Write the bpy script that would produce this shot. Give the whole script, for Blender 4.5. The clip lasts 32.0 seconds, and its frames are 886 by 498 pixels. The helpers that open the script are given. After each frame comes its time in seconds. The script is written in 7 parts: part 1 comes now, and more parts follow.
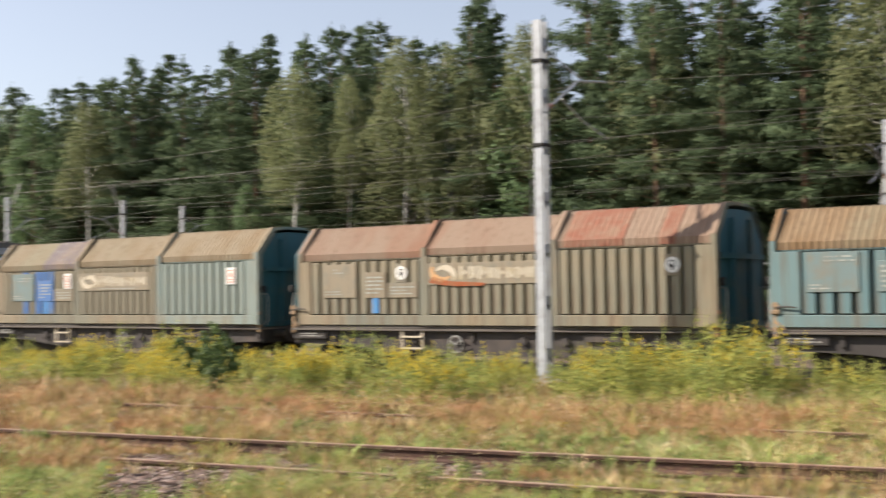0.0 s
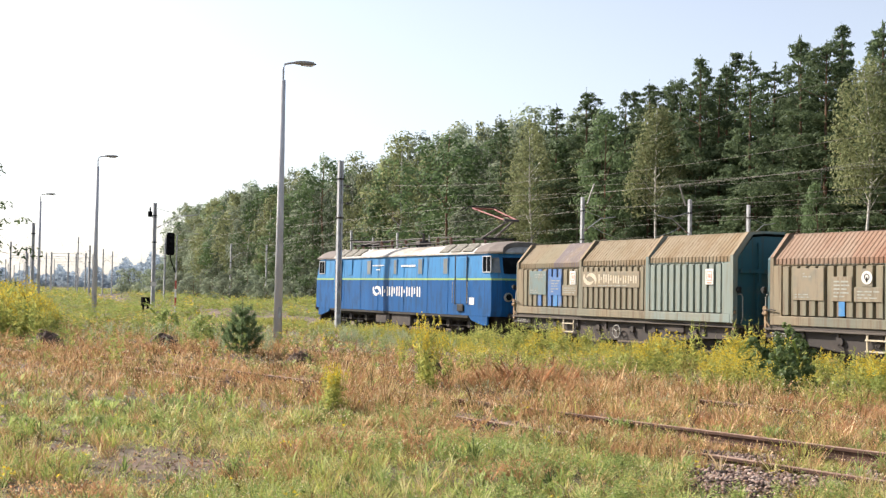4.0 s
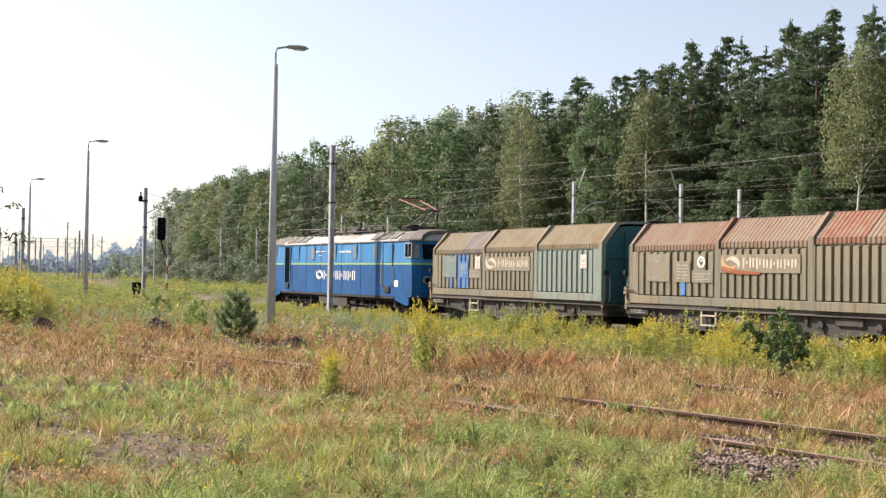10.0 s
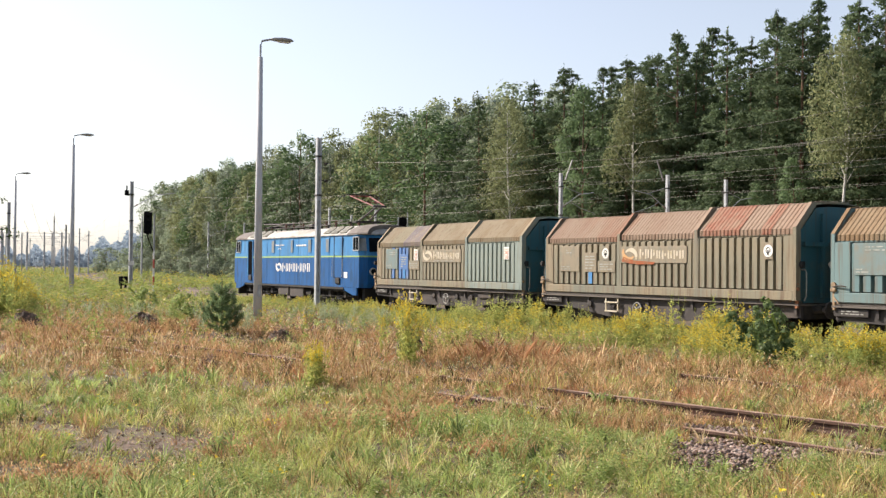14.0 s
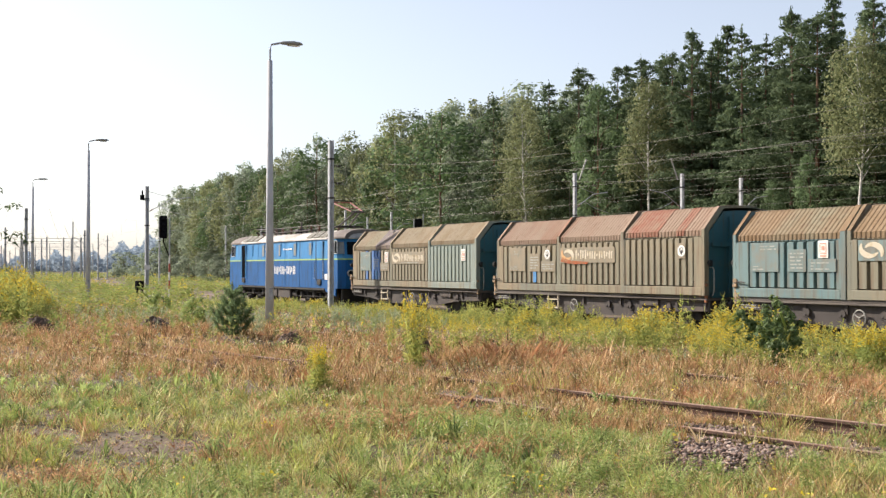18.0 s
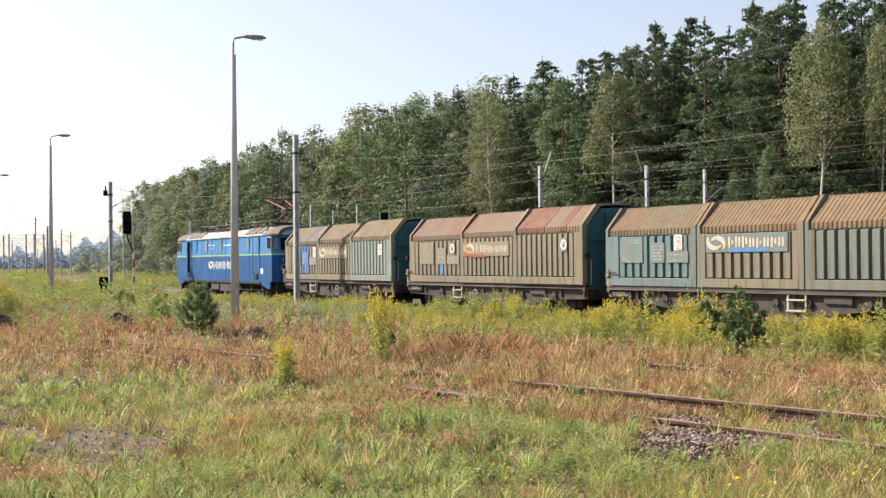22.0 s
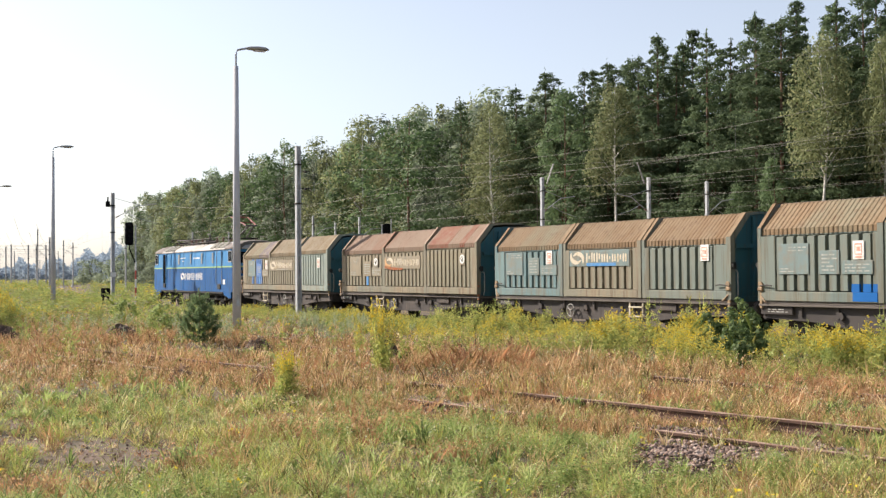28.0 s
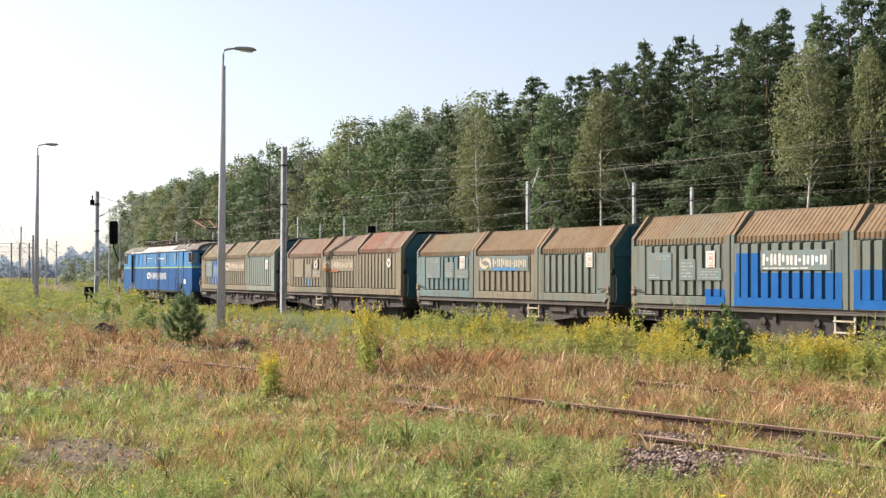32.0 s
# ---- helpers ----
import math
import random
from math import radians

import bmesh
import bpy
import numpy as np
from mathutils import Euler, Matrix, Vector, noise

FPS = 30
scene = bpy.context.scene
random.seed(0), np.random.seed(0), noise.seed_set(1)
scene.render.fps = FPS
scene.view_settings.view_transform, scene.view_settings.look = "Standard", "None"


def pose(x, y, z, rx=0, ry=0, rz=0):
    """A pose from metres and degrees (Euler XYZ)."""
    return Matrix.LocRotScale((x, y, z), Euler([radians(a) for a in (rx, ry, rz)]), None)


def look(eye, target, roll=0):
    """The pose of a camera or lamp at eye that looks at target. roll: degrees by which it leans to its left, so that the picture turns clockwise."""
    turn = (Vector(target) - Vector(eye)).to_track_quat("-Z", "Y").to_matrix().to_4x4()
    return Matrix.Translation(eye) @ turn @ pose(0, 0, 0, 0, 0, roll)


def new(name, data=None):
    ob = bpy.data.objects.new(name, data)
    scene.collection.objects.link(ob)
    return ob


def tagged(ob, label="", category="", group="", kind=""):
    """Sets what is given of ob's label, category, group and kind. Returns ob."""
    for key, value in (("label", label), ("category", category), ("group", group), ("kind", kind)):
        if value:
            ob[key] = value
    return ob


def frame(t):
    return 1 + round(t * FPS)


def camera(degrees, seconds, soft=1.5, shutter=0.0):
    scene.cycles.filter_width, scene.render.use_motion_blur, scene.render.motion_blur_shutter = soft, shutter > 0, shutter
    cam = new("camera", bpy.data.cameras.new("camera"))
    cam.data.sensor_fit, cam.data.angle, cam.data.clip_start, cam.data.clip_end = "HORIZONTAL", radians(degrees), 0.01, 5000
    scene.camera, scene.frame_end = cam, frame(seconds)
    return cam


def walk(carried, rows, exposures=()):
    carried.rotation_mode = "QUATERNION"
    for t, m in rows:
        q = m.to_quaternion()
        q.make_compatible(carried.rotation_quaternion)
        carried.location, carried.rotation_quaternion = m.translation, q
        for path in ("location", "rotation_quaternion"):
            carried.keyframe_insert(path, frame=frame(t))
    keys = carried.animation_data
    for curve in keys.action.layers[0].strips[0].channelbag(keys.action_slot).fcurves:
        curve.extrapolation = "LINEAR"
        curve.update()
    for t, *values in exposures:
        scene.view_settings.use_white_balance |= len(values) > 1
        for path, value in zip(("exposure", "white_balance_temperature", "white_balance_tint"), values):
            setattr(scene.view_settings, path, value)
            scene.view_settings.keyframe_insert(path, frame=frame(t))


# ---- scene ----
# camera ---------------------------------------------------------------
EYE = Vector((0.0, 0.0, 2.0))


def aim(yaw, pitch, roll, side):
    """Pose of the hand-held camera: degrees right of the track's line, up, clockwise lean; metres that it has swayed to its right."""
    a, p = radians(yaw), radians(pitch)
    eye = EYE + Vector((0.866, -0.5, 0.0)) * side
    return look(eye, eye + Vector((math.sin(a) * math.cos(p), math.cos(a) * math.cos(p), math.sin(p))), roll)


cam = camera(41.0, 32.0, soft=1.35, shutter=0.5)
walk(cam, [(t, aim(a, p, r, u)) for t, a, p, r, u in [
    (0, 55.91, 2.07, -0.78, 0.42), (0.5, 48.25, 2.18, -0.52, 0.34), (1, 41.44, 2.68, -0.59, 0.38), (1.5, 36.97, 2.31, 0.04, 0.35), (2, 34.57, 2.09, 0.76, 0.33),
    (2.5, 32.17, 1.97, 0.92, 0.28), (3, 30.31, 1.91, 0.96, 0.25), (3.5, 29.55, 1.94, 1.01, 0.20), (5.5, 28.94, 1.96, 0.93, 0.02), (6, 28.93, 1.64, 1.12, 0.02),
    (6.5, 29.14, 1.52, 1.12, 0.02), (7, 29.49, 1.51, 1.03, 0.02), (7.5, 29.73, 1.44, 1.15, 0.01), (8, 29.81, 1.35, 1.14, 0.00), (8.5, 29.70, 1.28, 1.02, 0.00),
    (9, 29.59, 1.30, 1.04, -0.00), (9.5, 29.53, 1.24, 0.98, 0.01), (10, 29.75, 1.23, 0.88, 0.02), (10.5, 29.86, 1.23, 0.80, 0.03), (11, 29.90, 1.11, 0.56, 0.03),
    (11.5, 30.06, 1.08, 0.61, 0.02), (12, 30.19, 1.06, 0.55, 0.01), (12.5, 30.16, 1.00, 0.54, 0.04), (13, 30.33, 0.98, 0.62, 0.07), (13.5, 30.32, 0.91, 0.52, 0.08),
    (15.5, 30.29, 0.73, 0.67, 0.18), (16, 29.77, 0.80, 0.52, 0.28), (16.5, 29.42, 1.05, 0.07, 0.31), (17, 29.14, 0.95, 0.17, 0.34), (17.5, 29.08, 0.92, -0.04, 0.35),
    (18, 29.42, 0.92, -0.02, 0.35), (18.5, 29.65, 0.92, 0.06, 0.34), (19, 29.63, 0.94, -0.17, 0.35), (19.5, 29.84, 0.96, -0.21, 0.36), (20, 30.52, 0.94, -0.25, 0.36),
    (20.5, 31.18, 0.76, -0.33, 0.35), (21, 31.32, 0.59, -0.27, 0.37), (21.5, 31.05, 0.55, -0.40, 0.36), (22, 31.04, 0.59, -0.52, 0.37), (22.5, 31.21, 0.66, -0.58, 0.37),
    (23, 31.40, 0.65, -0.43, 0.37), (23.5, 31.60, 0.65, -0.46, 0.37), (24, 31.72, 0.68, -0.45, 0.36), (24.5, 31.80, 0.76, -0.48, 0.36), (26.5, 31.08, 0.95, -0.61, 0.39),
    (27, 30.89, 1.04, -0.75, 0.39), (27.5, 30.85, 1.10, -0.64, 0.38), (28, 30.95, 1.15, -0.43, 0.37), (28.5, 31.10, 1.15, -0.24, 0.37), (29, 31.17, 1.21, -0.35, 0.37),
    (29.5, 31.11, 1.30, -0.41, 0.35), (30, 31.08, 1.36, -0.35, 0.37), (30.5, 31.21, 1.37, -0.28, 0.37), (31, 31.32, 1.28, -0.04, 0.38), (31.5, 31.52, 1.26, 0.11, 0.37),
    (32, 31.68, 1.28, 0.23, 0.35),
]], exposures=[(0.0, 0.84), (1.0, 1.05), (2.0, 1.06), (3.5, 1.06), (5.8, 0.94), (13.0, 0.89), (32.0, 0.87)])

# world and sun --------------------------------------------------------
SUN_AZ, SUN_EL = radians(-32), radians(37)
world = bpy.data.worlds.new("world")
scene.world = world
world.use_nodes = True
_n = world.node_tree.nodes
_sky = _n.new("ShaderNodeTexSky")
_sky.sky_type = 'NISHITA'
_sky.sun_disc = False
_sky.sun_elevation, _sky.sun_rotation = SUN_EL, SUN_AZ
_sky.air_density, _sky.dust_density, _sky.ozone_density = 1.0, 1.3, 1.2
_n["Background"].inputs["Strength"].default_value = 0.096
_haze = _n.new("ShaderNodeHueSaturation")
_haze.inputs["Saturation"].default_value = 0.55
world.node_tree.links.new(_sky.outputs[0], _haze.inputs["Color"])
_tint = _n.new("ShaderNodeMixRGB")
_tint.blend_type = 'MULTIPLY'
_tint.inputs["Fac"].default_value = 1.0
_tint.inputs["Color2"].default_value = (0.99, 0.985, 1.03, 1)
world.node_tree.links.new(_haze.outputs[0], _tint.inputs["Color1"])
world.node_tree.links.new(_tint.outputs[0], _n["Background"].inputs["Color"])
sun_data = bpy.data.lights.new("sun", 'SUN')
sun_data.energy, sun_data.angle, sun_data.color = 5.0, radians(0.6), (1.0, 0.90, 0.79)
sun = new("sun", sun_data)
sun.matrix_world = look((0, 0, 60), Vector((0, 0, 60)) - Vector((math.sin(SUN_AZ) * math.cos(SUN_EL), math.cos(SUN_AZ) * math.cos(SUN_EL), math.sin(SUN_EL))))


# materials ------------------------------------------------------------
def material(name, color, rough=0.7, metal=0.0, second=None, scale=3.0, amount=0.5, third=None, scale3=0.5, amount3=0.4,
             bump=0.0, bump_scale=40.0, island=None, stretch=(1, 1, 1), random_tone=0.0, sub=0.0, streak=None, streak_amount=0.5):
    """A principled material: base colour, blotches of a second and third colour at two scales, fine bump.
    island: list of colours picked per loose piece."""
    m = bpy.data.materials.new(name)
    m.use_nodes = True
    nt = m.node_tree
    b = nt.nodes["Principled BSDF"]
    b.inputs["Roughness"].default_value = rough
    b.inputs["Metallic"].default_value = metal
    co = nt.nodes.new("ShaderNodeTexCoord")
    mp = nt.nodes.new("ShaderNodeMapping")
    mp.inputs["Scale"].default_value = stretch
    nt.links.new(co.outputs["Object"], mp.inputs["Vector"])

    def noise_at(s, detail=5.0, r=0.6):
        t = nt.nodes.new("ShaderNodeTexNoise")
        t.inputs["Scale"].default_value, t.inputs["Detail"].default_value, t.inputs["Roughness"].default_value = s, detail, r
        nt.links.new(mp.outputs[0], t.inputs["Vector"])
        return t

    rgb = nt.nodes.new("ShaderNodeRGB")
    rgb.outputs[0].default_value = (*color, 1)
    out = rgb.outputs[0]
    if island:
        g = nt.nodes.new("ShaderNodeNewGeometry")
        ramp = nt.nodes.new("ShaderNodeValToRGB")
        ramp.color_ramp.interpolation = 'LINEAR'
        els = ramp.color_ramp.elements
        els[0].position, els[0].color = 0.0, (*island[0], 1)
        els[1].position, els[1].color = 1.0, (*island[-1], 1)
        for i, c in enumerate(island[1:-1]):
            e = els.new((i + 1) / (len(island) - 1))
            e.color = (*c, 1)
        nt.links.new(g.outputs["Random Per Island"], ramp.inputs[0])
        out = ramp.outputs[0]

    def blend(a, col, s, amt):
        t = noise_at(s)
        mr = nt.nodes.new("ShaderNodeMapRange")
        mr.inputs["From Min"].default_value, mr.inputs["From Max"].default_value = 0.62 - 0.3 * amt, 0.80 - 0.3 * amt
        nt.links.new(t.outputs["Fac"], mr.inputs["Value"])
        mx = nt.nodes.new("ShaderNodeMixRGB")
        mx.inputs["Color2"].default_value = (*col, 1)
        nt.links.new(mr.outputs[0], mx.inputs["Fac"])
        nt.links.new(a, mx.inputs["Color1"])
        return mx.outputs[0]

    if second:
        out = blend(out, second, scale, amount)
    if third:
        out = blend(out, third, scale3, amount3)
    if streak:
        mp2 = nt.nodes.new("ShaderNodeMapping")
        mp2.inputs["Scale"].default_value = (7.0, 7.0, 0.35)
        nt.links.new(co.outputs["Object"], mp2.inputs["Vector"])
        t = nt.nodes.new("ShaderNodeTexNoise")
        t.inputs["Scale"].default_value, t.inputs["Detail"].default_value, t.inputs["Roughness"].default_value = 1.0, 6.0, 0.65
        nt.links.new(mp2.outputs[0], t.inputs["Vector"])
        mr = nt.nodes.new("ShaderNodeMapRange")
        mr.inputs["From Min"].default_value, mr.inputs["From Max"].default_value = 0.68 - 0.3 * streak_amount, 0.86 - 0.3 * streak_amount
        nt.links.new(t.outputs["Fac"], mr.inputs["Value"])
        mx = nt.nodes.new("ShaderNodeMixRGB")
        mx.inputs["Color2"].default_value = (*streak, 1)
        nt.links.new(mr.outputs[0], mx.inputs["Fac"])
        nt.links.new(out, mx.inputs["Color1"])
        out = mx.outputs[0]
    if random_tone:
        oi = nt.nodes.new("ShaderNodeObjectInfo")
        mr = nt.nodes.new("ShaderNodeMapRange")
        mr.inputs["To Min"].default_value, mr.inputs["To Max"].default_value = 1 - random_tone, 1 + random_tone
        nt.links.new(oi.outputs["Random"], mr.inputs["Value"])
        mx = nt.nodes.new("ShaderNodeMixRGB")
        mx.blend_type = 'MULTIPLY'
        mx.inputs["Fac"].default_value = 1.0
        nt.links.new(out, mx.inputs["Color1"])
        nt.links.new(mr.outputs[0], mx.inputs["Color2"])
        out = mx.outputs[0]
    nt.links.new(out, b.inputs["Base Color"])
    if bump:
        t = noise_at(bump_scale, 3.0)
        bp = nt.nodes.new("ShaderNodeBump")
        bp.inputs["Strength"].default_value, bp.inputs["Distance"].default_value = bump, 0.02
        nt.links.new(t.outputs["Fac"], bp.inputs["Height"])
        nt.links.new(bp.outputs[0], b.inputs["Normal"])
    if sub:
        # thin leaves pass some light on
        tr = nt.nodes.new("ShaderNodeBsdfTranslucent")
        ms = nt.nodes.new("ShaderNodeMixShader")
        ms.inputs[0].default_value = sub
        nt.links.new(out, tr.inputs["Color"])
        nt.links.new(b.outputs[0], ms.inputs[1])
        nt.links.new(tr.outputs[0], ms.inputs[2])
        nt.links.new(ms.outputs[0], nt.nodes["Material Output"].inputs["Surface"])
        b.inputs["Specular IOR Level"].default_value = 0.15
    return m


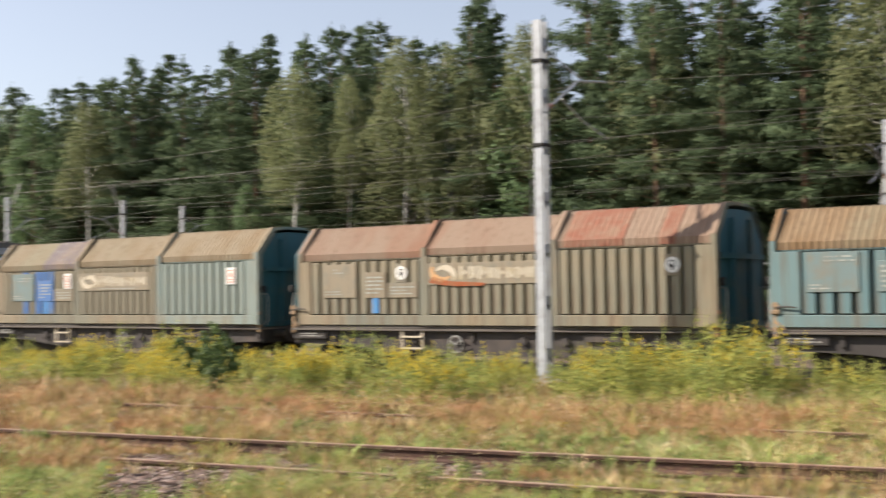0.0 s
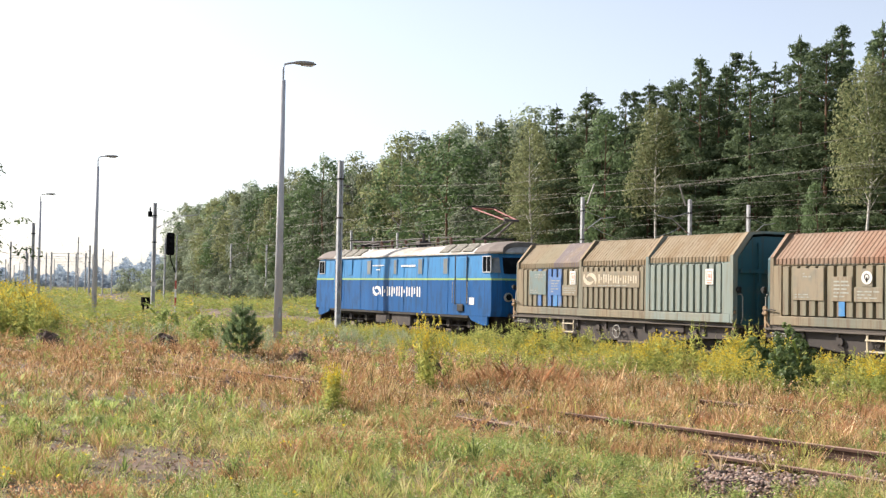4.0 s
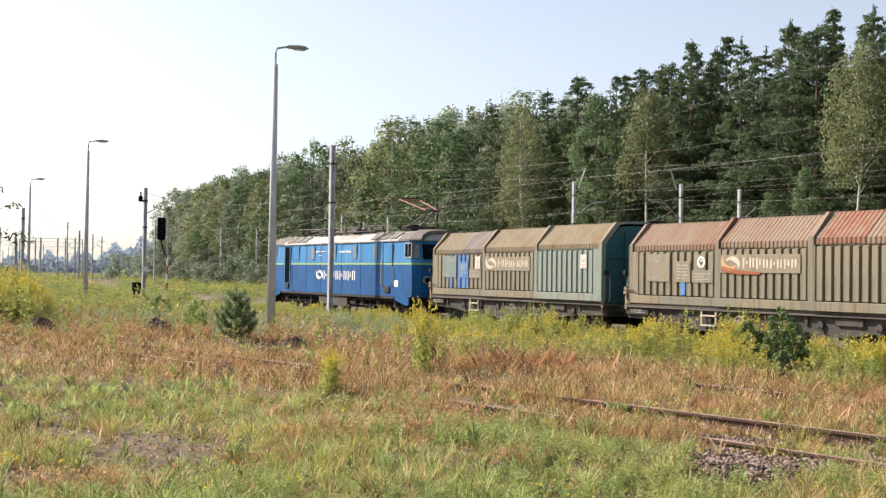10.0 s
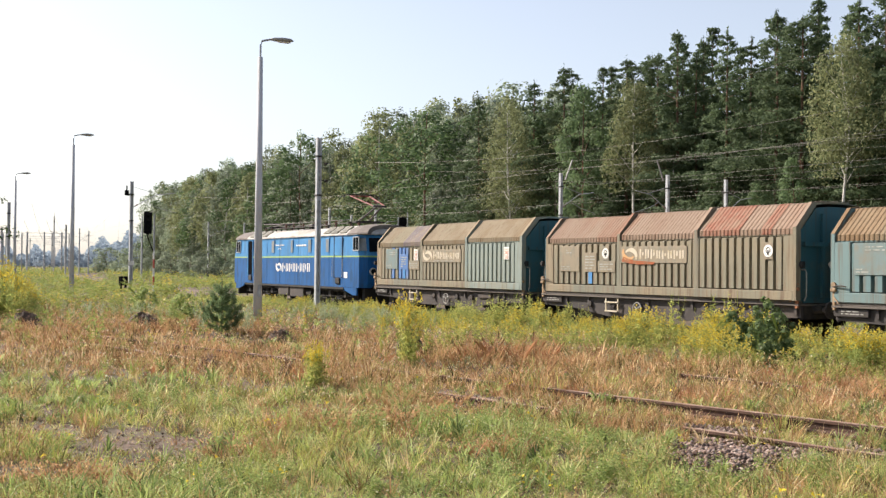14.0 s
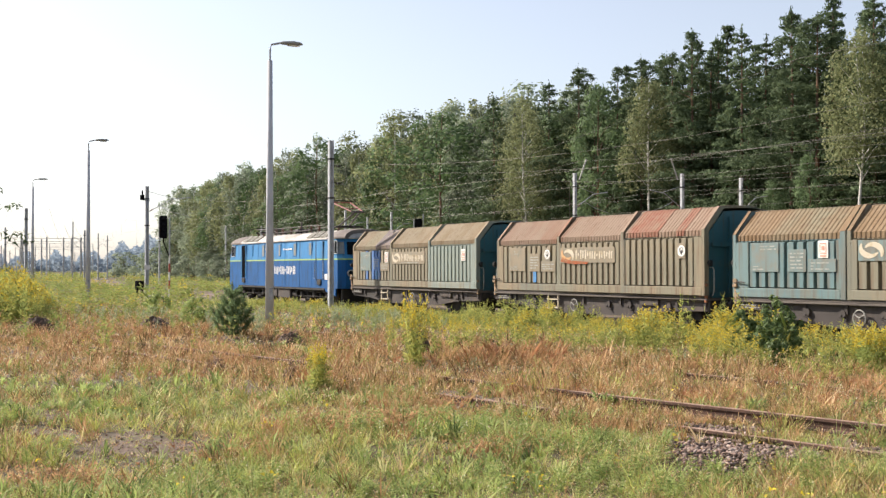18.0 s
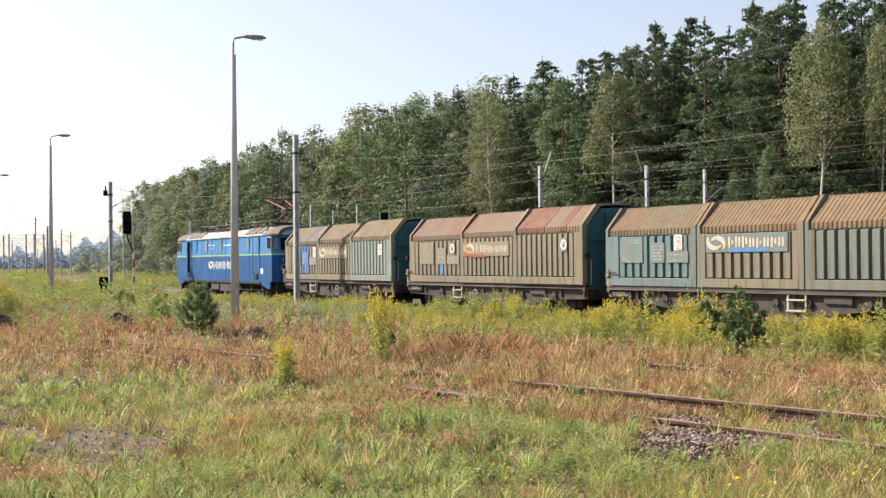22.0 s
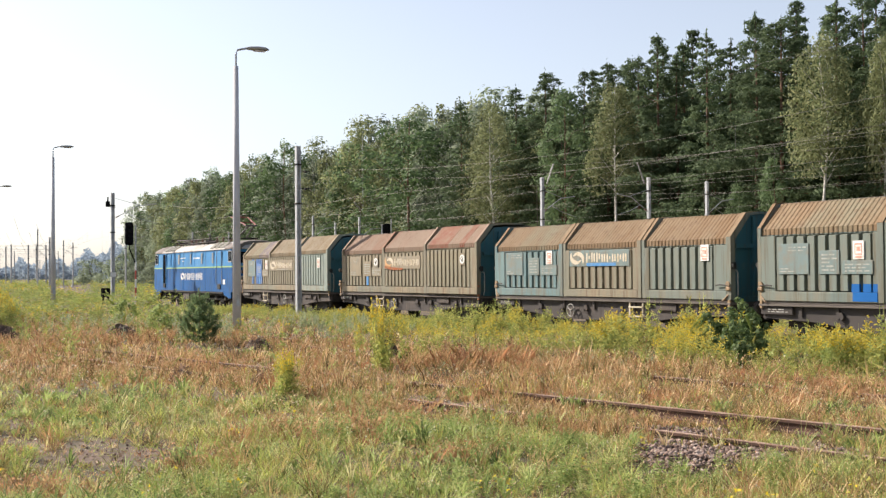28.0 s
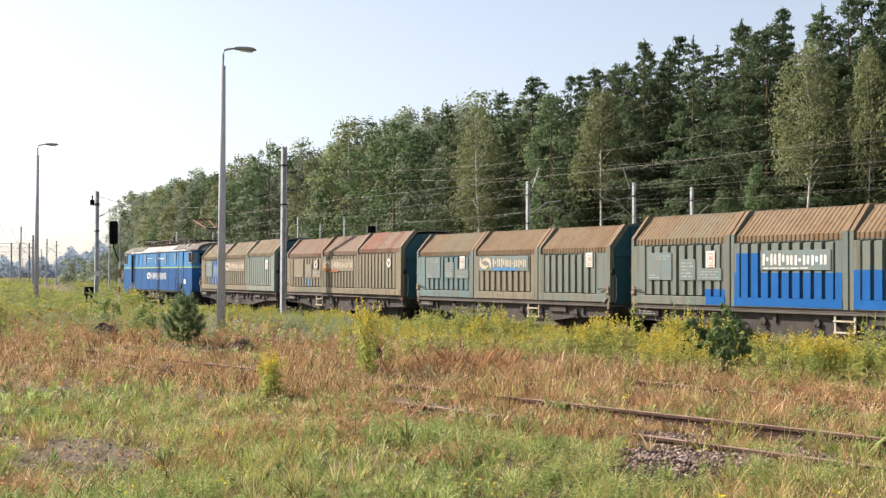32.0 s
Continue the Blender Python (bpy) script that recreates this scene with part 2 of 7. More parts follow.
M = {
    "olive": material("olive_paint", (0.205, 0.185, 0.128), 0.8, second=(0.26, 0.20, 0.125), scale=1.2, amount=0.55, third=(0.14, 0.155, 0.13), scale3=0.35, amount3=0.55, bump=0.2, stretch=(1, 1, 0.35), streak=(0.135, 0.09, 0.055), streak_amount=0.62),
    "green": material("green_paint", (0.150, 0.178, 0.152), 0.75, second=(0.185, 0.165, 0.115), scale=1.4, amount=0.55, third=(0.095, 0.145, 0.142), scale3=0.4, amount3=0.5, bump=0.2, stretch=(1, 1, 0.35), streak=(0.11, 0.095, 0.06), streak_amount=0.62),
    "palegreen": material("pale_green_paint", (0.205, 0.245, 0.218), 0.75, second=(0.235, 0.22, 0.165), scale=1.4, amount=0.5, third=(0.15, 0.215, 0.21), scale3=0.4, amount3=0.5, bump=0.18, stretch=(1, 1, 0.35), streak=(0.16, 0.14, 0.10), streak_amount=0.55),
    "teal": material("teal_paint", (0.105, 0.182, 0.190), 0.7, second=(0.165, 0.160, 0.125), scale=1.3, amount=0.5, third=(0.135, 0.21, 0.21), scale3=0.5, amount3=0.5, bump=0.16, stretch=(1, 1, 0.35), streak=(0.12, 0.10, 0.07), streak_amount=0.6),
    # teal of the wagon ends, darkened for the shade between wagons
    "tealshaded": material("shaded_teal_end_paint", (0.024, 0.095, 0.12), 0.6, second=(0.07, 0.10, 0.09), scale=1.3, amount=0.5, bump=0.1, streak=(0.05, 0.07, 0.06), streak_amount=0.5),
    "bluewagon": material("fresh_blue_paint", (0.003, 0.098, 0.33), 0.6, second=(0.006, 0.115, 0.37), scale=2.0, amount=0.4, bump=0.05),
    "roof": material("rusty_roof", (0.235, 0.185, 0.118), 0.85, second=(0.20, 0.14, 0.075), scale=1.6, amount=0.55, third=(0.225, 0.198, 0.128), scale3=0.45, amount3=0.45, bump=0.2, stretch=(0.5, 1, 0.5), streak=(0.155, 0.105, 0.057), streak_amount=0.5),
    "roofbrown": material("brown_rust_roof", (0.195, 0.130, 0.07), 0.85, second=(0.165, 0.096, 0.042), scale=1.6, amount=0.55, third=(0.17, 0.145, 0.09), scale3=0.45, amount3=0.4, bump=0.2, stretch=(0.5, 1, 0.5), streak=(0.13, 0.08, 0.042), streak_amount=0.55),
    "roofred": material("red_rust_roof", (0.235, 0.165, 0.115), 0.85, second=(0.215, 0.13, 0.085), scale=0.9, amount=0.5, third=(0.22, 0.105, 0.06), scale3=0.5, amount3=0.3, bump=0.2, stretch=(0.3, 1, 0.3), streak=(0.17, 0.105, 0.063), streak_amount=0.5),
    "redpatch": material("red_patch", (0.225, 0.085, 0.05), 0.85, second=(0.24, 0.14, 0.09), scale=2.0, amount=0.55, bump=0.2, streak=(0.24, 0.15, 0.10), streak_amount=0.6),
    "purple": material("purple_grey_sheet", (0.15, 0.115, 0.125), 0.8, second=(0.22, 0.16, 0.125), scale=1.8, amount=0.5, bump=0.2, streak=(0.30, 0.28, 0.27), streak_amount=0.5),
    "rustedge": material("rust_stain", (0.30, 0.085, 0.03), 0.9, second=(0.22, 0.12, 0.06), scale=3, amount=0.5, bump=0.2),
    "frame": material("grimy_frame", (0.058, 0.049, 0.045), 0.9, second=(0.09, 0.07, 0.058), scale=1.6, amount=0.45, third=(0.045, 0.039, 0.036), scale3=0.6, amount3=0.5, bump=0.25, streak=(0.04, 0.033, 0.029), streak_amount=0.5),
    # dust and painted light: ledges coloured paler than the frame below
    "frametop": material("dusty_lit_sill", (0.12, 0.102, 0.088), 0.9, second=(0.075, 0.062, 0.054), scale=1.5, amount=0.5, bump=0.2, stretch=(1, 0.4, 1)),
    "black": material("black_running_gear", (0.016, 0.015, 0.014), 0.85, second=(0.035, 0.028, 0.02), scale=3, amount=0.5, bump=0.3),
    "yellowold": material("worn_orange_paint", (0.33, 0.22, 0.12), 0.75, second=(0.16, 0.11, 0.07), scale=9, amount=0.6),
    "redorange": material("red_orange_paint", (0.34, 0.13, 0.06), 0.7, second=(0.16, 0.09, 0.05), scale=9, amount=0.6),
    "cream": material("worn_cream_paint", (0.54, 0.47, 0.36), 0.7, second=(0.42, 0.34, 0.20), scale=3.5, amount=0.45),
    "white": material("white_paint", (0.74, 0.72, 0.68), 0.6, second=(0.58, 0.54, 0.46), scale=5, amount=0.4),
    "orange": material("faded_orange_paint", (0.56, 0.30, 0.12), 0.7, second=(0.45, 0.30, 0.16), scale=5, amount=0.45),
    "stripeblue": material("blue_stripe", (0.05, 0.20, 0.44), 0.55, second=(0.12, 0.24, 0.38), scale=5, amount=0.4),
    "bluepatch": material("blue_patch_paint", (0.06, 0.15, 0.36), 0.6, second=(0.16, 0.19, 0.25), scale=3, amount=0.5, bump=0.1),
    "panel_olive": material("board_olive", (0.25, 0.205, 0.14), 0.75, second=(0.20, 0.18, 0.135), scale=3, amount=0.5, streak=(0.16, 0.115, 0.07), streak_amount=0.55),
    "panel_teal": material("board_teal", (0.15, 0.205, 0.20), 0.7, second=(0.18, 0.18, 0.15), scale=3, amount=0.5, streak=(0.14, 0.12, 0.085), streak_amount=0.55),
    "locoblue": material("loco_blue", (0.004, 0.078, 0.245), 0.6, second=(0.008, 0.095, 0.285), scale=0.9, amount=0.5, third=(0.008, 0.055, 0.15), scale3=2.5, amount3=0.35, stretch=(1, 1, 0.4), streak=(0.014, 0.045, 0.105), streak_amount=0.5),
    "locosky": material("loco_light_blue", (0.04, 0.195, 0.42), 0.6, second=(0.06, 0.23, 0.46), scale=0.9, amount=0.5, third=(0.045, 0.155, 0.31), scale3=2.5, amount3=0.35, stretch=(1, 1, 0.4), streak=(0.045, 0.125, 0.23), streak_amount=0.5),
    "locoroof": material("loco_roof_white", (0.47, 0.455, 0.43), 0.75, second=(0.34, 0.31, 0.27), scale=1.5, amount=0.5, third=(0.22, 0.19, 0.16), scale3=0.5, amount3=0.4, bump=0.1, streak=(0.24, 0.20, 0.16), streak_amount=0.5),
    "locoroofgrime": material("loco_roof_grime", (0.13, 0.108, 0.095), 0.85, second=(0.17, 0.145, 0.125), scale=1.8, amount=0.5, bump=0.15),
    "lime": material("lime_stripe", (0.27, 0.42, 0.12), 0.55, second=(0.34, 0.44, 0.16), scale=4, amount=0.4),
    "fadedtext": material("faded_stencil", (0.34, 0.35, 0.31), 0.75, second=(0.22, 0.23, 0.20), scale=7, amount=0.55),
    "signpink": material("faded_red_print", (0.55, 0.27, 0.19), 0.65, second=(0.66, 0.46, 0.38), scale=9, amount=0.5),
    "dustyglass": material("dusty_window_glass", (0.13, 0.15, 0.16), 0.35, second=(0.20, 0.20, 0.18), scale=5, amount=0.5),
    "roofgear": material("dark_roof_gear", (0.05, 0.042, 0.04), 0.7, second=(0.10, 0.085, 0.078), scale=6, amount=0.45),
    "glass": material("dark_glass", (0.008, 0.010, 0.012), 0.3, second=(0.02, 0.022, 0.025), scale=2, amount=0.4),
    "grille": material("vent_grille", (0.20, 0.19, 0.15), 0.75, second=(0.12, 0.11, 0.09), scale=8, amount=0.5),
    "pantored": material("red_pantograph", (0.24, 0.05, 0.045), 0.6, second=(0.14, 0.05, 0.04), scale=8, amount=0.5),
    "insulator": material("brown_porcelain", (0.12, 0.055, 0.035), 0.3, second=(0.16, 0.08, 0.05), scale=8, amount=0.4),
    "greyins": material("grey_fittings", (0.33, 0.32, 0.29), 0.6, second=(0.20, 0.19, 0.17), scale=6, amount=0.5),
    "concrete": material("pole_concrete", (0.50, 0.51, 0.53), 0.85, second=(0.42, 0.42, 0.43), scale=3, amount=0.5, third=(0.36, 0.355, 0.35), scale3=0.8, amount3=0.4, bump=0.15, stretch=(1, 1, 0.3)),
    "galv": material("galvanised_steel", (0.40, 0.41, 0.42), 0.5, 0.6, second=(0.30, 0.31, 0.31), scale=4, amount=0.5, bump=0.05),
    "steelgrey": material("grey_painted_steel", (0.40, 0.415, 0.43), 0.6, 0.2, second=(0.30, 0.305, 0.31), scale=4, amount=0.5),
    "wire": material("copper_wire", (0.16, 0.15, 0.13), 0.5, 0.6),
    "rail": material("rusty_rail", (0.07, 0.036, 0.025), 0.9, second=(0.11, 0.058, 0.04), scale=5, amount=0.5, third=(0.07, 0.038, 0.026), scale3=1.3, amount3=0.4, bump=0.25),
    "railtop": material("worn_rail", (0.24, 0.15, 0.10), 0.55, 0.3, second=(0.32, 0.25, 0.19), scale=3, amount=0.5),
    "railhead": material("dull_rail_head", (0.33, 0.22, 0.165), 0.7, 0.1, second=(0.22, 0.13, 0.09), scale=4, amount=0.5),
    "heap": material("dark_soil", (0.075, 0.052, 0.038), 0.95, second=(0.12, 0.085, 0.055), scale=7, amount=0.5, bump=0.8, bump_scale=20),
    "sleeper": material("weathered_sleeper", (0.10, 0.075, 0.05), 0.9, second=(0.16, 0.13, 0.10), scale=6, amount=0.5, bump=0.4, stretch=(0.3, 1, 1)),
    "stone": material("ballast_stone", (0.2, 0.16, 0.14), 0.95, island=[(0.055, 0.038, 0.032), (0.15, 0.095, 0.075), (0.26, 0.18, 0.145), (0.10, 0.062, 0.05), (0.36, 0.29, 0.25), (0.19, 0.115, 0.09)], bump=0.3, bump_scale=30),
    "signalblack": material("signal_and_doorway_black", (0.009, 0.009, 0.010), 0.6, second=(0.018, 0.018, 0.018), scale=6, amount=0.4),
    "signred2": material("post_red", (0.40, 0.06, 0.04), 0.6, second=(0.32, 0.10, 0.07), scale=8, amount=0.4),
    "bark": material("pine_bark", (0.12, 0.075, 0.05), 0.95, second=(0.21, 0.115, 0.065), scale=2.5, amount=0.55, third=(0.07, 0.055, 0.045), scale3=0.6, amount3=0.5, bump=0.6, bump_scale=12, stretch=(1, 1, 0.3)),
    "birchbark": material("birch_bark", (0.62, 0.60, 0.55), 0.8, second=(0.10, 0.09, 0.08), scale=5, amount=0.32, third=(0.35, 0.33, 0.29), scale3=1.2, amount3=0.4, bump=0.3, stretch=(1, 1, 3.0)),
    "needles": material("pine_needles", (0.04, 0.07, 0.03), 0.7, island=[(0.06, 0.092, 0.05), (0.092, 0.13, 0.064), (0.125, 0.165, 0.082), (0.075, 0.11, 0.058)], sub=0.36, random_tone=0.2),
    "oakleaf": material("dark_oak_leaves", (0.05, 0.08, 0.03), 0.6, island=[(0.060, 0.102, 0.045), (0.086, 0.134, 0.057), (0.108, 0.162, 0.069), (0.072, 0.114, 0.050)], sub=0.42, random_tone=0.2),
    "birchleaf": material("birch_leaves", (0.1, 0.13, 0.05), 0.6, island=[(0.164, 0.196, 0.093), (0.212, 0.237, 0.114), (0.260, 0.272, 0.136), (0.185, 0.213, 0.102)], sub=0.5, random_tone=0.12),
    "broadleaf": material("broad_leaves", (0.07, 0.12, 0.03), 0.6, island=[(0.102, 0.158, 0.076), (0.143, 0.208, 0.098), (0.177, 0.244, 0.112), (0.120, 0.174, 0.084)], sub=0.48, random_tone=0.4),
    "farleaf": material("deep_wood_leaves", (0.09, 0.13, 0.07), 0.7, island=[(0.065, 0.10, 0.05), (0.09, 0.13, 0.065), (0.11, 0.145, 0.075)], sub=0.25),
    # blue-grey haze mixed into the colour of the horizon woods
    "distance": material("haze_tinted_woods", (0.3, 0.33, 0.33), 0.9, island=[(0.331, 0.399, 0.460), (0.386, 0.456, 0.530), (0.359, 0.427, 0.480)], sub=0.3),
    # leaf colour paled and greyed to imitate haze over the far trees
    "hazyleaf": material("haze_greyed_leaves", (0.12, 0.16, 0.08), 0.65, island=[(0.168, 0.212, 0.149), (0.221, 0.261, 0.182), (0.269, 0.306, 0.206), (0.190, 0.233, 0.165)], sub=0.45, random_tone=0.45),
    "rustweed": material("brown_seeding_weed", (0.3, 0.16, 0.09), 0.8, island=[(0.46, 0.24, 0.13), (0.62, 0.36, 0.20), (0.56, 0.40, 0.20), (0.36, 0.19, 0.11), (0.40, 0.36, 0.15)], sub=0.45),
    "drygrass": material("dry_grass", (0.3, 0.2, 0.1), 0.8, island=[(0.305, 0.142, 0.073), (0.609, 0.359, 0.184), (0.921, 0.726, 0.443), (0.382, 0.194, 0.102), (0.474, 0.368, 0.144), (0.742, 0.478, 0.258), (0.125, 0.058, 0.031), (0.314, 0.318, 0.109), (0.063, 0.035, 0.020), (0.457, 0.389, 0.144)], second=(0.50, 0.245, 0.13), scale=0.9, amount=0.32, sub=0.24),
    "greengrass": material("green_grass", (0.15, 0.2, 0.05), 0.75, island=[(0.062, 0.091, 0.022), (0.352, 0.441, 0.109), (0.690, 0.656, 0.212), (0.258, 0.357, 0.076), (0.930, 0.843, 0.445), (0.032, 0.046, 0.013), (0.468, 0.494, 0.125), (0.613, 0.441, 0.214), (0.262, 0.147, 0.072), (0.380, 0.482, 0.112)], second=(0.36, 0.46, 0.12), scale=1.4, amount=0.2, sub=0.32),
    "weed": material("weed_leaves", (0.12, 0.18, 0.05), 0.65, island=[(0.167, 0.199, 0.059), (0.337, 0.382, 0.105), (0.547, 0.533, 0.161), (0.240, 0.300, 0.089), (0.563, 0.495, 0.154), (0.086, 0.117, 0.037)], second=(0.29, 0.36, 0.12), scale=0.8, amount=0.35, sub=0.5),
    "fieldweed": material("field_weed_leaves", (0.2, 0.22, 0.08), 0.7, island=[(0.159, 0.220, 0.056), (0.265, 0.336, 0.086), (0.403, 0.418, 0.129), (0.212, 0.290, 0.069), (0.382, 0.418, 0.103), (0.382, 0.302, 0.112), (0.318, 0.394, 0.146)], second=(0.25, 0.30, 0.11), scale=0.4, amount=0.35, sub=0.42),
    "lowweed": material("low_weed_leaves", (0.16, 0.22, 0.05), 0.6, island=[(0.079, 0.113, 0.036), (0.272, 0.355, 0.106), (0.459, 0.544, 0.184), (0.168, 0.228, 0.075), (0.396, 0.466, 0.177), (0.464, 0.447, 0.178)], sub=0.42),
    "husk": material("pale_husks", (0.8, 0.72, 0.5), 0.7, island=[(0.731, 0.647, 0.448), (0.595, 0.481, 0.272), (0.680, 0.664, 0.528)], sub=0.4),
    "paleweed": material("pale_weed_leaves", (0.3, 0.34, 0.22), 0.7, island=[(0.26, 0.31, 0.17), (0.36, 0.41, 0.26), (0.46, 0.48, 0.33), (0.22, 0.28, 0.13)], sub=0.4),
    "youngneedle": material("young_needles", (0.1, 0.15, 0.05), 0.65, island=[(0.11, 0.17, 0.08), (0.17, 0.235, 0.11), (0.23, 0.30, 0.14)], sub=0.45),
    "shrubleaf": material("sapling_leaves", (0.08, 0.12, 0.045), 0.55, island=[(0.055, 0.09, 0.035), (0.10, 0.15, 0.055), (0.16, 0.21, 0.08), (0.08, 0.12, 0.045)], sub=0.4),
    "goldflower": material("goldenrod_flowers", (0.6, 0.45, 0.03), 0.7, island=[(0.58, 0.46, 0.07), (0.80, 0.60, 0.05), (0.44, 0.42, 0.11), (0.70, 0.52, 0.05), (0.38, 0.30, 0.09), (0.54, 0.50, 0.12)], sub=0.4),
    "drystem": material("dead_stems", (0.14, 0.10, 0.07), 0.85, island=[(0.16, 0.10, 0.075), (0.32, 0.20, 0.14), (0.46, 0.34, 0.24)]),
}
for _k in ("locoblue", "locosky", "bluewagon"):
    M[_k].node_tree.nodes["Principled BSDF"].inputs["Specular IOR Level"].default_value = 0.22
for _k in ("glass", "signalblack"):
    M[_k].node_tree.nodes["Principled BSDF"].inputs["Specular IOR Level"].default_value = 0.02
    M[_k].node_tree.nodes["Principled BSDF"].inputs["IOR"].default_value = 1.05
# soil colours kept dark, so that gaps in the grass look shaded
SOIL = material("ground_cover", (0.10, 0.068, 0.044), 0.95, second=(0.055, 0.052, 0.022), scale=0.9, amount=0.55, third=(0.17, 0.118, 0.092), scale3=0.3, amount3=0.45, bump=0.8, bump_scale=6)


# mesh builder ---------------------------------------------------------
class Mesh:
    """Collects vertices and faces of one part."""

    def __init__(self):
        self.v, self.f = [], []

    def poly(self, pts, faces):
        n = len(self.v)
        self.v += [tuple(p) for p in pts]
        self.f += [tuple(i + n for i in q) for q in faces]
        return self

    def box(self, x0, x1, y0, y1, z0, z1, c=0.0):
        """A block with its edges cut by c."""
        if c <= 0:
            return self.poly([(x, y, z) for x in (x0, x1) for y in (y0, y1) for z in (z0, z1)],
                             [(0, 1, 3, 2), (4, 6, 7, 5), (0, 4, 5, 1), (2, 3, 7, 6), (0, 2, 6, 4), (1, 5, 7, 3)])
        bm = bmesh.new()
        bmesh.ops.create_cube(bm, size=1)
        for v in bm.verts:
            v.co = Vector(((x0, x1)[v.co.x > 0], (y0, y1)[v.co.y > 0], (z0, z1)[v.co.z > 0]))
        bmesh.ops.bevel(bm, geom=bm.edges[:], offset=c, segments=1, affect='EDGES')
        bm.verts.index_update()
        self.poly([v.co[:] for v in bm.verts], [[v.index for v in f.verts] for f in bm.faces])
        bm.free()
        return self

    def prism(self, profile, y0, y1, caps=True):
        """A closed outline of (x, z) drawn out along y."""
        n = len(profile)
        faces = [(i, (i + 1) % n, n + (i + 1) % n, n + i) for i in range(n)]
        if caps:
            faces += [tuple(range(n))[::-1], tuple(range(n, 2 * n))]
        return self.poly([(x, y, z) for y in (y0, y1) for x, z in profile], faces)

    def tube(self, pts, r, n=8, r1=None, caps=True):
        """A round bar along points; r may grow to r1."""
        pts = [Vector(p) for p in pts]
        rings, faces = [], []
        for i, p in enumerate(pts):
            d = (pts[min(i + 1, len(pts) - 1)] - pts[max(i - 1, 0)]).normalized()
            side = d.cross(Vector((0, 0, 1)) if abs(d.z) < 0.95 else Vector((1, 0, 0))).normalized()
            up = side.cross(d)
            k = r if r1 is None else r + (r1 - r) * i / (len(pts) - 1)
            rings += [p + side * (k * math.cos(2 * math.pi * j / n)) + up * (k * math.sin(2 * math.pi * j / n)) for j in range(n)]
        for i in range(len(pts) - 1):
            faces += [(i * n + j, i * n + (j + 1) % n, (i + 1) * n + (j + 1) % n, (i + 1) * n + j) for j in range(n)]
        if caps:
            faces += [tuple(range(n))[::-1], tuple(range((len(pts) - 1) * n, len(pts) * n))]
        return self.poly(rings, faces)

    def disc(self, c, axis, r, h, n=20, r1=None):
        c, a = Vector(c), Vector(axis)
        return self.tube([c - a * h / 2, c + a * h / 2], r, n, r1)

    def ring(self, c, R, r, n=20, k=6, axis='x'):
        pts, faces = [], []
        for i in range(n):
            a = 2 * math.pi * i / n
            for j in range(k):
                b = 2 * math.pi * j / k
                u, w = (R + r * math.cos(b)), r * math.sin(b)
                p = {'x': (w, u * math.cos(a), u * math.sin(a)), 'y': (u * math.cos(a), w, u * math.sin(a)), 'z': (u * math.cos(a), u * math.sin(a), w)}[axis]
                pts.append((c[0] + p[0], c[1] + p[1], c[2] + p[2]))
                faces.append((i * k + j, ((i + 1) % n) * k + j, ((i + 1) % n) * k + (j + 1) % k, i * k + (j + 1) % k))
        return self.poly(pts, faces)

    def data(self, name, mat, smooth=False):
        me = bpy.data.meshes.new(name)
        me.from_pydata(self.v, [], self.f)
        me.materials.append(mat)
        if smooth:
            me.polygons.foreach_set("use_smooth", [True] * len(me.polygons))
        me.update()
        bm = bmesh.new()
        bm.from_mesh(me)
        bmesh.ops.recalc_face_normals(bm, faces=bm.faces[:])
        bm.to_mesh(me)
        bm.free()
        return me


def part(name, mesh, mat, parent=None, label="", smooth=False):
    """One mesh object, under its thing or part if one is given."""
    ob = new(name, mesh.data(name, mat, smooth) if isinstance(mesh, Mesh) else mesh)
    if parent:
        ob.parent = parent
    return tagged(ob, label)


def thing(name, label, category, group="", at=None, kind=""):
    ob = tagged(new(name), label, category, group, kind)
    if at is not None:
        ob.matrix_basis = at
    return ob


# train ----------------------------------------------------------------
TRACK_X, RAIL_Z = 25.45, 0.03
# metres that the train has gone along its track, second by second
GONE = [(0, -8.57), (1, -7.74), (2, -6.82), (3, -5.88), (6, -2.87), (7, -1.90), (8, -0.96), (9, 0.00), (10, 0.93),
        (11, 1.88), (12, 2.84), (13, 3.81), (16, 6.72), (17, 7.70), (18, 8.70), (19, 9.69), (20, 10.73), (21, 11.77),
        (22, 12.80), (23, 13.89), (24, 14.96), (27, 18.15), (28, 19.24), (29, 20.34), (30, 21.47), (31, 22.60), (32, 23.76)]


def gone(t):
    return float(np.interp(t, [a for a, _ in GONE], [b for _, b in GONE]))


VEHICLES, WHEELS = [], []
BEND_Y, BEND_R = 42.0, 540.0


def track_x(y):
    """The main track's middle: straight, then bending away to the right."""
    return TRACK_X + max(0.0, y - BEND_Y) ** 2 / (2 * BEND_R)



def wheelset(parent, y, r):
    ws = Mesh()
    for s in (-1, 1):
        ws.disc((s * 0.76, 0, 0), (1, 0, 0), r, 0.13, 28)
        ws.disc((s * 0.69, 0, 0), (1, 0, 0), r + 0.03, 0.025, 28)
        ws.disc((s * 0.835, 0, 0), (1, 0, 0), r * 0.72, 0.03, 20)
        ws.disc((s * 0.87, 0, 0), (1, 0, 0), 0.13, 0.12, 12)
        for k in range(6):
            a = k * math.pi / 3
            ws.disc((s * 0.855, 0.5 * r * math.cos(a), 0.5 * r * math.sin(a)), (1, 0, 0), 0.05, 0.02, 8)
    ws.tube([(-0.7, 0, 0), (0.7, 0, 0)], 0.09, 12)
    ob = part("wheelset", ws, M["black"], parent)
    ob.location = (0, y, r)
    WHEELS.append((ob, y, r))
    return ob


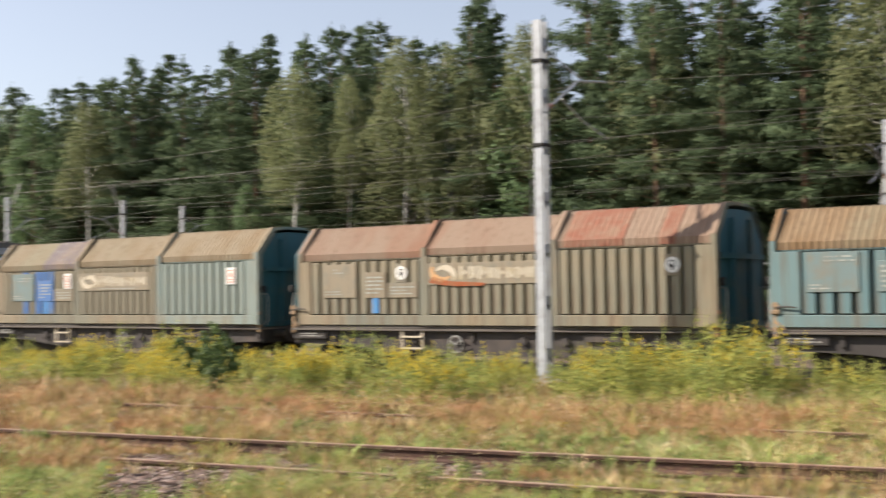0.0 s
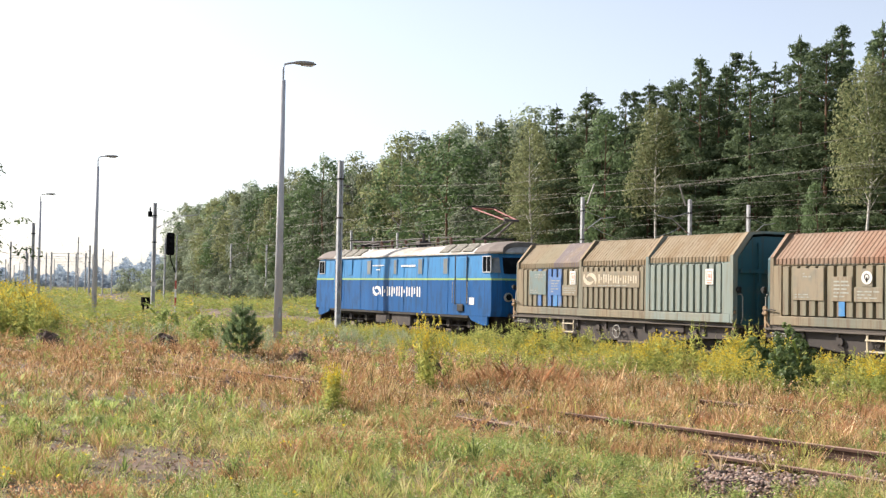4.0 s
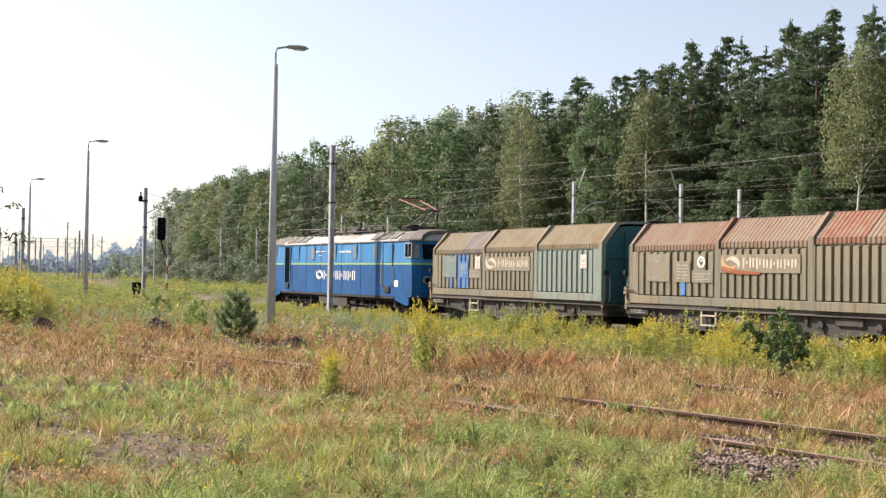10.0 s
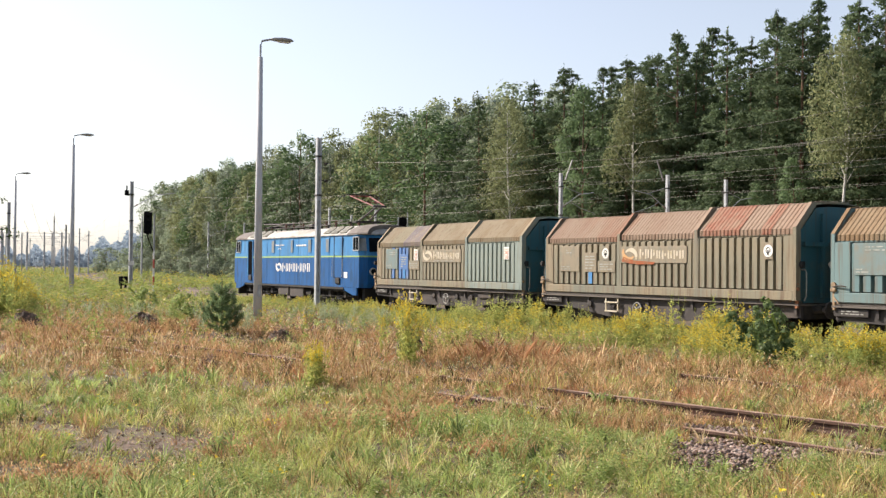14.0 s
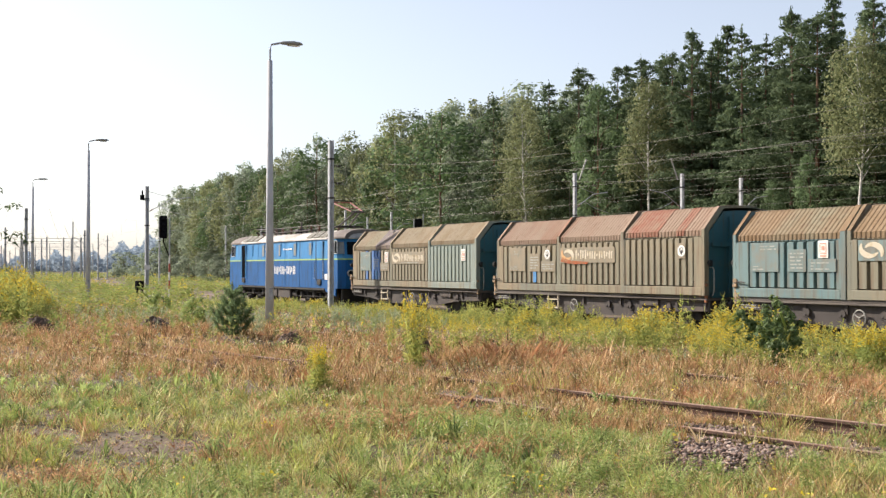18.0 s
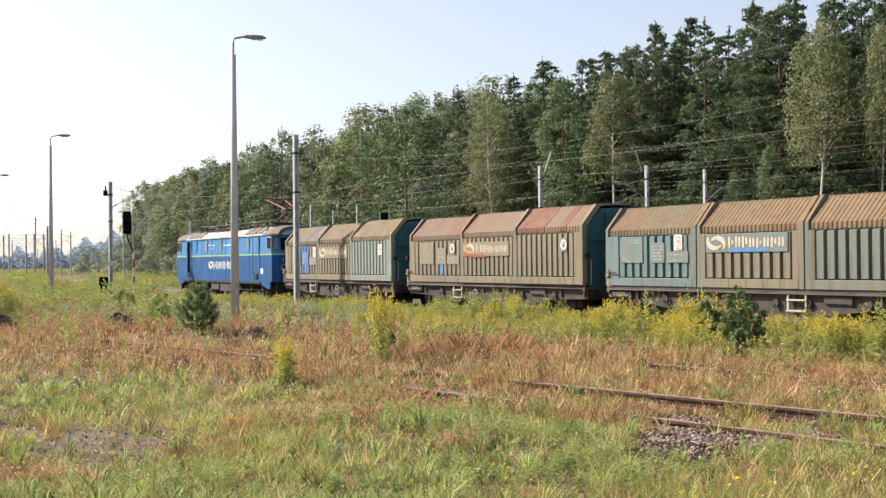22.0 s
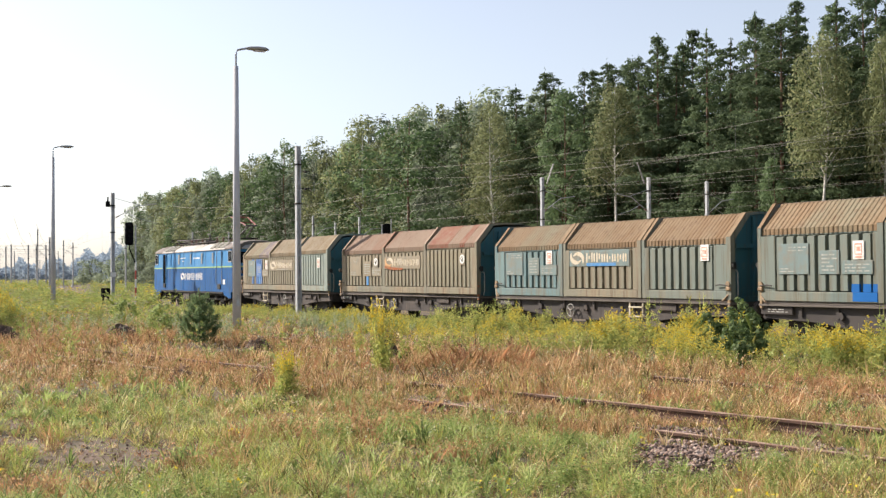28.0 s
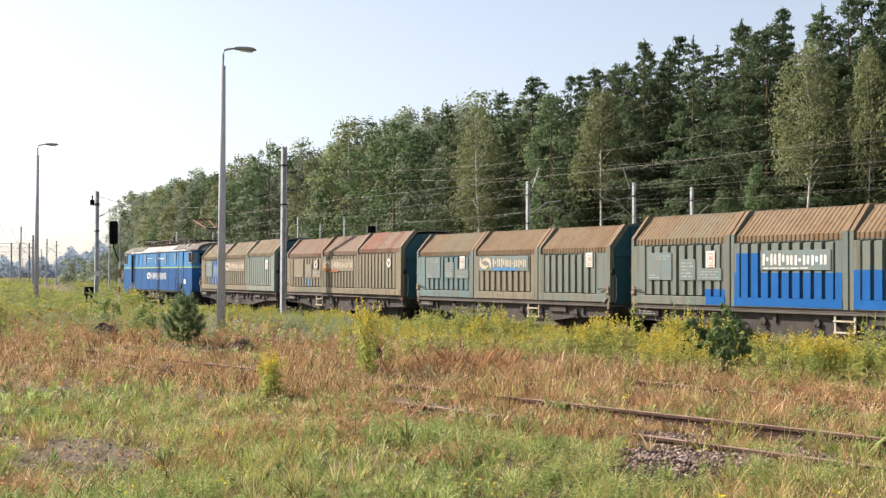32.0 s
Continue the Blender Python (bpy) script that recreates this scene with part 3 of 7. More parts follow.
def buffers(thing_ob, y, z, d):
    """Two buffers and a coupling hook at one end; d is +1 or -1."""
    for s in (-1, 1):
        b = Mesh().tube([(s * 0.875, y, z), (s * 0.875, y + d * 0.30, z)], 0.11, 14, 0.09)
        ob = part("buffer", b, M["black"], thing_ob)
        h = Mesh().tube([(s * 0.875, y + d * 0.30, z), (s * 0.875, y + d * 0.55, z)], 0.065, 12)
        h.disc((s * 0.875, y + d * 0.57, z), (0, 1, 0), 0.23, 0.045, 22)
        part("buffer_head", h, M["frame"], ob)
    c = Mesh().tube([(0, y, z), (0, y + d * 0.35, z), (0, y + d * 0.42, z + 0.06)], 0.04, 8)
    c.tube([(0.06, y + d * 0.3, z), (0.06, y + d * 0.5, z - 0.2), (-0.06, y + d * 0.5, z - 0.2), (-0.06, y + d * 0.3, z)], 0.022, 6)
    part("coupling", c, M["black"], thing_ob)


def letter_blocks(parent, y0, y1, z0, z1, x, n, mat, name="lettering", low=1.0):
    """A brand name as a row of plain worn upright bars, from y0 down to y1, that spell nothing."""
    m = Mesh()
    step = (y0 - y1) / n
    for i in range(n):
        a = y0 - i * step
        top = z1 if i < 3 else z0 + (z1 - z0) * low
        h, k = top - z0, min(step * 0.28, 0.10)
        foot = z0 + h * (0.0, 0.04, 0.0, 0.06)[i % 4]
        for u, lo_, hi_ in ((0.0, foot, top), (step * 0.46, foot + h * (0.36, 0.06, 0.3, 0.0)[i % 4], top - h * (0.0, 0.30, 0.05, 0.1)[(i + 1) % 4])):
            c = k * 0.25
            o = ((c, lo_), (k - c, lo_), (k, lo_ + c), (k, hi_ - c), (k - c, hi_), (c, hi_), (0, hi_ - c), (0, lo_ + c))
            m.poly([(xx, a - u - p, v) for xx in (x - 0.006, x) for p, v in o],
                   [tuple(range(8)), tuple(range(15, 7, -1))] + [(q, (q + 1) % 8, 8 + (q + 1) % 8, 8 + q) for q in range(8)])
    return part(name, m, mat, parent)


def swirl(parent, yc, zc, r, x, mats):
    """The round emblem: two interlocking crescents."""
    for k in (0, 1):
        m = Mesh()
        pts, faces = [], []
        n = 12
        for i in range(n + 1):
            a = math.pi * (0.15 + 1.05 * i / n) + k * math.pi
            w = 0.16 + 0.42 * math.sin(math.pi * i / n)
            cy, cz = yc + (0.22 * r if k else -0.22 * r), zc + (0.12 * r if k else -0.12 * r)
            for rr in (r, r * (1 - w)):
                for xx in (x, x - 0.006):
                    pts.append((xx, cy + rr * math.cos(a) * 1.05, cz + rr * math.sin(a) * 0.8))
        for i in range(n):
            q, w = i * 4, (i + 1) * 4
            faces += [(q, q + 2, w + 2, w), (q + 1, w + 1, w + 3, q + 3), (q, w, w + 1, q + 1), (q + 2, q + 3, w + 3, w + 2)]
        m.poly(pts, faces)
        part("emblem", m, mats[k], parent)


HOOD = [(-1.34, 1.16), (-1.34, 2.98), (-0.74, 3.66), (-0.3, 3.70), (0.3, 3.70), (0.74, 3.66), (1.34, 2.98), (1.34, 1.16)]


def hood_profile(gx, gz):
    """The hood's outline, grown sideways and upwards."""
    return [(x + math.copysign(gx, x), z + (gz if z > 2 else 0)) for x, z in HOOD]


def corrugated(y0, y1, g, gz, pitch=0.15):
    """The ribbed sheet on the near slope of a hood, lapping over the eave."""
    line = [(-1.43 - g, 2.84 + gz), (-1.43 - g, 2.99 + gz), (-0.75 - g, 3.675 + gz), (-0.62 - g, 3.70 + gz)]
    nor = [(-1, 0), (-0.9, 0.42), (-0.45, 0.9), (0, 1)]
    m = Mesh()
    ys, hs = [], []
    k = max(2, round((y1 - y0) / pitch))
    p = (y1 - y0) / k
    for i in range(k):
        for u, h in ((0.0, 0.0), (0.16, 0.017), (0.58, 0.017), (0.74, 0.0)):
            ys.append(y0 + (i + u) * p)
            hs.append(h)
    ys.append(y1)
    hs.append(0.0)
    for y, h in zip(ys, hs):
        for (x, z), (a, b) in zip(line, nor):
            m.v.append((x + a * h, y, z + b * h))
    w = len(line)
    for i in range(len(ys) - 1):
        for j in range(w - 1):
            m.f.append((i * w + j, i * w + j + 1, (i + 1) * w + j + 1, (i + 1) * w + j))
    # under side of the lap
    for i in range(len(ys) - 1):
        m.v += [(-1.34 - g, ys[i], 2.84 + gz), (-1.34 - g, ys[i + 1], 2.84 + gz)]
        b = len(m.v) - 2
        m.f.append((i * w, (i + 1) * w, b + 1, b))
    return m


STRIPS = {}


def strip(parent, y, z0, z1, g, mat, w=0.255, deep=0.15):
    """One pressed panel between two slots of a hood's side."""
    key = (round(z1 - z0, 2), mat.name, round(w, 2))
    if key not in STRIPS:
        m = Mesh()
        h = z1 - z0
        m.poly([(0, -w / 2 - 0.012, 0), (0, w / 2 + 0.012, 0), (0, w / 2 + 0.012, h), (0, -w / 2 - 0.012, h),
                (-deep, -w / 2, 0.03), (-deep, w / 2, 0.03), (-deep, w / 2, h - 0.03), (-deep, -w / 2, h - 0.03)],
               [(4, 5, 6, 7), (0, 1, 5, 4), (1, 2, 6, 5), (2, 3, 7, 6), (3, 0, 4, 7)])
        STRIPS[key] = m.data("panel_strip", mat)
    ob = new("panel_strip", STRIPS[key])
    ob.parent = parent
    ob.location = (-1.342 - g, y, z0)
    return ob


def sign(hood, y, z, g, round_one, w=0.34, h=0.46):
    x = -1.50 - g
    part("notice_board", Mesh().box(x - 0.02, x, y - w / 2, y + w / 2, z - h / 2, z + h / 2, 0.006), M["white"] if not round_one else M["panel_olive"], hood, "white notice board with a faded red mark" if not round_one else "olive board behind a round white notice")
    if round_one:
        part("round_notice", Mesh().disc((x - 0.026, y, z), (1, 0, 0), 0.17, 0.012, 26), M["white"], hood)
        part("notice_mark", Mesh().ring((x - 0.034, y, z + 0.02), 0.075, 0.012, 14, 4).box(x - 0.04, x - 0.028, y - 0.02, y + 0.02, z - 0.11, z + 0.02), M["black"], hood)
    else:
        m = Mesh()
        for dy, dz, a, b in ((0.0, 0.15, 0.11, 0.016), (0.0, -0.10, 0.11, 0.016), (-0.10, 0.025, 0.014, 0.10), (0.10, 0.025, 0.014, 0.10), (0.0, 0.03, 0.055, 0.055), (0.0, -0.17, 0.10, 0.022)):
            m.box(x - 0.026, x - 0.021, y + dy - a, y + dy + a, z + dz - b, z + dz + b)
        part("notice_mark", m, M["signpink"], hood)


def text_bars(parent, y0, y1, z0, z1, x, rows, mat, seed):
    rnd = random.Random(seed)
    m = Mesh()
    for k in range(rows):
        z = z1 - (k + 0.5) * (z1 - z0) / rows
        h = (z1 - z0) / rows * 0.42
        y = y0
        while y > y1 + 0.08:
            w = min(rnd.uniform(0.06, 0.28), y - y1)
            m.box(x - 0.004, x, y - w, y, z - h / 2, z + h / 2)
            y -= w + 0.05
            if rnd.random() < 0.12:
                break
    tagged(part("stencilled_text", m, mat, parent), kind="stuff")


def hood(wagon, spec):
    """One telescopic hood. spec: y1 > y0, growth g, wall material, roof material, kind of side."""
    y0, y1, g, gz, wall, roof, side, style = spec["y0"], spec["y1"], spec["g"], spec["gz"], M[spec["wall"]], M[spec["roof"]], spec["side"], spec["style"]
    ho = part("hood", Mesh().prism(hood_profile(g, gz) + [(x * 0.985, z - 0.02) for x, z in hood_profile(g, gz)[::-1]], y0, y1), wall, wagon)
    lip0 = y0 + (0.17 if style == "gap" else 0.12)
    lip1 = y1 - 0.12
    part("roof_sheet", corrugated(lip0, lip1, g, gz), roof, ho, "ribbed sheet roof browned by rust")
    # end flanges that run up the side and over the slope
    for a, b, grow in ((y0, lip0, 0.155), (lip1, y1, 0.15)):
        outer, inner = hood_profile(g + grow, gz + 0.045)[:5], hood_profile(g + 0.004, gz + 0.004)[:5]
        pr = [(x, z) for x, z in outer] + [(x, z) for x, z in inner[::-1]]
        part("end_flange", Mesh().prism(pr, a, b), wall, ho)
        top = [(x - 0.004, z + 0.006) for x, z in outer[1:4]]
        cap = Mesh().prism(top + [(x + 0.02, z - 0.02) for x, z in top[::-1]], a, b)
        part("flange_cap", cap, roof, ho)
    # flat bands above and below the slots, flat panels at the ends
    xr = -1.342 - g
    zt = 2.80 + gz
    part("bottom_rail", Mesh().box(xr - 0.16, xr, lip0, lip1, 1.16, 1.41, 0.012), wall, ho)
    part("top_rail", Mesh().box(xr - 0.085, xr, lip0, lip1, zt + 0.002, zt + 0.10, 0.01), wall, ho)
    m0, m1 = spec.get("margin", (0.28, 0.30))
    a, b = lip0 + m0, lip1 - m1
    for ya, yb in ((lip0, a), (b, lip1)):
        part("side_panel", Mesh().box(xr - 0.148, xr, ya, yb, 1.412, zt, 0.008), wall, ho)
    n = round((b - a) / (0.305 if style == "step" else 0.345))
    p = (b - a) / n
    for i in range(n):
        y = a + (i + 0.5) * p
        strip(ho, y, 1.413, zt - 0.002, g, wall, w=p * 0.64)
    xb = xr - 0.153
    if side == "name":
        m = M[spec.get("board", "panel_olive")]
        n0, n1 = 0.70 if spec.get("fresh") else 1.42, -1.62
        part("name_board", Mesh().box(xb - 0.02, xb, n1, n0, 2.14, 2.66, 0.006), m, ho)
        cream = M["cream"] if not spec.get("fresh") else M["white"]
        if not spec.get("fresh"):
            swirl(ho, n0 - 0.42, 2.41, 0.30, xb - 0.021, (M["cream"], M["orange"] if spec.get("rust") else M["cream"]))
        letter_blocks(ho, n0 - (0.08 if spec.get("fresh") else 0.90), n1 + 0.06, 2.26, 2.58, xb - 0.021, 8, cream, low=0.84)
        if spec.get("stripe"):
            part("painted_stripe", Mesh().box(xb - 0.026, xb - 0.022, n1 + 0.65, n0 - 0.92, 2.15, 2.25), M[spec["stripe"]], ho)
        if spec.get("rust"):
            o = ((0.02, 2.20), (0.3, 2.14), (0.75, 2.10), (1.55, 2.10), (1.62, 2.17), (0.62, 2.22), (0.12, 2.34))
            k = len(o)
            part("rust_stain", Mesh().poly([(xx, n0 - u, v) for xx in (xb - 0.027, xb - 0.021) for u, v in o],
                                           [tuple(range(k)), tuple(range(2 * k - 1, k - 1, -1))] + [(q, (q + 1) % k, k + (q + 1) % k, k + q) for q in range(k)]), M["rustedge"], ho, "rust-brown stain along the board's edge")
        if spec.get("small"):
            text_bars(ho, n0 - (0.1 if spec.get("fresh") else 0.9), n1 + 0.6, 2.16, 2.23, xb - 0.021, 1, cream if spec.get("fresh") else M["fadedtext"], 5)
    if side == "boards":
        cols = spec["boards"]
        spots = [(4.75, 3.68, 1.85, 2.70), (3.42, 2.75, 1.84, 2.48), (2.68, 1.78, 1.84, 2.21)] if style == "step" else [(5.14, 4.12, 1.86, 2.66), (3.78, 3.14, 1.86, 2.46), (3.07, 2.13, 1.86, 2.20)]
        for (ya, yb, z0, z1), c in zip(spots, cols):
            part("data_board", Mesh().box(xb - 0.02, xb, yb, ya, z0, z1, 0.006), M[c], ho)
        text_bars(ho, spots[0][0] - 0.35, spots[0][1] + 0.08, 2.44, 2.60, xb - 0.021, 2, M["fadedtext"], spec["seed"])
        text_bars(ho, spots[0][0] - 0.06, spots[0][1] + 0.5, 1.90, 2.04, xb - 0.021, 2, M["fadedtext"], spec["seed"] + 1)
        text_bars(ho, spots[1][0] - 0.08, spots[1][1] + 0.08, 1.92, 2.40, xb - 0.021, 5, M["fadedtext"], spec["seed"] + 2)
        text_bars(ho, spots[2][0] - 0.1, spots[2][1] + 0.1, 1.9, 2.14, xb - 0.021, 3, M["fadedtext"], spec["seed"] + 3)
        sign(ho, spec["sign_y"], 2.45, g, spec["round"])
        if spec.get("smear"):
            part("paint_smear", Mesh().box(xb - 0.012, xb - 0.004, 2.98, 3.18, 1.46, 1.95), M["stripeblue"], ho, "blue paint smear on the ribs")
            if spec["wall"] == "olive" and not spec["round"]:
                for i in range(n):
                    y = a + (i + 0.5) * p
                    if 2.55 < y < 3.55 or 3.9 < y < 4.3:
                        part("paint_smear", Mesh().box(xb - 0.004, xb + 0.05, y - p * 0.33, y + p * 0.33, 1.46, 2.76), M["bluepatch"], ho, "faded blue paint over the ribs")
    if side == "plain":
        sign(ho, spec["sign_y"], 2.48, g, spec["round"])
    for ya, yb, za, zb in spec.get("blue", ()):
        # fresh blue paint rolled over ribs, slots and rails
        part("blue_coat", Mesh().box(xr - 0.006, xr - 0.001, max(yb, a), min(ya, b), max(za, 1.416), zb), M["bluewagon"], ho, "fresh blue paint in the slots")
        for i in range(n):
            y = a + (i + 0.5) * p
            if yb < y < ya:
                part("blue_coat", Mesh().box(xb - 0.002, xb + 0.06, y - p * 0.32 - 0.006, y + p * 0.32 + 0.006, max(za, 1.42), zb), M["bluewagon"], ho)
        for pa, pb in ((lip0, a), (b, lip1)):
            if min(ya, pb) - max(yb, pa) > 0.05:
                part("blue_coat", Mesh().box(xb - 0.003, xb + 0.06, max(yb, pa) + 0.004, min(ya, pb) - 0.004, max(za, 1.42), zb), M["bluewagon"], ho)
        if za < 1.3:
            part("blue_coat", Mesh().box(xr - 0.166, xr - 0.05, max(yb, lip0 + 0.004), min(ya, lip1 - 0.004), 1.19, 1.415), M["bluewagon"], ho)
    for q in spec.get("patches", ()):
        yy0, yy1, mt = q
        sl = corrugated(yy0, yy1, g + 0.008, gz + 0.008)
        part("repair_sheet", sl, M[mt], ho, "patched roof sheet of another colour")
    return ho


def coil_wagon(label, y, specs, ladder_y, wheel_y, body="frame"):
    w = thing("covered_wagon", label, "freight wagon", "wagons of the freight train")
    # fish-bellied side sills
    for s in (-1, 1):
        yz = [(-5.84, 1.02), (-5.84, 0.70), (-4.0, 0.64), (-2.3, 0.44), (2.3, 0.42), (4.1, 0.63), (5.84, 0.70), (5.84, 1.02)]
        x0, x1 = s * 1.36, s * 1.26
        m = Mesh().poly([(x, a, b) for x in (x0, x1) for a, b in yz],
                        [tuple(range(8)), tuple(range(15, 7, -1))] + [(i, (i + 1) % 8, 8 + (i + 1) % 8, 8 + i) for i in range(8)])
        part("side_sill", m, M["frame"], w)
        for k in (-5.7, -4.45, -3.5, -1.7, 0.3, 1.9, 3.3, 4.5, 5.7):
            part("sill_stiffener", Mesh().box(min(s * 1.37, s * 1.42), max(s * 1.37, s * 1.42), k - 0.05, k + 0.05, 0.78, 1.02), M["frame"], w)
    part("sill_flange", Mesh().box(-1.50, 1.50, -5.88, 5.88, 1.02, 1.075, 0.008), M["frametop"], w)
    part("hood_rail", Mesh().box(-1.46, 1.46, -5.80, 5.80, 1.08, 1.155, 0.008), M["frametop"], w)
    # equipment plates on the sill
    eq = Mesh().box(-1.44, -1.37, 4.75, 5.85, 0.80, 1.00, 0.01)
    part("data_plate", eq, M["frame"], w)
    text_bars(w, 5.6, 4.9, 0.84, 0.97, -1.441, 2, M["greyins"], 3)
    part("data_plate", Mesh().box(-1.43, -1.37, -3.6, -2.7, 0.80, 1.0, 0.01), M["frame"], w)
    for k in (3.2, 2.0, 0.7, -1.1, -2.2, -4.1):
        hooks = Mesh()
        hooks.disc((-1.40, k, 0.80), (1, 0, 0), 0.10, 0.08, 12).tube([(-1.40, k, 0.80), (-1.46, k + 0.05, 0.70), (-1.42, k - 0.12, 0.62)], 0.025, 6)
        part("rope_hook", hooks, M["frame"], w)
    hw = Mesh().ring((-1.50, wheel_y, 0.71), 0.20, 0.018, 24)
    for k in range(3):
        a = k * 2 * math.pi / 3 + 0.5
        hw.tube([(-1.50, wheel_y, 0.71), (-1.50, wheel_y + 0.20 * math.cos(a), 0.71 + 0.20 * math.sin(a))], 0.014, 6)
    hw.tube([(-1.50, wheel_y, 0.71), (-1.36, wheel_y, 0.71)], 0.03, 8)
    part("hand_wheel", hw, M["greyins"], w, "grey brake hand wheel")
    la = Mesh()
    for k in (ladder_y - 0.30, ladder_y + 0.30):
        la.box(-1.47, -1.44, k - 0.025, k + 0.025, 0.58, 1.02)
    for z in (0.60, 0.88):
        la.box(-1.50, -1.42, ladder_y - 0.33, ladder_y + 0.33, z - 0.02, z + 0.02)
    part("step_ladder", la, M["cream"], w, "pale step ladder below the sill")
    # bogies
    for by in (-3.85, 3.85):
        bo = Mesh()
        for s in (-1, 1):
            bo.poly([(x, by + a, b) for x in (s * 0.98, s * 1.10) for a, b in [(-1.35, 0.62), (-1.35, 0.44), (-0.5, 0.30), (0.5, 0.30), (1.35, 0.44), (1.35, 0.62), (0.5, 0.72), (-0.5, 0.72)]],
                    [tuple(range(8)), tuple(range(15, 7, -1))] + [(i, (i + 1) % 8, 8 + (i + 1) % 8, 8 + i) for i in range(8)])
            for a in (-0.9, 0.9):
                bo.box(min(s * 0.94, s * 1.16), max(s * 0.94, s * 1.16), by + a - 0.16, by + a + 0.16, 0.32, 0.60, 0.02)
        bo.box(-1.0, 1.0, by - 0.25, by + 0.25, 0.45, 0.85, 0.02)
        ob = part("bogie", bo, M["black"], w)
        for a in (-0.9, 0.9):
            wheelset(ob, by + a, 0.46)
    part("draft_frame", Mesh().box(-0.35, 0.35, -5.7, 5.7, 0.72, 1.0).box(-1.3, 1.3, -5.86, -5.72, 0.66, 1.015).box(-1.3, 1.3, 5.72, 5.86, 0.66, 1.015), M["black"], w)
    for d in (-1, 1):
        buffers(w, d * 5.86, 0.92, d)
        # end wall with frame
        e = d * 5.80
        part("end_wall", Mesh().prism([(x * 1.04, z + specs[0]["gz"] if z > 2 else z - 0.06) for x, z in HOOD], min(e, e - d * 0.08), max(e, e - d * 0.08)), M["tealshaded"], w, "teal end wall darkened for shade")
        fr = Mesh()
        yy = sorted((e + d * 0.002, e + d * 0.09))
        fr.box(-1.28, 1.28, yy[0], yy[1], 2.60, 2.72).box(-1.28, 1.28, yy[0], yy[1], 1.10, 1.24)
        for x in (-0.55, 0.55):
            fr.box(x - 0.05, x + 0.05, yy[0], yy[1], 1.245, 2.595)
            fr.box(x - 0.05, x + 0.05, yy[0], yy[1], 2.725, 3.48)
        part("end_frame", fr, M["tealshaded"], w)
        # corner post with its latch
        for s in (-1, 1):
            po = Mesh().box(s * 1.46 - 0.035, s * 1.46 + 0.035, d * 5.80 - 0.045, d * 5.80 + 0.045, 0.95, 1.60, 0.012)
            po.box(s * 1.50 - 0.05, s * 1.50 + 0.04, d * 5.80 - 0.10, d * 5.80 + 0.08, 1.42, 1.52, 0.02).disc((s * 1.50, d * 5.79, 1.60), (1, 0, 0), 0.075, 0.06, 10).tube([(s * 1.5, d * 5.80, 1.3), (s * 1.53, d * 5.60, 1.12)], 0.025, 6)
            ob = part("corner_latch", po, M["yellowold"] if d > 0 else M["redorange" if body == "red" else "yellowold"], w, "worn orange corner latch")
            part("latch_lever", Mesh().tube([(s * 1.52, d * 5.80, 1.56), (s * 1.55, d * 5.52, 1.58), (s * 1.55, d * 5.36, 1.56)], 0.018, 6), M["frame"], ob)
            part("hand_rail", Mesh().tube([(s * 1.30, d * 5.90, 1.15), (s * 1.30, d * 5.97, 1.3), (s * 1.30, d * 5.97, 1.9), (s * 1.30, d * 5.93, 1.98), (s * 1.30, d * 5.80, 1.98)], 0.018, 6), M["greyins"], w)
            part("lamp_bracket", Mesh().box(s * 1.40 - 0.05, s * 1.40 + 0.05, d * 5.93 - 0.05, d * 5.93 + 0.05, 2.02, 2.20, 0.01).disc((s * 1.45, d * 5.93, 2.12), (1, 0, 0), 0.06, 0.06, 10), M["black"], w)
    for spec in specs:
        hood(w, spec)
    # inner hood seen in the gaps
    part("inner_hood", Mesh().prism([(x * 0.955, z + specs[0]["gz"] - 0.08 if z > 2 else z + 0.01) for x, z in HOOD], -5.6, 5.5), M["teal" if specs[0]["style"] == "gap" else "green"], w)
    VEHICLES.append((w, y))
    return w


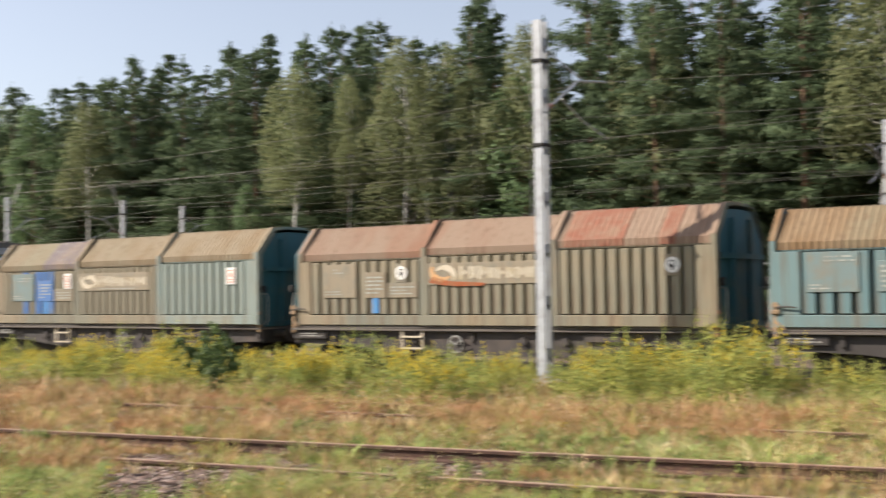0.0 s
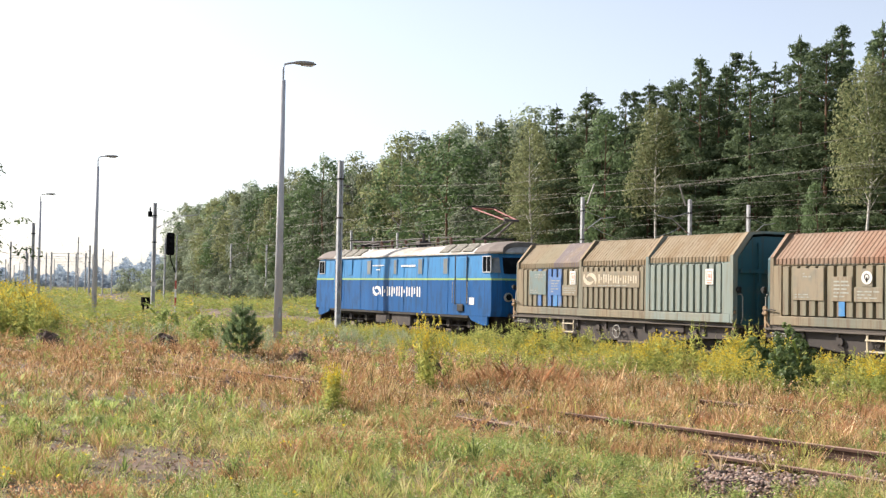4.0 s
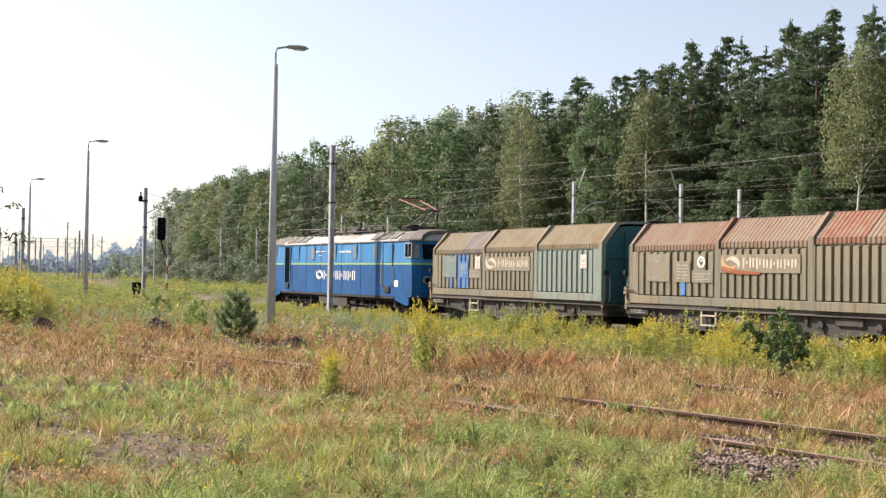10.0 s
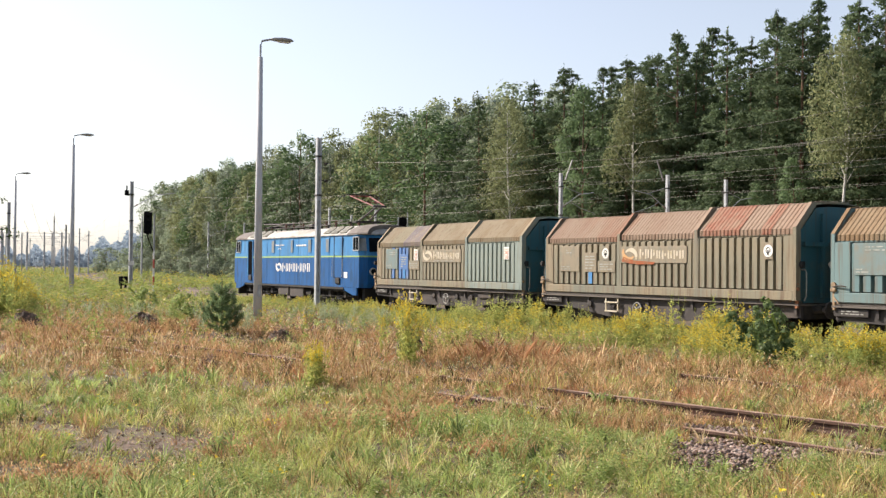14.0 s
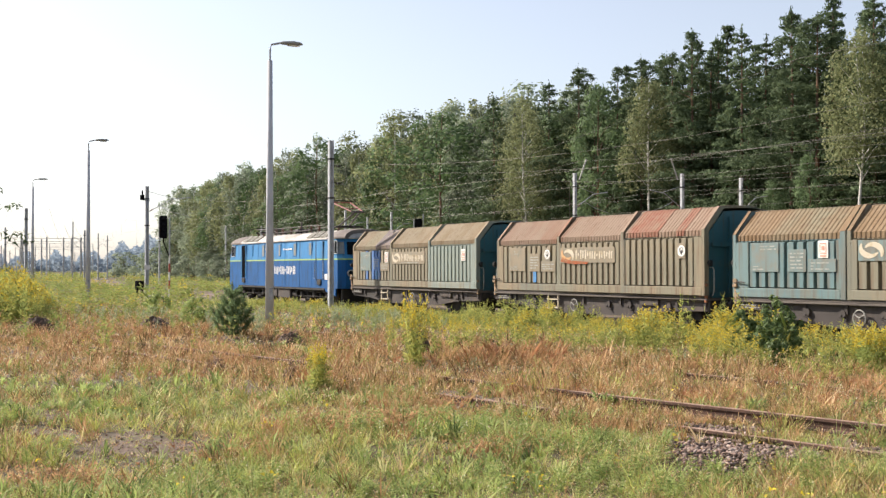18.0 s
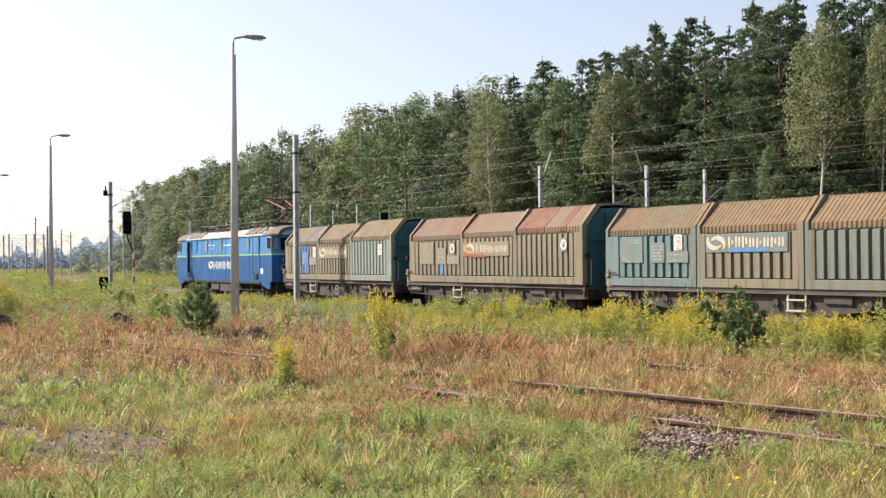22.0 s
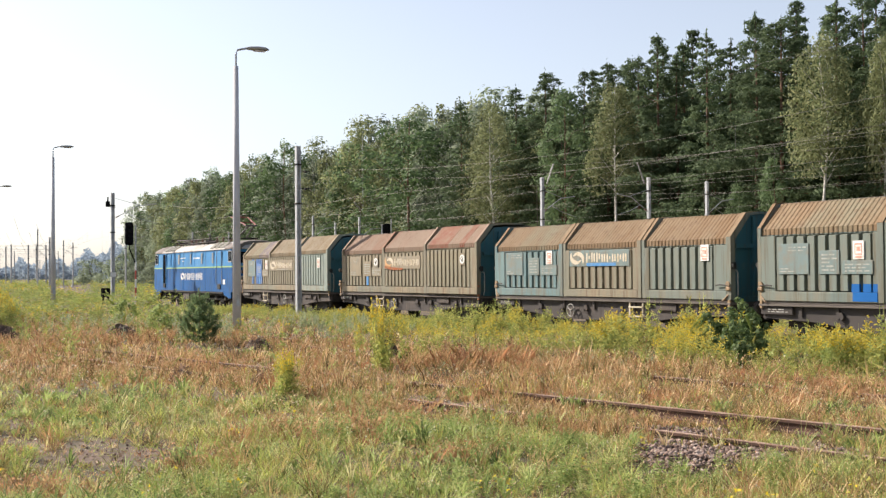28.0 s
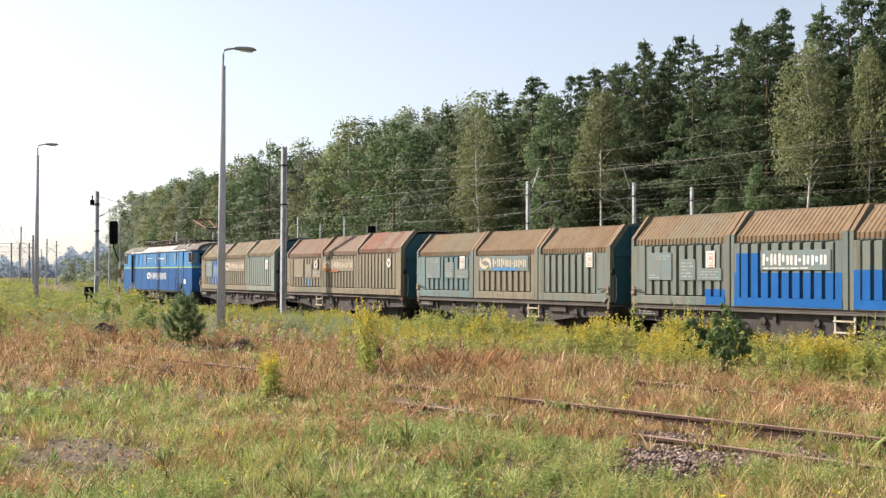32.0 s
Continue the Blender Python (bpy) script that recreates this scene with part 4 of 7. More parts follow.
def locomotive(y):
    lo = thing("electric_locomotive", "blue electric freight locomotive with light blue band and raised pantograph", "locomotive")
    H, B = 9.05, 1.48

    def ring(z, hl, nose, bw=B):
        """Plan outline with cut corners at height z."""
        return [(-bw, hl - nose, z), (-bw * 0.80, hl - 0.12, z), (-bw * 0.4, hl, z), (bw * 0.4, hl, z), (bw * 0.80, hl - 0.12, z), (bw, hl - nose, z),
                (bw, -hl + nose, z), (bw * 0.80, -hl + 0.12, z), (bw * 0.4, -hl, z), (-bw * 0.4, -hl, z), (-bw * 0.80, -hl + 0.12, z), (-bw, -hl + nose, z)]

    def loft(rings, caps=True):
        m = Mesh()
        n = len(rings[0])
        faces = []
        for i in range(len(rings) - 1):
            faces += [(i * n + j, i * n + (j + 1) % n, (i + 1) * n + (j + 1) % n, (i + 1) * n + j) for j in range(n)]
        if caps:
            faces += [tuple(range(n))[::-1], tuple(range((len(rings) - 1) * n, len(rings) * n))]
        return m.poly([p for r in rings for p in r], faces)

    part("lower_body", loft([ring(0.97, H - 0.05, 0.40), ring(1.2, H, 0.40), ring(2.385, H, 0.42)]), M["locoblue"], lo)
    part("upper_body", loft([ring(2.386, H, 0.42), ring(2.5, H - 0.03, 0.44), ring(3.40, H - 0.34, 0.42, 1.44)]), M["locosky"], lo)
    part("belt_stripe", loft([ring(2.37, H + 0.006, 0.42, B + 0.006), ring(2.44, H + 0.004, 0.42, B + 0.006)]), M["lime"], lo, "lime green belt stripe")
    rr = [ring(3.395, H - 0.18, 0.50, 1.50), ring(3.45, H - 0.15, 0.50, 1.50), ring(3.62, H - 0.30, 0.6, 1.32), ring(3.78, H - 0.60, 0.6, 1.0), ring(3.87, H - 1.2, 0.5, 0.55), ring(3.89, H - 1.6, 0.4, 0.2)]
    part("roof", loft(rr), M["locoroof"], lo, "dusty white roof")
    # grimy roof ends over the cabs
    for d in (-1, 1):
        g = Mesh()
        prof = [(-1.505, 3.40), (-1.505, 3.455), (-1.325, 3.63), (-1.0, 3.79), (-0.55, 3.88), (0, 3.90), (0.55, 3.88), (1.0, 3.79), (1.325, 3.63), (1.505, 3.455), (1.505, 3.40)]
        y0, y1 = 7.35 if d < 0 else 6.5, 8.30
        pts = [(x, d * y0, z + 0.012) for x, z in prof] + [(x * 1.004, d * (y1 + 0.12 - 0.5 * (z - 3.4)), z + 0.02) for x, z in prof] + [(x * 0.84, d * (H + 0.06 - 0.9 * (z - 3.4)), 3.44 + (z - 3.4) * 0.86) for x, z in prof] + [(x * 0.82, d * (H + 0.03 - 0.9 * (z - 3.4)), 3.39) for x, z in prof]
        n = len(prof)
        g.poly(pts, [(k * n + i, k * n + i + 1, (k + 1) * n + i + 1, (k + 1) * n + i) for k in (0, 1, 2) for i in range(n - 1)])
        part("cab_roof", g, M["locoroofgrime"], lo, "soot-grimed cab roof")
    # roof grilles on the slope
    for a in (-7.12, -6.15, -5.18, 3.4, 4.35, 5.3):
        gr = Mesh().poly([(-1.46, a, 3.50), (-1.46, a + 0.75, 3.50), (-1.04, a + 0.75, 3.80), (-1.04, a, 3.80), (-1.50, a, 3.52), (-1.50, a + 0.75, 3.52), (-1.08, a + 0.75, 3.83), (-1.08, a, 3.83)],
                         [(4, 5, 6, 7), (0, 1, 5, 4), (1, 2, 6, 5), (2, 3, 7, 6), (3, 0, 4, 7)])
        ob = part("roof_grille", gr, M["grille"], lo)
        sl = Mesh()
        for k in range(6):
            u = (k + 0.5) / 6
            sl.box(-1.51 + 0.42 * u, -1.49 + 0.42 * u, a + 0.05, a + 0.70, 3.525 + 0.31 * u, 3.555 + 0.31 * u)
        part("grille_slat", sl, M["greyins"], ob)
    # skirts below the cabs and middle valance
    for d in (-1, 1):
        for s in (-1, 1):
            part("skirt", Mesh().poly([(s * 1.47, d * 8.35, 0.965), (s * 1.47, d * 6.9, 0.965), (s * 1.47, d * 7.1, 0.80), (s * 1.47, d * 7.95, 0.62), (s * 1.47, d * 8.35, 0.62),
                                       (s * 1.40, d * 8.35, 0.965), (s * 1.40, d * 6.9, 0.965), (s * 1.40, d * 7.1, 0.80), (s * 1.40, d * 7.95, 0.62), (s * 1.40, d * 8.35, 0.62)],
                                      [(0, 1, 2, 3, 4), (9, 8, 7, 6, 5)] + [(i, (i + 1) % 5, 5 + (i + 1) % 5, 5 + i) for i in range(5)]), M["locoblue"], lo)
        part("plough", Mesh().box(-1.25, 1.25, d * 8.6 - 0.1, d * 8.6 + 0.1, 0.30, 0.96, 0.04), M["black"], lo)
        buffers(lo, d * 9.05, 1.0, d)
        # cab front windows, lamps
        for s in (-1, 1):
            part("cab_window", Mesh().poly([(s * 0.12, d * 9.03, 2.62), (s * 1.08, d * 8.95, 2.62), (s * 1.02, d * 8.74, 3.25), (s * 0.12, d * 8.80, 3.25),
                                            (s * 0.12, d * 8.6, 2.62), (s * 1.08, d * 8.6, 2.62), (s * 1.02, d * 8.4, 3.25), (s * 0.12, d * 8.4, 3.25)],
                                           [(0, 1, 2, 3), (7, 6, 5, 4), (0, 4, 5, 1), (1, 5, 6, 2), (2, 6, 7, 3), (3, 7, 4, 0)]), M["glass"], lo)
            hl = Mesh().disc((s * 0.95, d * 9.03, 1.72), (0, 1, 0), 0.17, 0.10, 20)
            ob = part("headlight", hl, M["greyins"], lo)
            part("lens", Mesh().disc((s * 0.95, d * 9.085, 1.72), (0, 1, 0), 0.12, 0.02, 18), M["glass"], ob)
        part("lettering", Mesh().box(-0.3, 0.3, d * 9.06 - 0.01, d * 9.06 + 0.01, 2.02, 2.12), M["white"], lo)
    # doors and windows of the near side
    x = -B

    def panel(name, y0, y1, z0, z1, mat, d=0.02, label=""):
        return part(name, Mesh().box(x - d, x + 0.03, y0, y1, z0, z1, 0.008), mat, lo, label)

    dr = panel("cab_door", -6.75, -5.85, 1.42, 2.36, M["locoblue"], 0.018, "two-tone blue cab door")
    part("door_top", Mesh().box(x - 0.018, x + 0.03, -6.75, -5.85, 2.45, 3.30, 0.008), M["locosky"], dr)
    part("door_edge", Mesh().box(x - 0.03, x - 0.016, -6.79, -6.75, 1.40, 3.34).box(x - 0.03, x - 0.016, -5.86, -5.80, 1.40, 3.34), M["black"], dr)
    part("door_step", Mesh().box(x - 0.06, x, -6.55, -6.05, 1.12, 1.40, 0.02).box(x - 0.065, x - 0.058, -6.45, -6.15, 1.17, 1.34), M["black"], dr)
    for yr in (-6.9, -5.7):
        part("door_rail", Mesh().tube([(x - 0.06, yr, 1.45), (x - 0.06, yr, 2.30)], 0.016, 6), M["galv"], dr)
    # flat black panel paints the dark inside of an open doorway
    fd = panel("cab_doorway", 5.55, 6.25, 1.42, 3.30, M["signalblack"], 0.012, "flat black panel painted as a dark open doorway")
    part("door_frame", Mesh().box(x - 0.035, x - 0.004, 5.47, 5.55, 1.40, 3.34).box(x - 0.035, x - 0.004, 6.25, 6.33, 1.40, 3.34).box(x - 0.035, x - 0.004, 5.55, 6.25, 3.30, 3.34), M["locosky"], fd)
    part("door_step", Mesh().box(x - 0.06, x, 5.65, 6.15, 1.12, 1.40, 0.02), M["black"], fd)
    for a, b in ((-8.60, -8.02), (7.62, 8.25)):
        wn = part("side_window", Mesh().box(x - 0.022, x + 0.05, a, b, 2.70, 3.27, 0.01), M["glass"], lo)
        part("window_frame", Mesh().box(x - 0.03, x + 0.02, a - 0.035, a, 2.67, 3.30).box(x - 0.03, x + 0.02, b, b + 0.035, 2.67, 3.30).box(x - 0.03, x + 0.02, a, b, 3.27, 3.31).box(x - 0.03, x + 0.02, a, b, 2.66, 2.70).box(x - 0.028, x + 0.02, (a + b) / 2 - 0.014, (a + b) / 2 + 0.014, 2.70, 3.27), M["steelgrey"], wn)
    for a, w_ in ((-5.22, 0.44), (-2.98, 0.44), (-0.54, 0.36), (2.14, 0.46), (4.25, 0.45)):
        v = part("machine_room_window", Mesh().box(x - 0.014, x + 0.02, a, a + w_, 2.58, 3.30, 0.01), M["locosky"], lo)
        part("pane", Mesh().box(x - 0.020, x - 0.012, a + 0.05, a + w_ - 0.05, 2.63, 3.25), M["dustyglass"] if a < 4 else M["locosky"], v, "dusty grey window pane")
    # quarter lights in the rounded cab corners
    for d in (-1, 1):
        part("quarter_light", Mesh().poly([(x * 1.004, d * 8.64, 2.66), (x * 0.83, d * 8.90, 2.66), (x * 0.80, d * 8.70, 3.24), (x * 0.98, d * 8.40, 3.24),
                                           (x * 0.96, d * 8.58, 2.66), (x * 0.78, d * 8.80, 2.66), (x * 0.76, d * 8.60, 3.24), (x * 0.94, d * 8.34, 3.24)],
                                          [(0, 1, 2, 3), (7, 6, 5, 4), (0, 4, 5, 1), (1, 5, 6, 2), (2, 6, 7, 3), (3, 7, 4, 0)]), M["dustyglass"], lo)
    for a in (-5.2, -3.4, -1.2, 1.4, 3.3, 5.2):
        part("panel_seam", Mesh().box(x - 0.010, x, a - 0.014, a + 0.014, 1.0, 2.355), M["locoblue"], lo)
        part("panel_seam", Mesh().box(x - 0.010, x, a - 0.014, a + 0.014, 2.445, 3.38), M["locosky"], lo)
    letter_blocks(lo, 0.95, -2.95, 1.62, 2.08, x - 0.003, 8, M["white"])
    swirl(lo, 1.50, 1.87, 0.34, x - 0.003, (M["white"], M["white"]))
    text_bars(lo, 2.0, 0.75, 2.96, 3.08, x - 0.003, 1, M["white"], 11)
    text_bars(lo, 1.6, 1.2, 2.78, 2.88, x - 0.003, 1, M["white"], 12)
    text_bars(lo, -0.95, -2.35, 2.88, 3.08, x - 0.003, 1, M["white"], 13)
    part("white_notice", Mesh().box(x - 0.012, x, -7.35, -6.95, 1.40, 1.68, 0.004), M["white"], lo, "small white notice by the cab door")
    # bogies
    for by in (-4.85, 4.85):
        bo = Mesh()
        for s in (-1, 1):
            xs = sorted((s * 1.02, s * 1.18))
            bo.box(xs[0], xs[1], by - 2.6, by + 2.6, 0.72, 0.94, 0.02)
            for a in (-1.75, 0, 1.75):
                bo.box(xs[0] - 0.03, xs[1] + 0.03, by + a - 0.22, by + a + 0.22, 0.45, 0.80, 0.03)
                bo.disc((s * 1.21, by + a, 0.62), (1, 0, 0), 0.16, 0.10, 14)
            for a in (-0.9, 0.9):
                for k in range(5):
                    bo.ring((s * 1.12, by + a, 0.50 + 0.06 * k), 0.11, 0.022, 12, 5, 'z')
                bo.box(xs[0], xs[1], by + a - 0.3, by + a + 0.3, 0.36, 0.44, 0.02)
            bo.tube([(s * 1.2, by - 2.4, 0.55), (s * 1.2, by + 2.4, 0.50)], 0.03, 6)
            for a in (-2.5, 2.5):
                bo.tube([(s * 1.15, by + a, 0.85), (s * 1.15, by + a, 0.22)], 0.04, 6)
        bo.box(-1.0, 1.0, by - 0.4, by + 0.4, 0.55, 0.95)
        ob = part("bogie", bo, M["black"], lo)
        for a in (-1.75, 0, 1.75):
            wheelset(ob, by + a, 0.60)
    part("battery_box", Mesh().box(-1.40, -0.5, -1.75, 0.1, 0.36, 0.95, 0.03).box(-1.40, -0.5, 0.3, 1.75, 0.42, 0.95, 0.03), M["frame"], lo)
    part("air_tank", Mesh().tube([(-1.1, -2.5, 0.6), (-1.1, -1.85, 0.6)], 0.2, 14), M["black"], lo)
    part("underframe", Mesh().box(-0.62, 0.62, -7.9, 7.9, 0.34, 0.96, 0.03), M["black"], lo)
    # black strips stand for grime and shade along the body's lower edge
    for s in (-1, 1):
        part("sole_bar", Mesh().box(min(s * 1.38, s * 1.475), max(s * 1.38, s * 1.475), -6.85, 6.85, 0.86, 0.965, 0.01), M["black"], lo, "black sole bar for grime and shade below the body")
    # roof gear
    for a in (-3.4, -2.2, -0.6, 0.9, 2.3, 3.4):
        i = Mesh()
        z = 3.86
        for k in range(4):
            i.disc((-0.35, a, z + 0.05 + 0.075 * k), (0, 0, 1), 0.085, 0.035, 12)
        i.tube([(-0.35, a, z), (-0.35, a, z + 0.36)], 0.045, 8)
        part("roof_insulator", i, M["insulator"], lo)
    part("busbar", Mesh().tube([(-0.35, -4.2, 4.20), (-0.35, -2.2, 4.24), (-0.35, 0.9, 4.22), (-0.35, 4.2, 4.24)], 0.022, 6).tube([(0.3, -3.6, 4.12), (0.3, 3.8, 4.12)], 0.02, 6), M["roofgear"], lo)
    part("main_switch", Mesh().box(-0.8, -0.2, -1.35, -0.95, 3.86, 4.08, 0.02).tube([(-0.5, -1.15, 4.08), (-0.5, -1.15, 4.42)], 0.05, 8).tube([(-0.5, -1.15, 4.42), (-0.5, -0.6, 4.5)], 0.025, 6), M["roofgear"], lo)
    part("walkway", Mesh().box(-1.0, -0.72, -3.9, 3.6, 3.93, 3.96, 0.006), M["roofgear"], lo)
    for a in np.arange(-3.7, 3.6, 0.8):
        part("walkway_foot", Mesh().box(-0.90, -0.86, a - 0.02, a + 0.02, 3.76, 3.925), M["black"], lo)
    for yb, up_ in ((-6.2, True), (5.4, False)):
        pa = part("pantograph", Mesh().box(-0.75, 0.75, yb - 0.5, yb - 0.42, 4.02, 4.10, 0.01).box(-0.75, 0.75, yb + 0.42, yb + 0.5, 4.02, 4.10, 0.01).box(-0.6, -0.52, yb - 0.42, yb + 0.42, 4.02, 4.10, 0.01).box(0.52, 0.6, yb - 0.42, yb + 0.42, 4.02, 4.10, 0.01),
                  M["black"], lo, "red raised pantograph" if up_ else "red folded pantograph")
        for sx in (-0.6, 0.6):
            for sy in (-0.46, 0.46):
                i = Mesh()
                for k in range(3):
                    i.disc((sx, yb + sy, 3.86 + 0.06 * k), (0, 0, 1), 0.07, 0.03, 10)
                i.tube([(sx, yb + sy, 3.78), (sx, yb + sy, 4.02)], 0.04, 8)
                part("insulator", i, M["insulator"], pa)
        knee, top = ((yb - 1.45, 4.76), (yb + 0.75, 5.42)) if up_ else ((yb - 1.35, 4.22), (yb + 1.0, 4.34))
        arm = Mesh()
        arm.tube([(-0.28, yb + 0.35, 4.10), (-0.12, knee[0], knee[1])], 0.045, 8).tube([(0.28, yb + 0.35, 4.10), (0.12, knee[0], knee[1])], 0.045, 8)
        arm.tube([(-0.35, knee[0], knee[1]), (0.35, knee[0], knee[1])], 0.05, 8)
        part("lower_arm", arm, M["roofgear"], pa)
        ua = Mesh()
        for s in (-1, 1):
            ua.tube([(s * 0.30, knee[0], knee[1]), (s * 0.52, top[0], top[1] - 0.08)], 0.035, 8)
        ua.tube([(-0.52, top[0], top[1] - 0.08), (0.52, top[0], top[1] - 0.08)], 0.03, 8).tube([(-0.36, knee[0] + (top[0] - knee[0]) * 0.35, knee[1] + (top[1] - knee[1]) * 0.32), (0.36, knee[0] + (top[0] - knee[0]) * 0.35, knee[1] + (top[1] - knee[1]) * 0.32)], 0.022, 6)
        part("upper_arm", ua, M["pantored"] if up_ else M["roofgear"], pa)
        sh = Mesh()
        for k in (-0.18, 0.18):
            sh.tube([(-0.98, top[0] + k, top[1] - 0.22), (-0.82, top[0] + k, top[1] - 0.05), (-0.6, top[0] + k, top[1]), (0.6, top[0] + k, top[1]), (0.82, top[0] + k, top[1] - 0.05), (0.98, top[0] + k, top[1] - 0.22)], 0.02, 6)
        part("contact_shoe", sh, M["black"], pa)
    horn = Mesh().tube([(-0.5, 6.9, 3.82), (-0.5, 7.4, 3.86)], 0.03, 8, 0.08).tube([(-0.5, 6.9, 3.7), (-0.5, 6.9, 3.84)], 0.02, 6)
    part("horn", horn, M["greyins"], lo)
    VEHICLES.append((lo, y))
    return lo


def old_hoods(walls, roofs, seed, boards, rnd, **more):
    """Three nested hoods, the last one outermost."""
    a = dict(y0=1.54, y1=5.62, g=0.0, gz=-0.02, wall=walls[0], roof=roofs[0], side="boards", style="step", boards=boards, sign_y=2.05 if not rnd else 2.26, round=rnd, seed=seed, margin=(0.08, 0.30))
    b = dict(y0=-2.06, y1=1.66, g=0.04, gz=0.03, wall=walls[1], roof=roofs[1], side="name", style="step", margin=(0.10, 0.10))
    c = dict(y0=-5.86, y1=-1.96, g=0.08, gz=0.08, wall=walls[2], roof=roofs[2], side="plain", style="step", sign_y=-4.90, round=rnd, margin=(0.34, 0.06))
    for k, d in (("a", a), ("b", b), ("c", c)):
        d.update(more.get(k, {}))
    return [a, b, c]


def gap_hoods(walls, seed, **more):
    a = dict(y0=1.84, y1=5.9, g=0.0, gz=-0.12, wall=walls[0], roof="roofbrown", side="boards", style="gap", boards=("panel_teal", "panel_teal", "panel_teal"), sign_y=2.55, round=False, seed=seed, margin=(0.14, 0.50))
    b = dict(y0=-2.12, y1=1.79, g=0.0, gz=-0.12, wall=walls[1], roof="roofbrown", side="name", style="gap", margin=(0.22, 0.20))
    c = dict(y0=-5.9, y1=-2.17, g=0.0, gz=-0.12, wall=walls[2], roof="roofbrown", side="plain", style="gap", sign_y=-4.90, round=False, margin=(0.50, 0.20))
    for k, d in (("a", a), ("b", b), ("c", c)):
        d.update(more.get(k, {}))
    return [a, b, c]


locomotive(52.15)
coil_wagon("olive and green hooded coil wagon with brown roof behind the locomotive", 36.15,
           old_hoods(("olive", "olive", "palegreen"), ("roof", "roof", "roof"), 21, ("panel_teal", "bluepatch", "panel_olive"), False,
                     a=dict(patches=((1.72, 3.3, "purple"),), smear=True), b=dict(small=True)), 2.35, -0.4)
coil_wagon("rusty olive hooded coil wagon with red-patched roof", 23.30,
           old_hoods(("olive", "olive", "olive"), ("roofred", "roofred", "roofred"), 31, ("panel_olive", "panel_olive", "panel_olive"), True,
                     a=dict(smear=True), b=dict(rust=True), c=dict(patches=((-3.75, -2.25, "redpatch"), (-4.95, -4.55, "redpatch")))), 2.0, 0.7, "red")
coil_wagon("faded teal and green hooded coil wagon with brown roof", 10.45,
           gap_hoods(("teal", "olive", "green"), 41, b=dict(stripe="stripeblue", board="panel_teal")), -1.85, 1.4)
coil_wagon("green hooded coil wagon half repainted in fresh blue", -2.35,
           gap_hoods(("green", "green", "green"), 51, a=dict(gz=0.07, blue=((2.75, 1.98, 1.18, 1.62),)), b=dict(gz=0.07, fresh=True, small=True, board="panel_teal", blue=((1.66, -1.95, 1.18, 2.08), (1.60, 0.62, 2.08, 2.60))), c=dict(gz=0.07, blue=((-2.29, -3.6, 1.18, 2.15), (-3.6, -5.6, 1.18, 1.9)))), -2.0, 1.6)


# ground ---------------------------------------------------------------
def ground_z(x, y):
    return 0.05 * math.sin(x * 0.31 + 1.3) * math.cos(y * 0.23) + 0.035 * math.sin(x * 0.9 + y * 0.7)


def spaced(lo, hi, fine0, fine1, step):
    """Coordinates: even and close between fine0 and fine1, ever wider outside."""
    v = list(np.arange(fine0, fine1 + 0.01, step))
    a, s = fine1, step
    while a < hi:
        s *= 1.35
        a += s
        v.append(min(a, hi))
    a, s = fine0, step
    while a > lo:
        s *= 1.35
        a -= s
        v.insert(0, max(a, lo))
    return v


def make_ground():
    xs, ys = spaced(-3500, 3500, -12, 50, 0.7), spaced(-3500, 4200, -8, 90, 0.7)
    g = Mesh()
    for x in xs:
        for y in ys:
            k = 1.0 if -40 < x < 90 and -40 < y < 150 else 0.0
            g.v.append((x, y, k * ground_z(x, y)))
    n = len(ys)
    g.f = [(i * n + j, (i + 1) * n + j, (i + 1) * n + j + 1, i * n + j + 1) for i in range(len(xs) - 1) for j in range(n - 1)]
    ob = part("ground", g, SOIL, smooth=True)
    tagged(ob, "dry grassy railway ground with bare patches", "ground", kind="structure")


make_ground()

# tracks ---------------------------------------------------------------
RAIL_SHAPE = [(-0.065, 0.0), (0.065, 0.0), (0.06, 0.018), (0.012, 0.035), (0.010, 0.105), (0.034, 0.118), (0.034, 0.148), (-0.034, 0.148), (-0.034, 0.118), (-0.010, 0.105), (-0.012, 0.035), (-0.06, 0.018)]


def rail_between(p, q, z, mat, parent):
    d = Vector((q[0] - p[0], q[1] - p[1], 0))
    m = Mesh().prism(RAIL_SHAPE, 0, d.length)
    ob = part("rail", m, mat, parent)
    ob.matrix_basis = Matrix.Translation((p[0], p[1], z)) @ Matrix.Rotation(math.atan2(-d.x, d.y), 4, 'Z')
    part("rail_head", Mesh().box(-0.032, 0.032, 0, d.length, 0.1485, 0.156), M["railhead"], ob)
    return ob


SLEEPER = Mesh().box(-1.28, 1.28, -0.12, 0.12, -0.12, 0.0, 0.015).data("sleeper", M["sleeper"])


def track(name, label, x_at, slope, y0, y1, z_top, mat, step=0.65, sl0=None, sl1=None):
    """Two rails 1.5 m apart on sleepers, along a line of x = x_at + slope * y."""
    tr = thing(name, label, "railway track", kind="structure")
    ang = math.atan2(-slope, 1.0)
    for s in (-0.75, 0.75):
        rail_between((x_at + slope * y0 + s, y0), (x_at + slope * y1 + s, y1), z_top - 0.148, mat, tr)
    for y in np.arange(sl0 if sl0 is not None else y0, sl1 if sl1 is not None else y1, step):
        ob = new("sleeper", SLEEPER)
        ob.parent = tr
        ob.matrix_basis = pose(x_at + slope * y, y, z_top - 0.15, 0, 0, math.degrees(ang))
    return tr


near = track("siding_track_near", "overgrown rusty siding rails sunk in dry grass", 12.10, -0.157, -6, 90, 0.12, M["rail"], sl0=2, sl1=45)
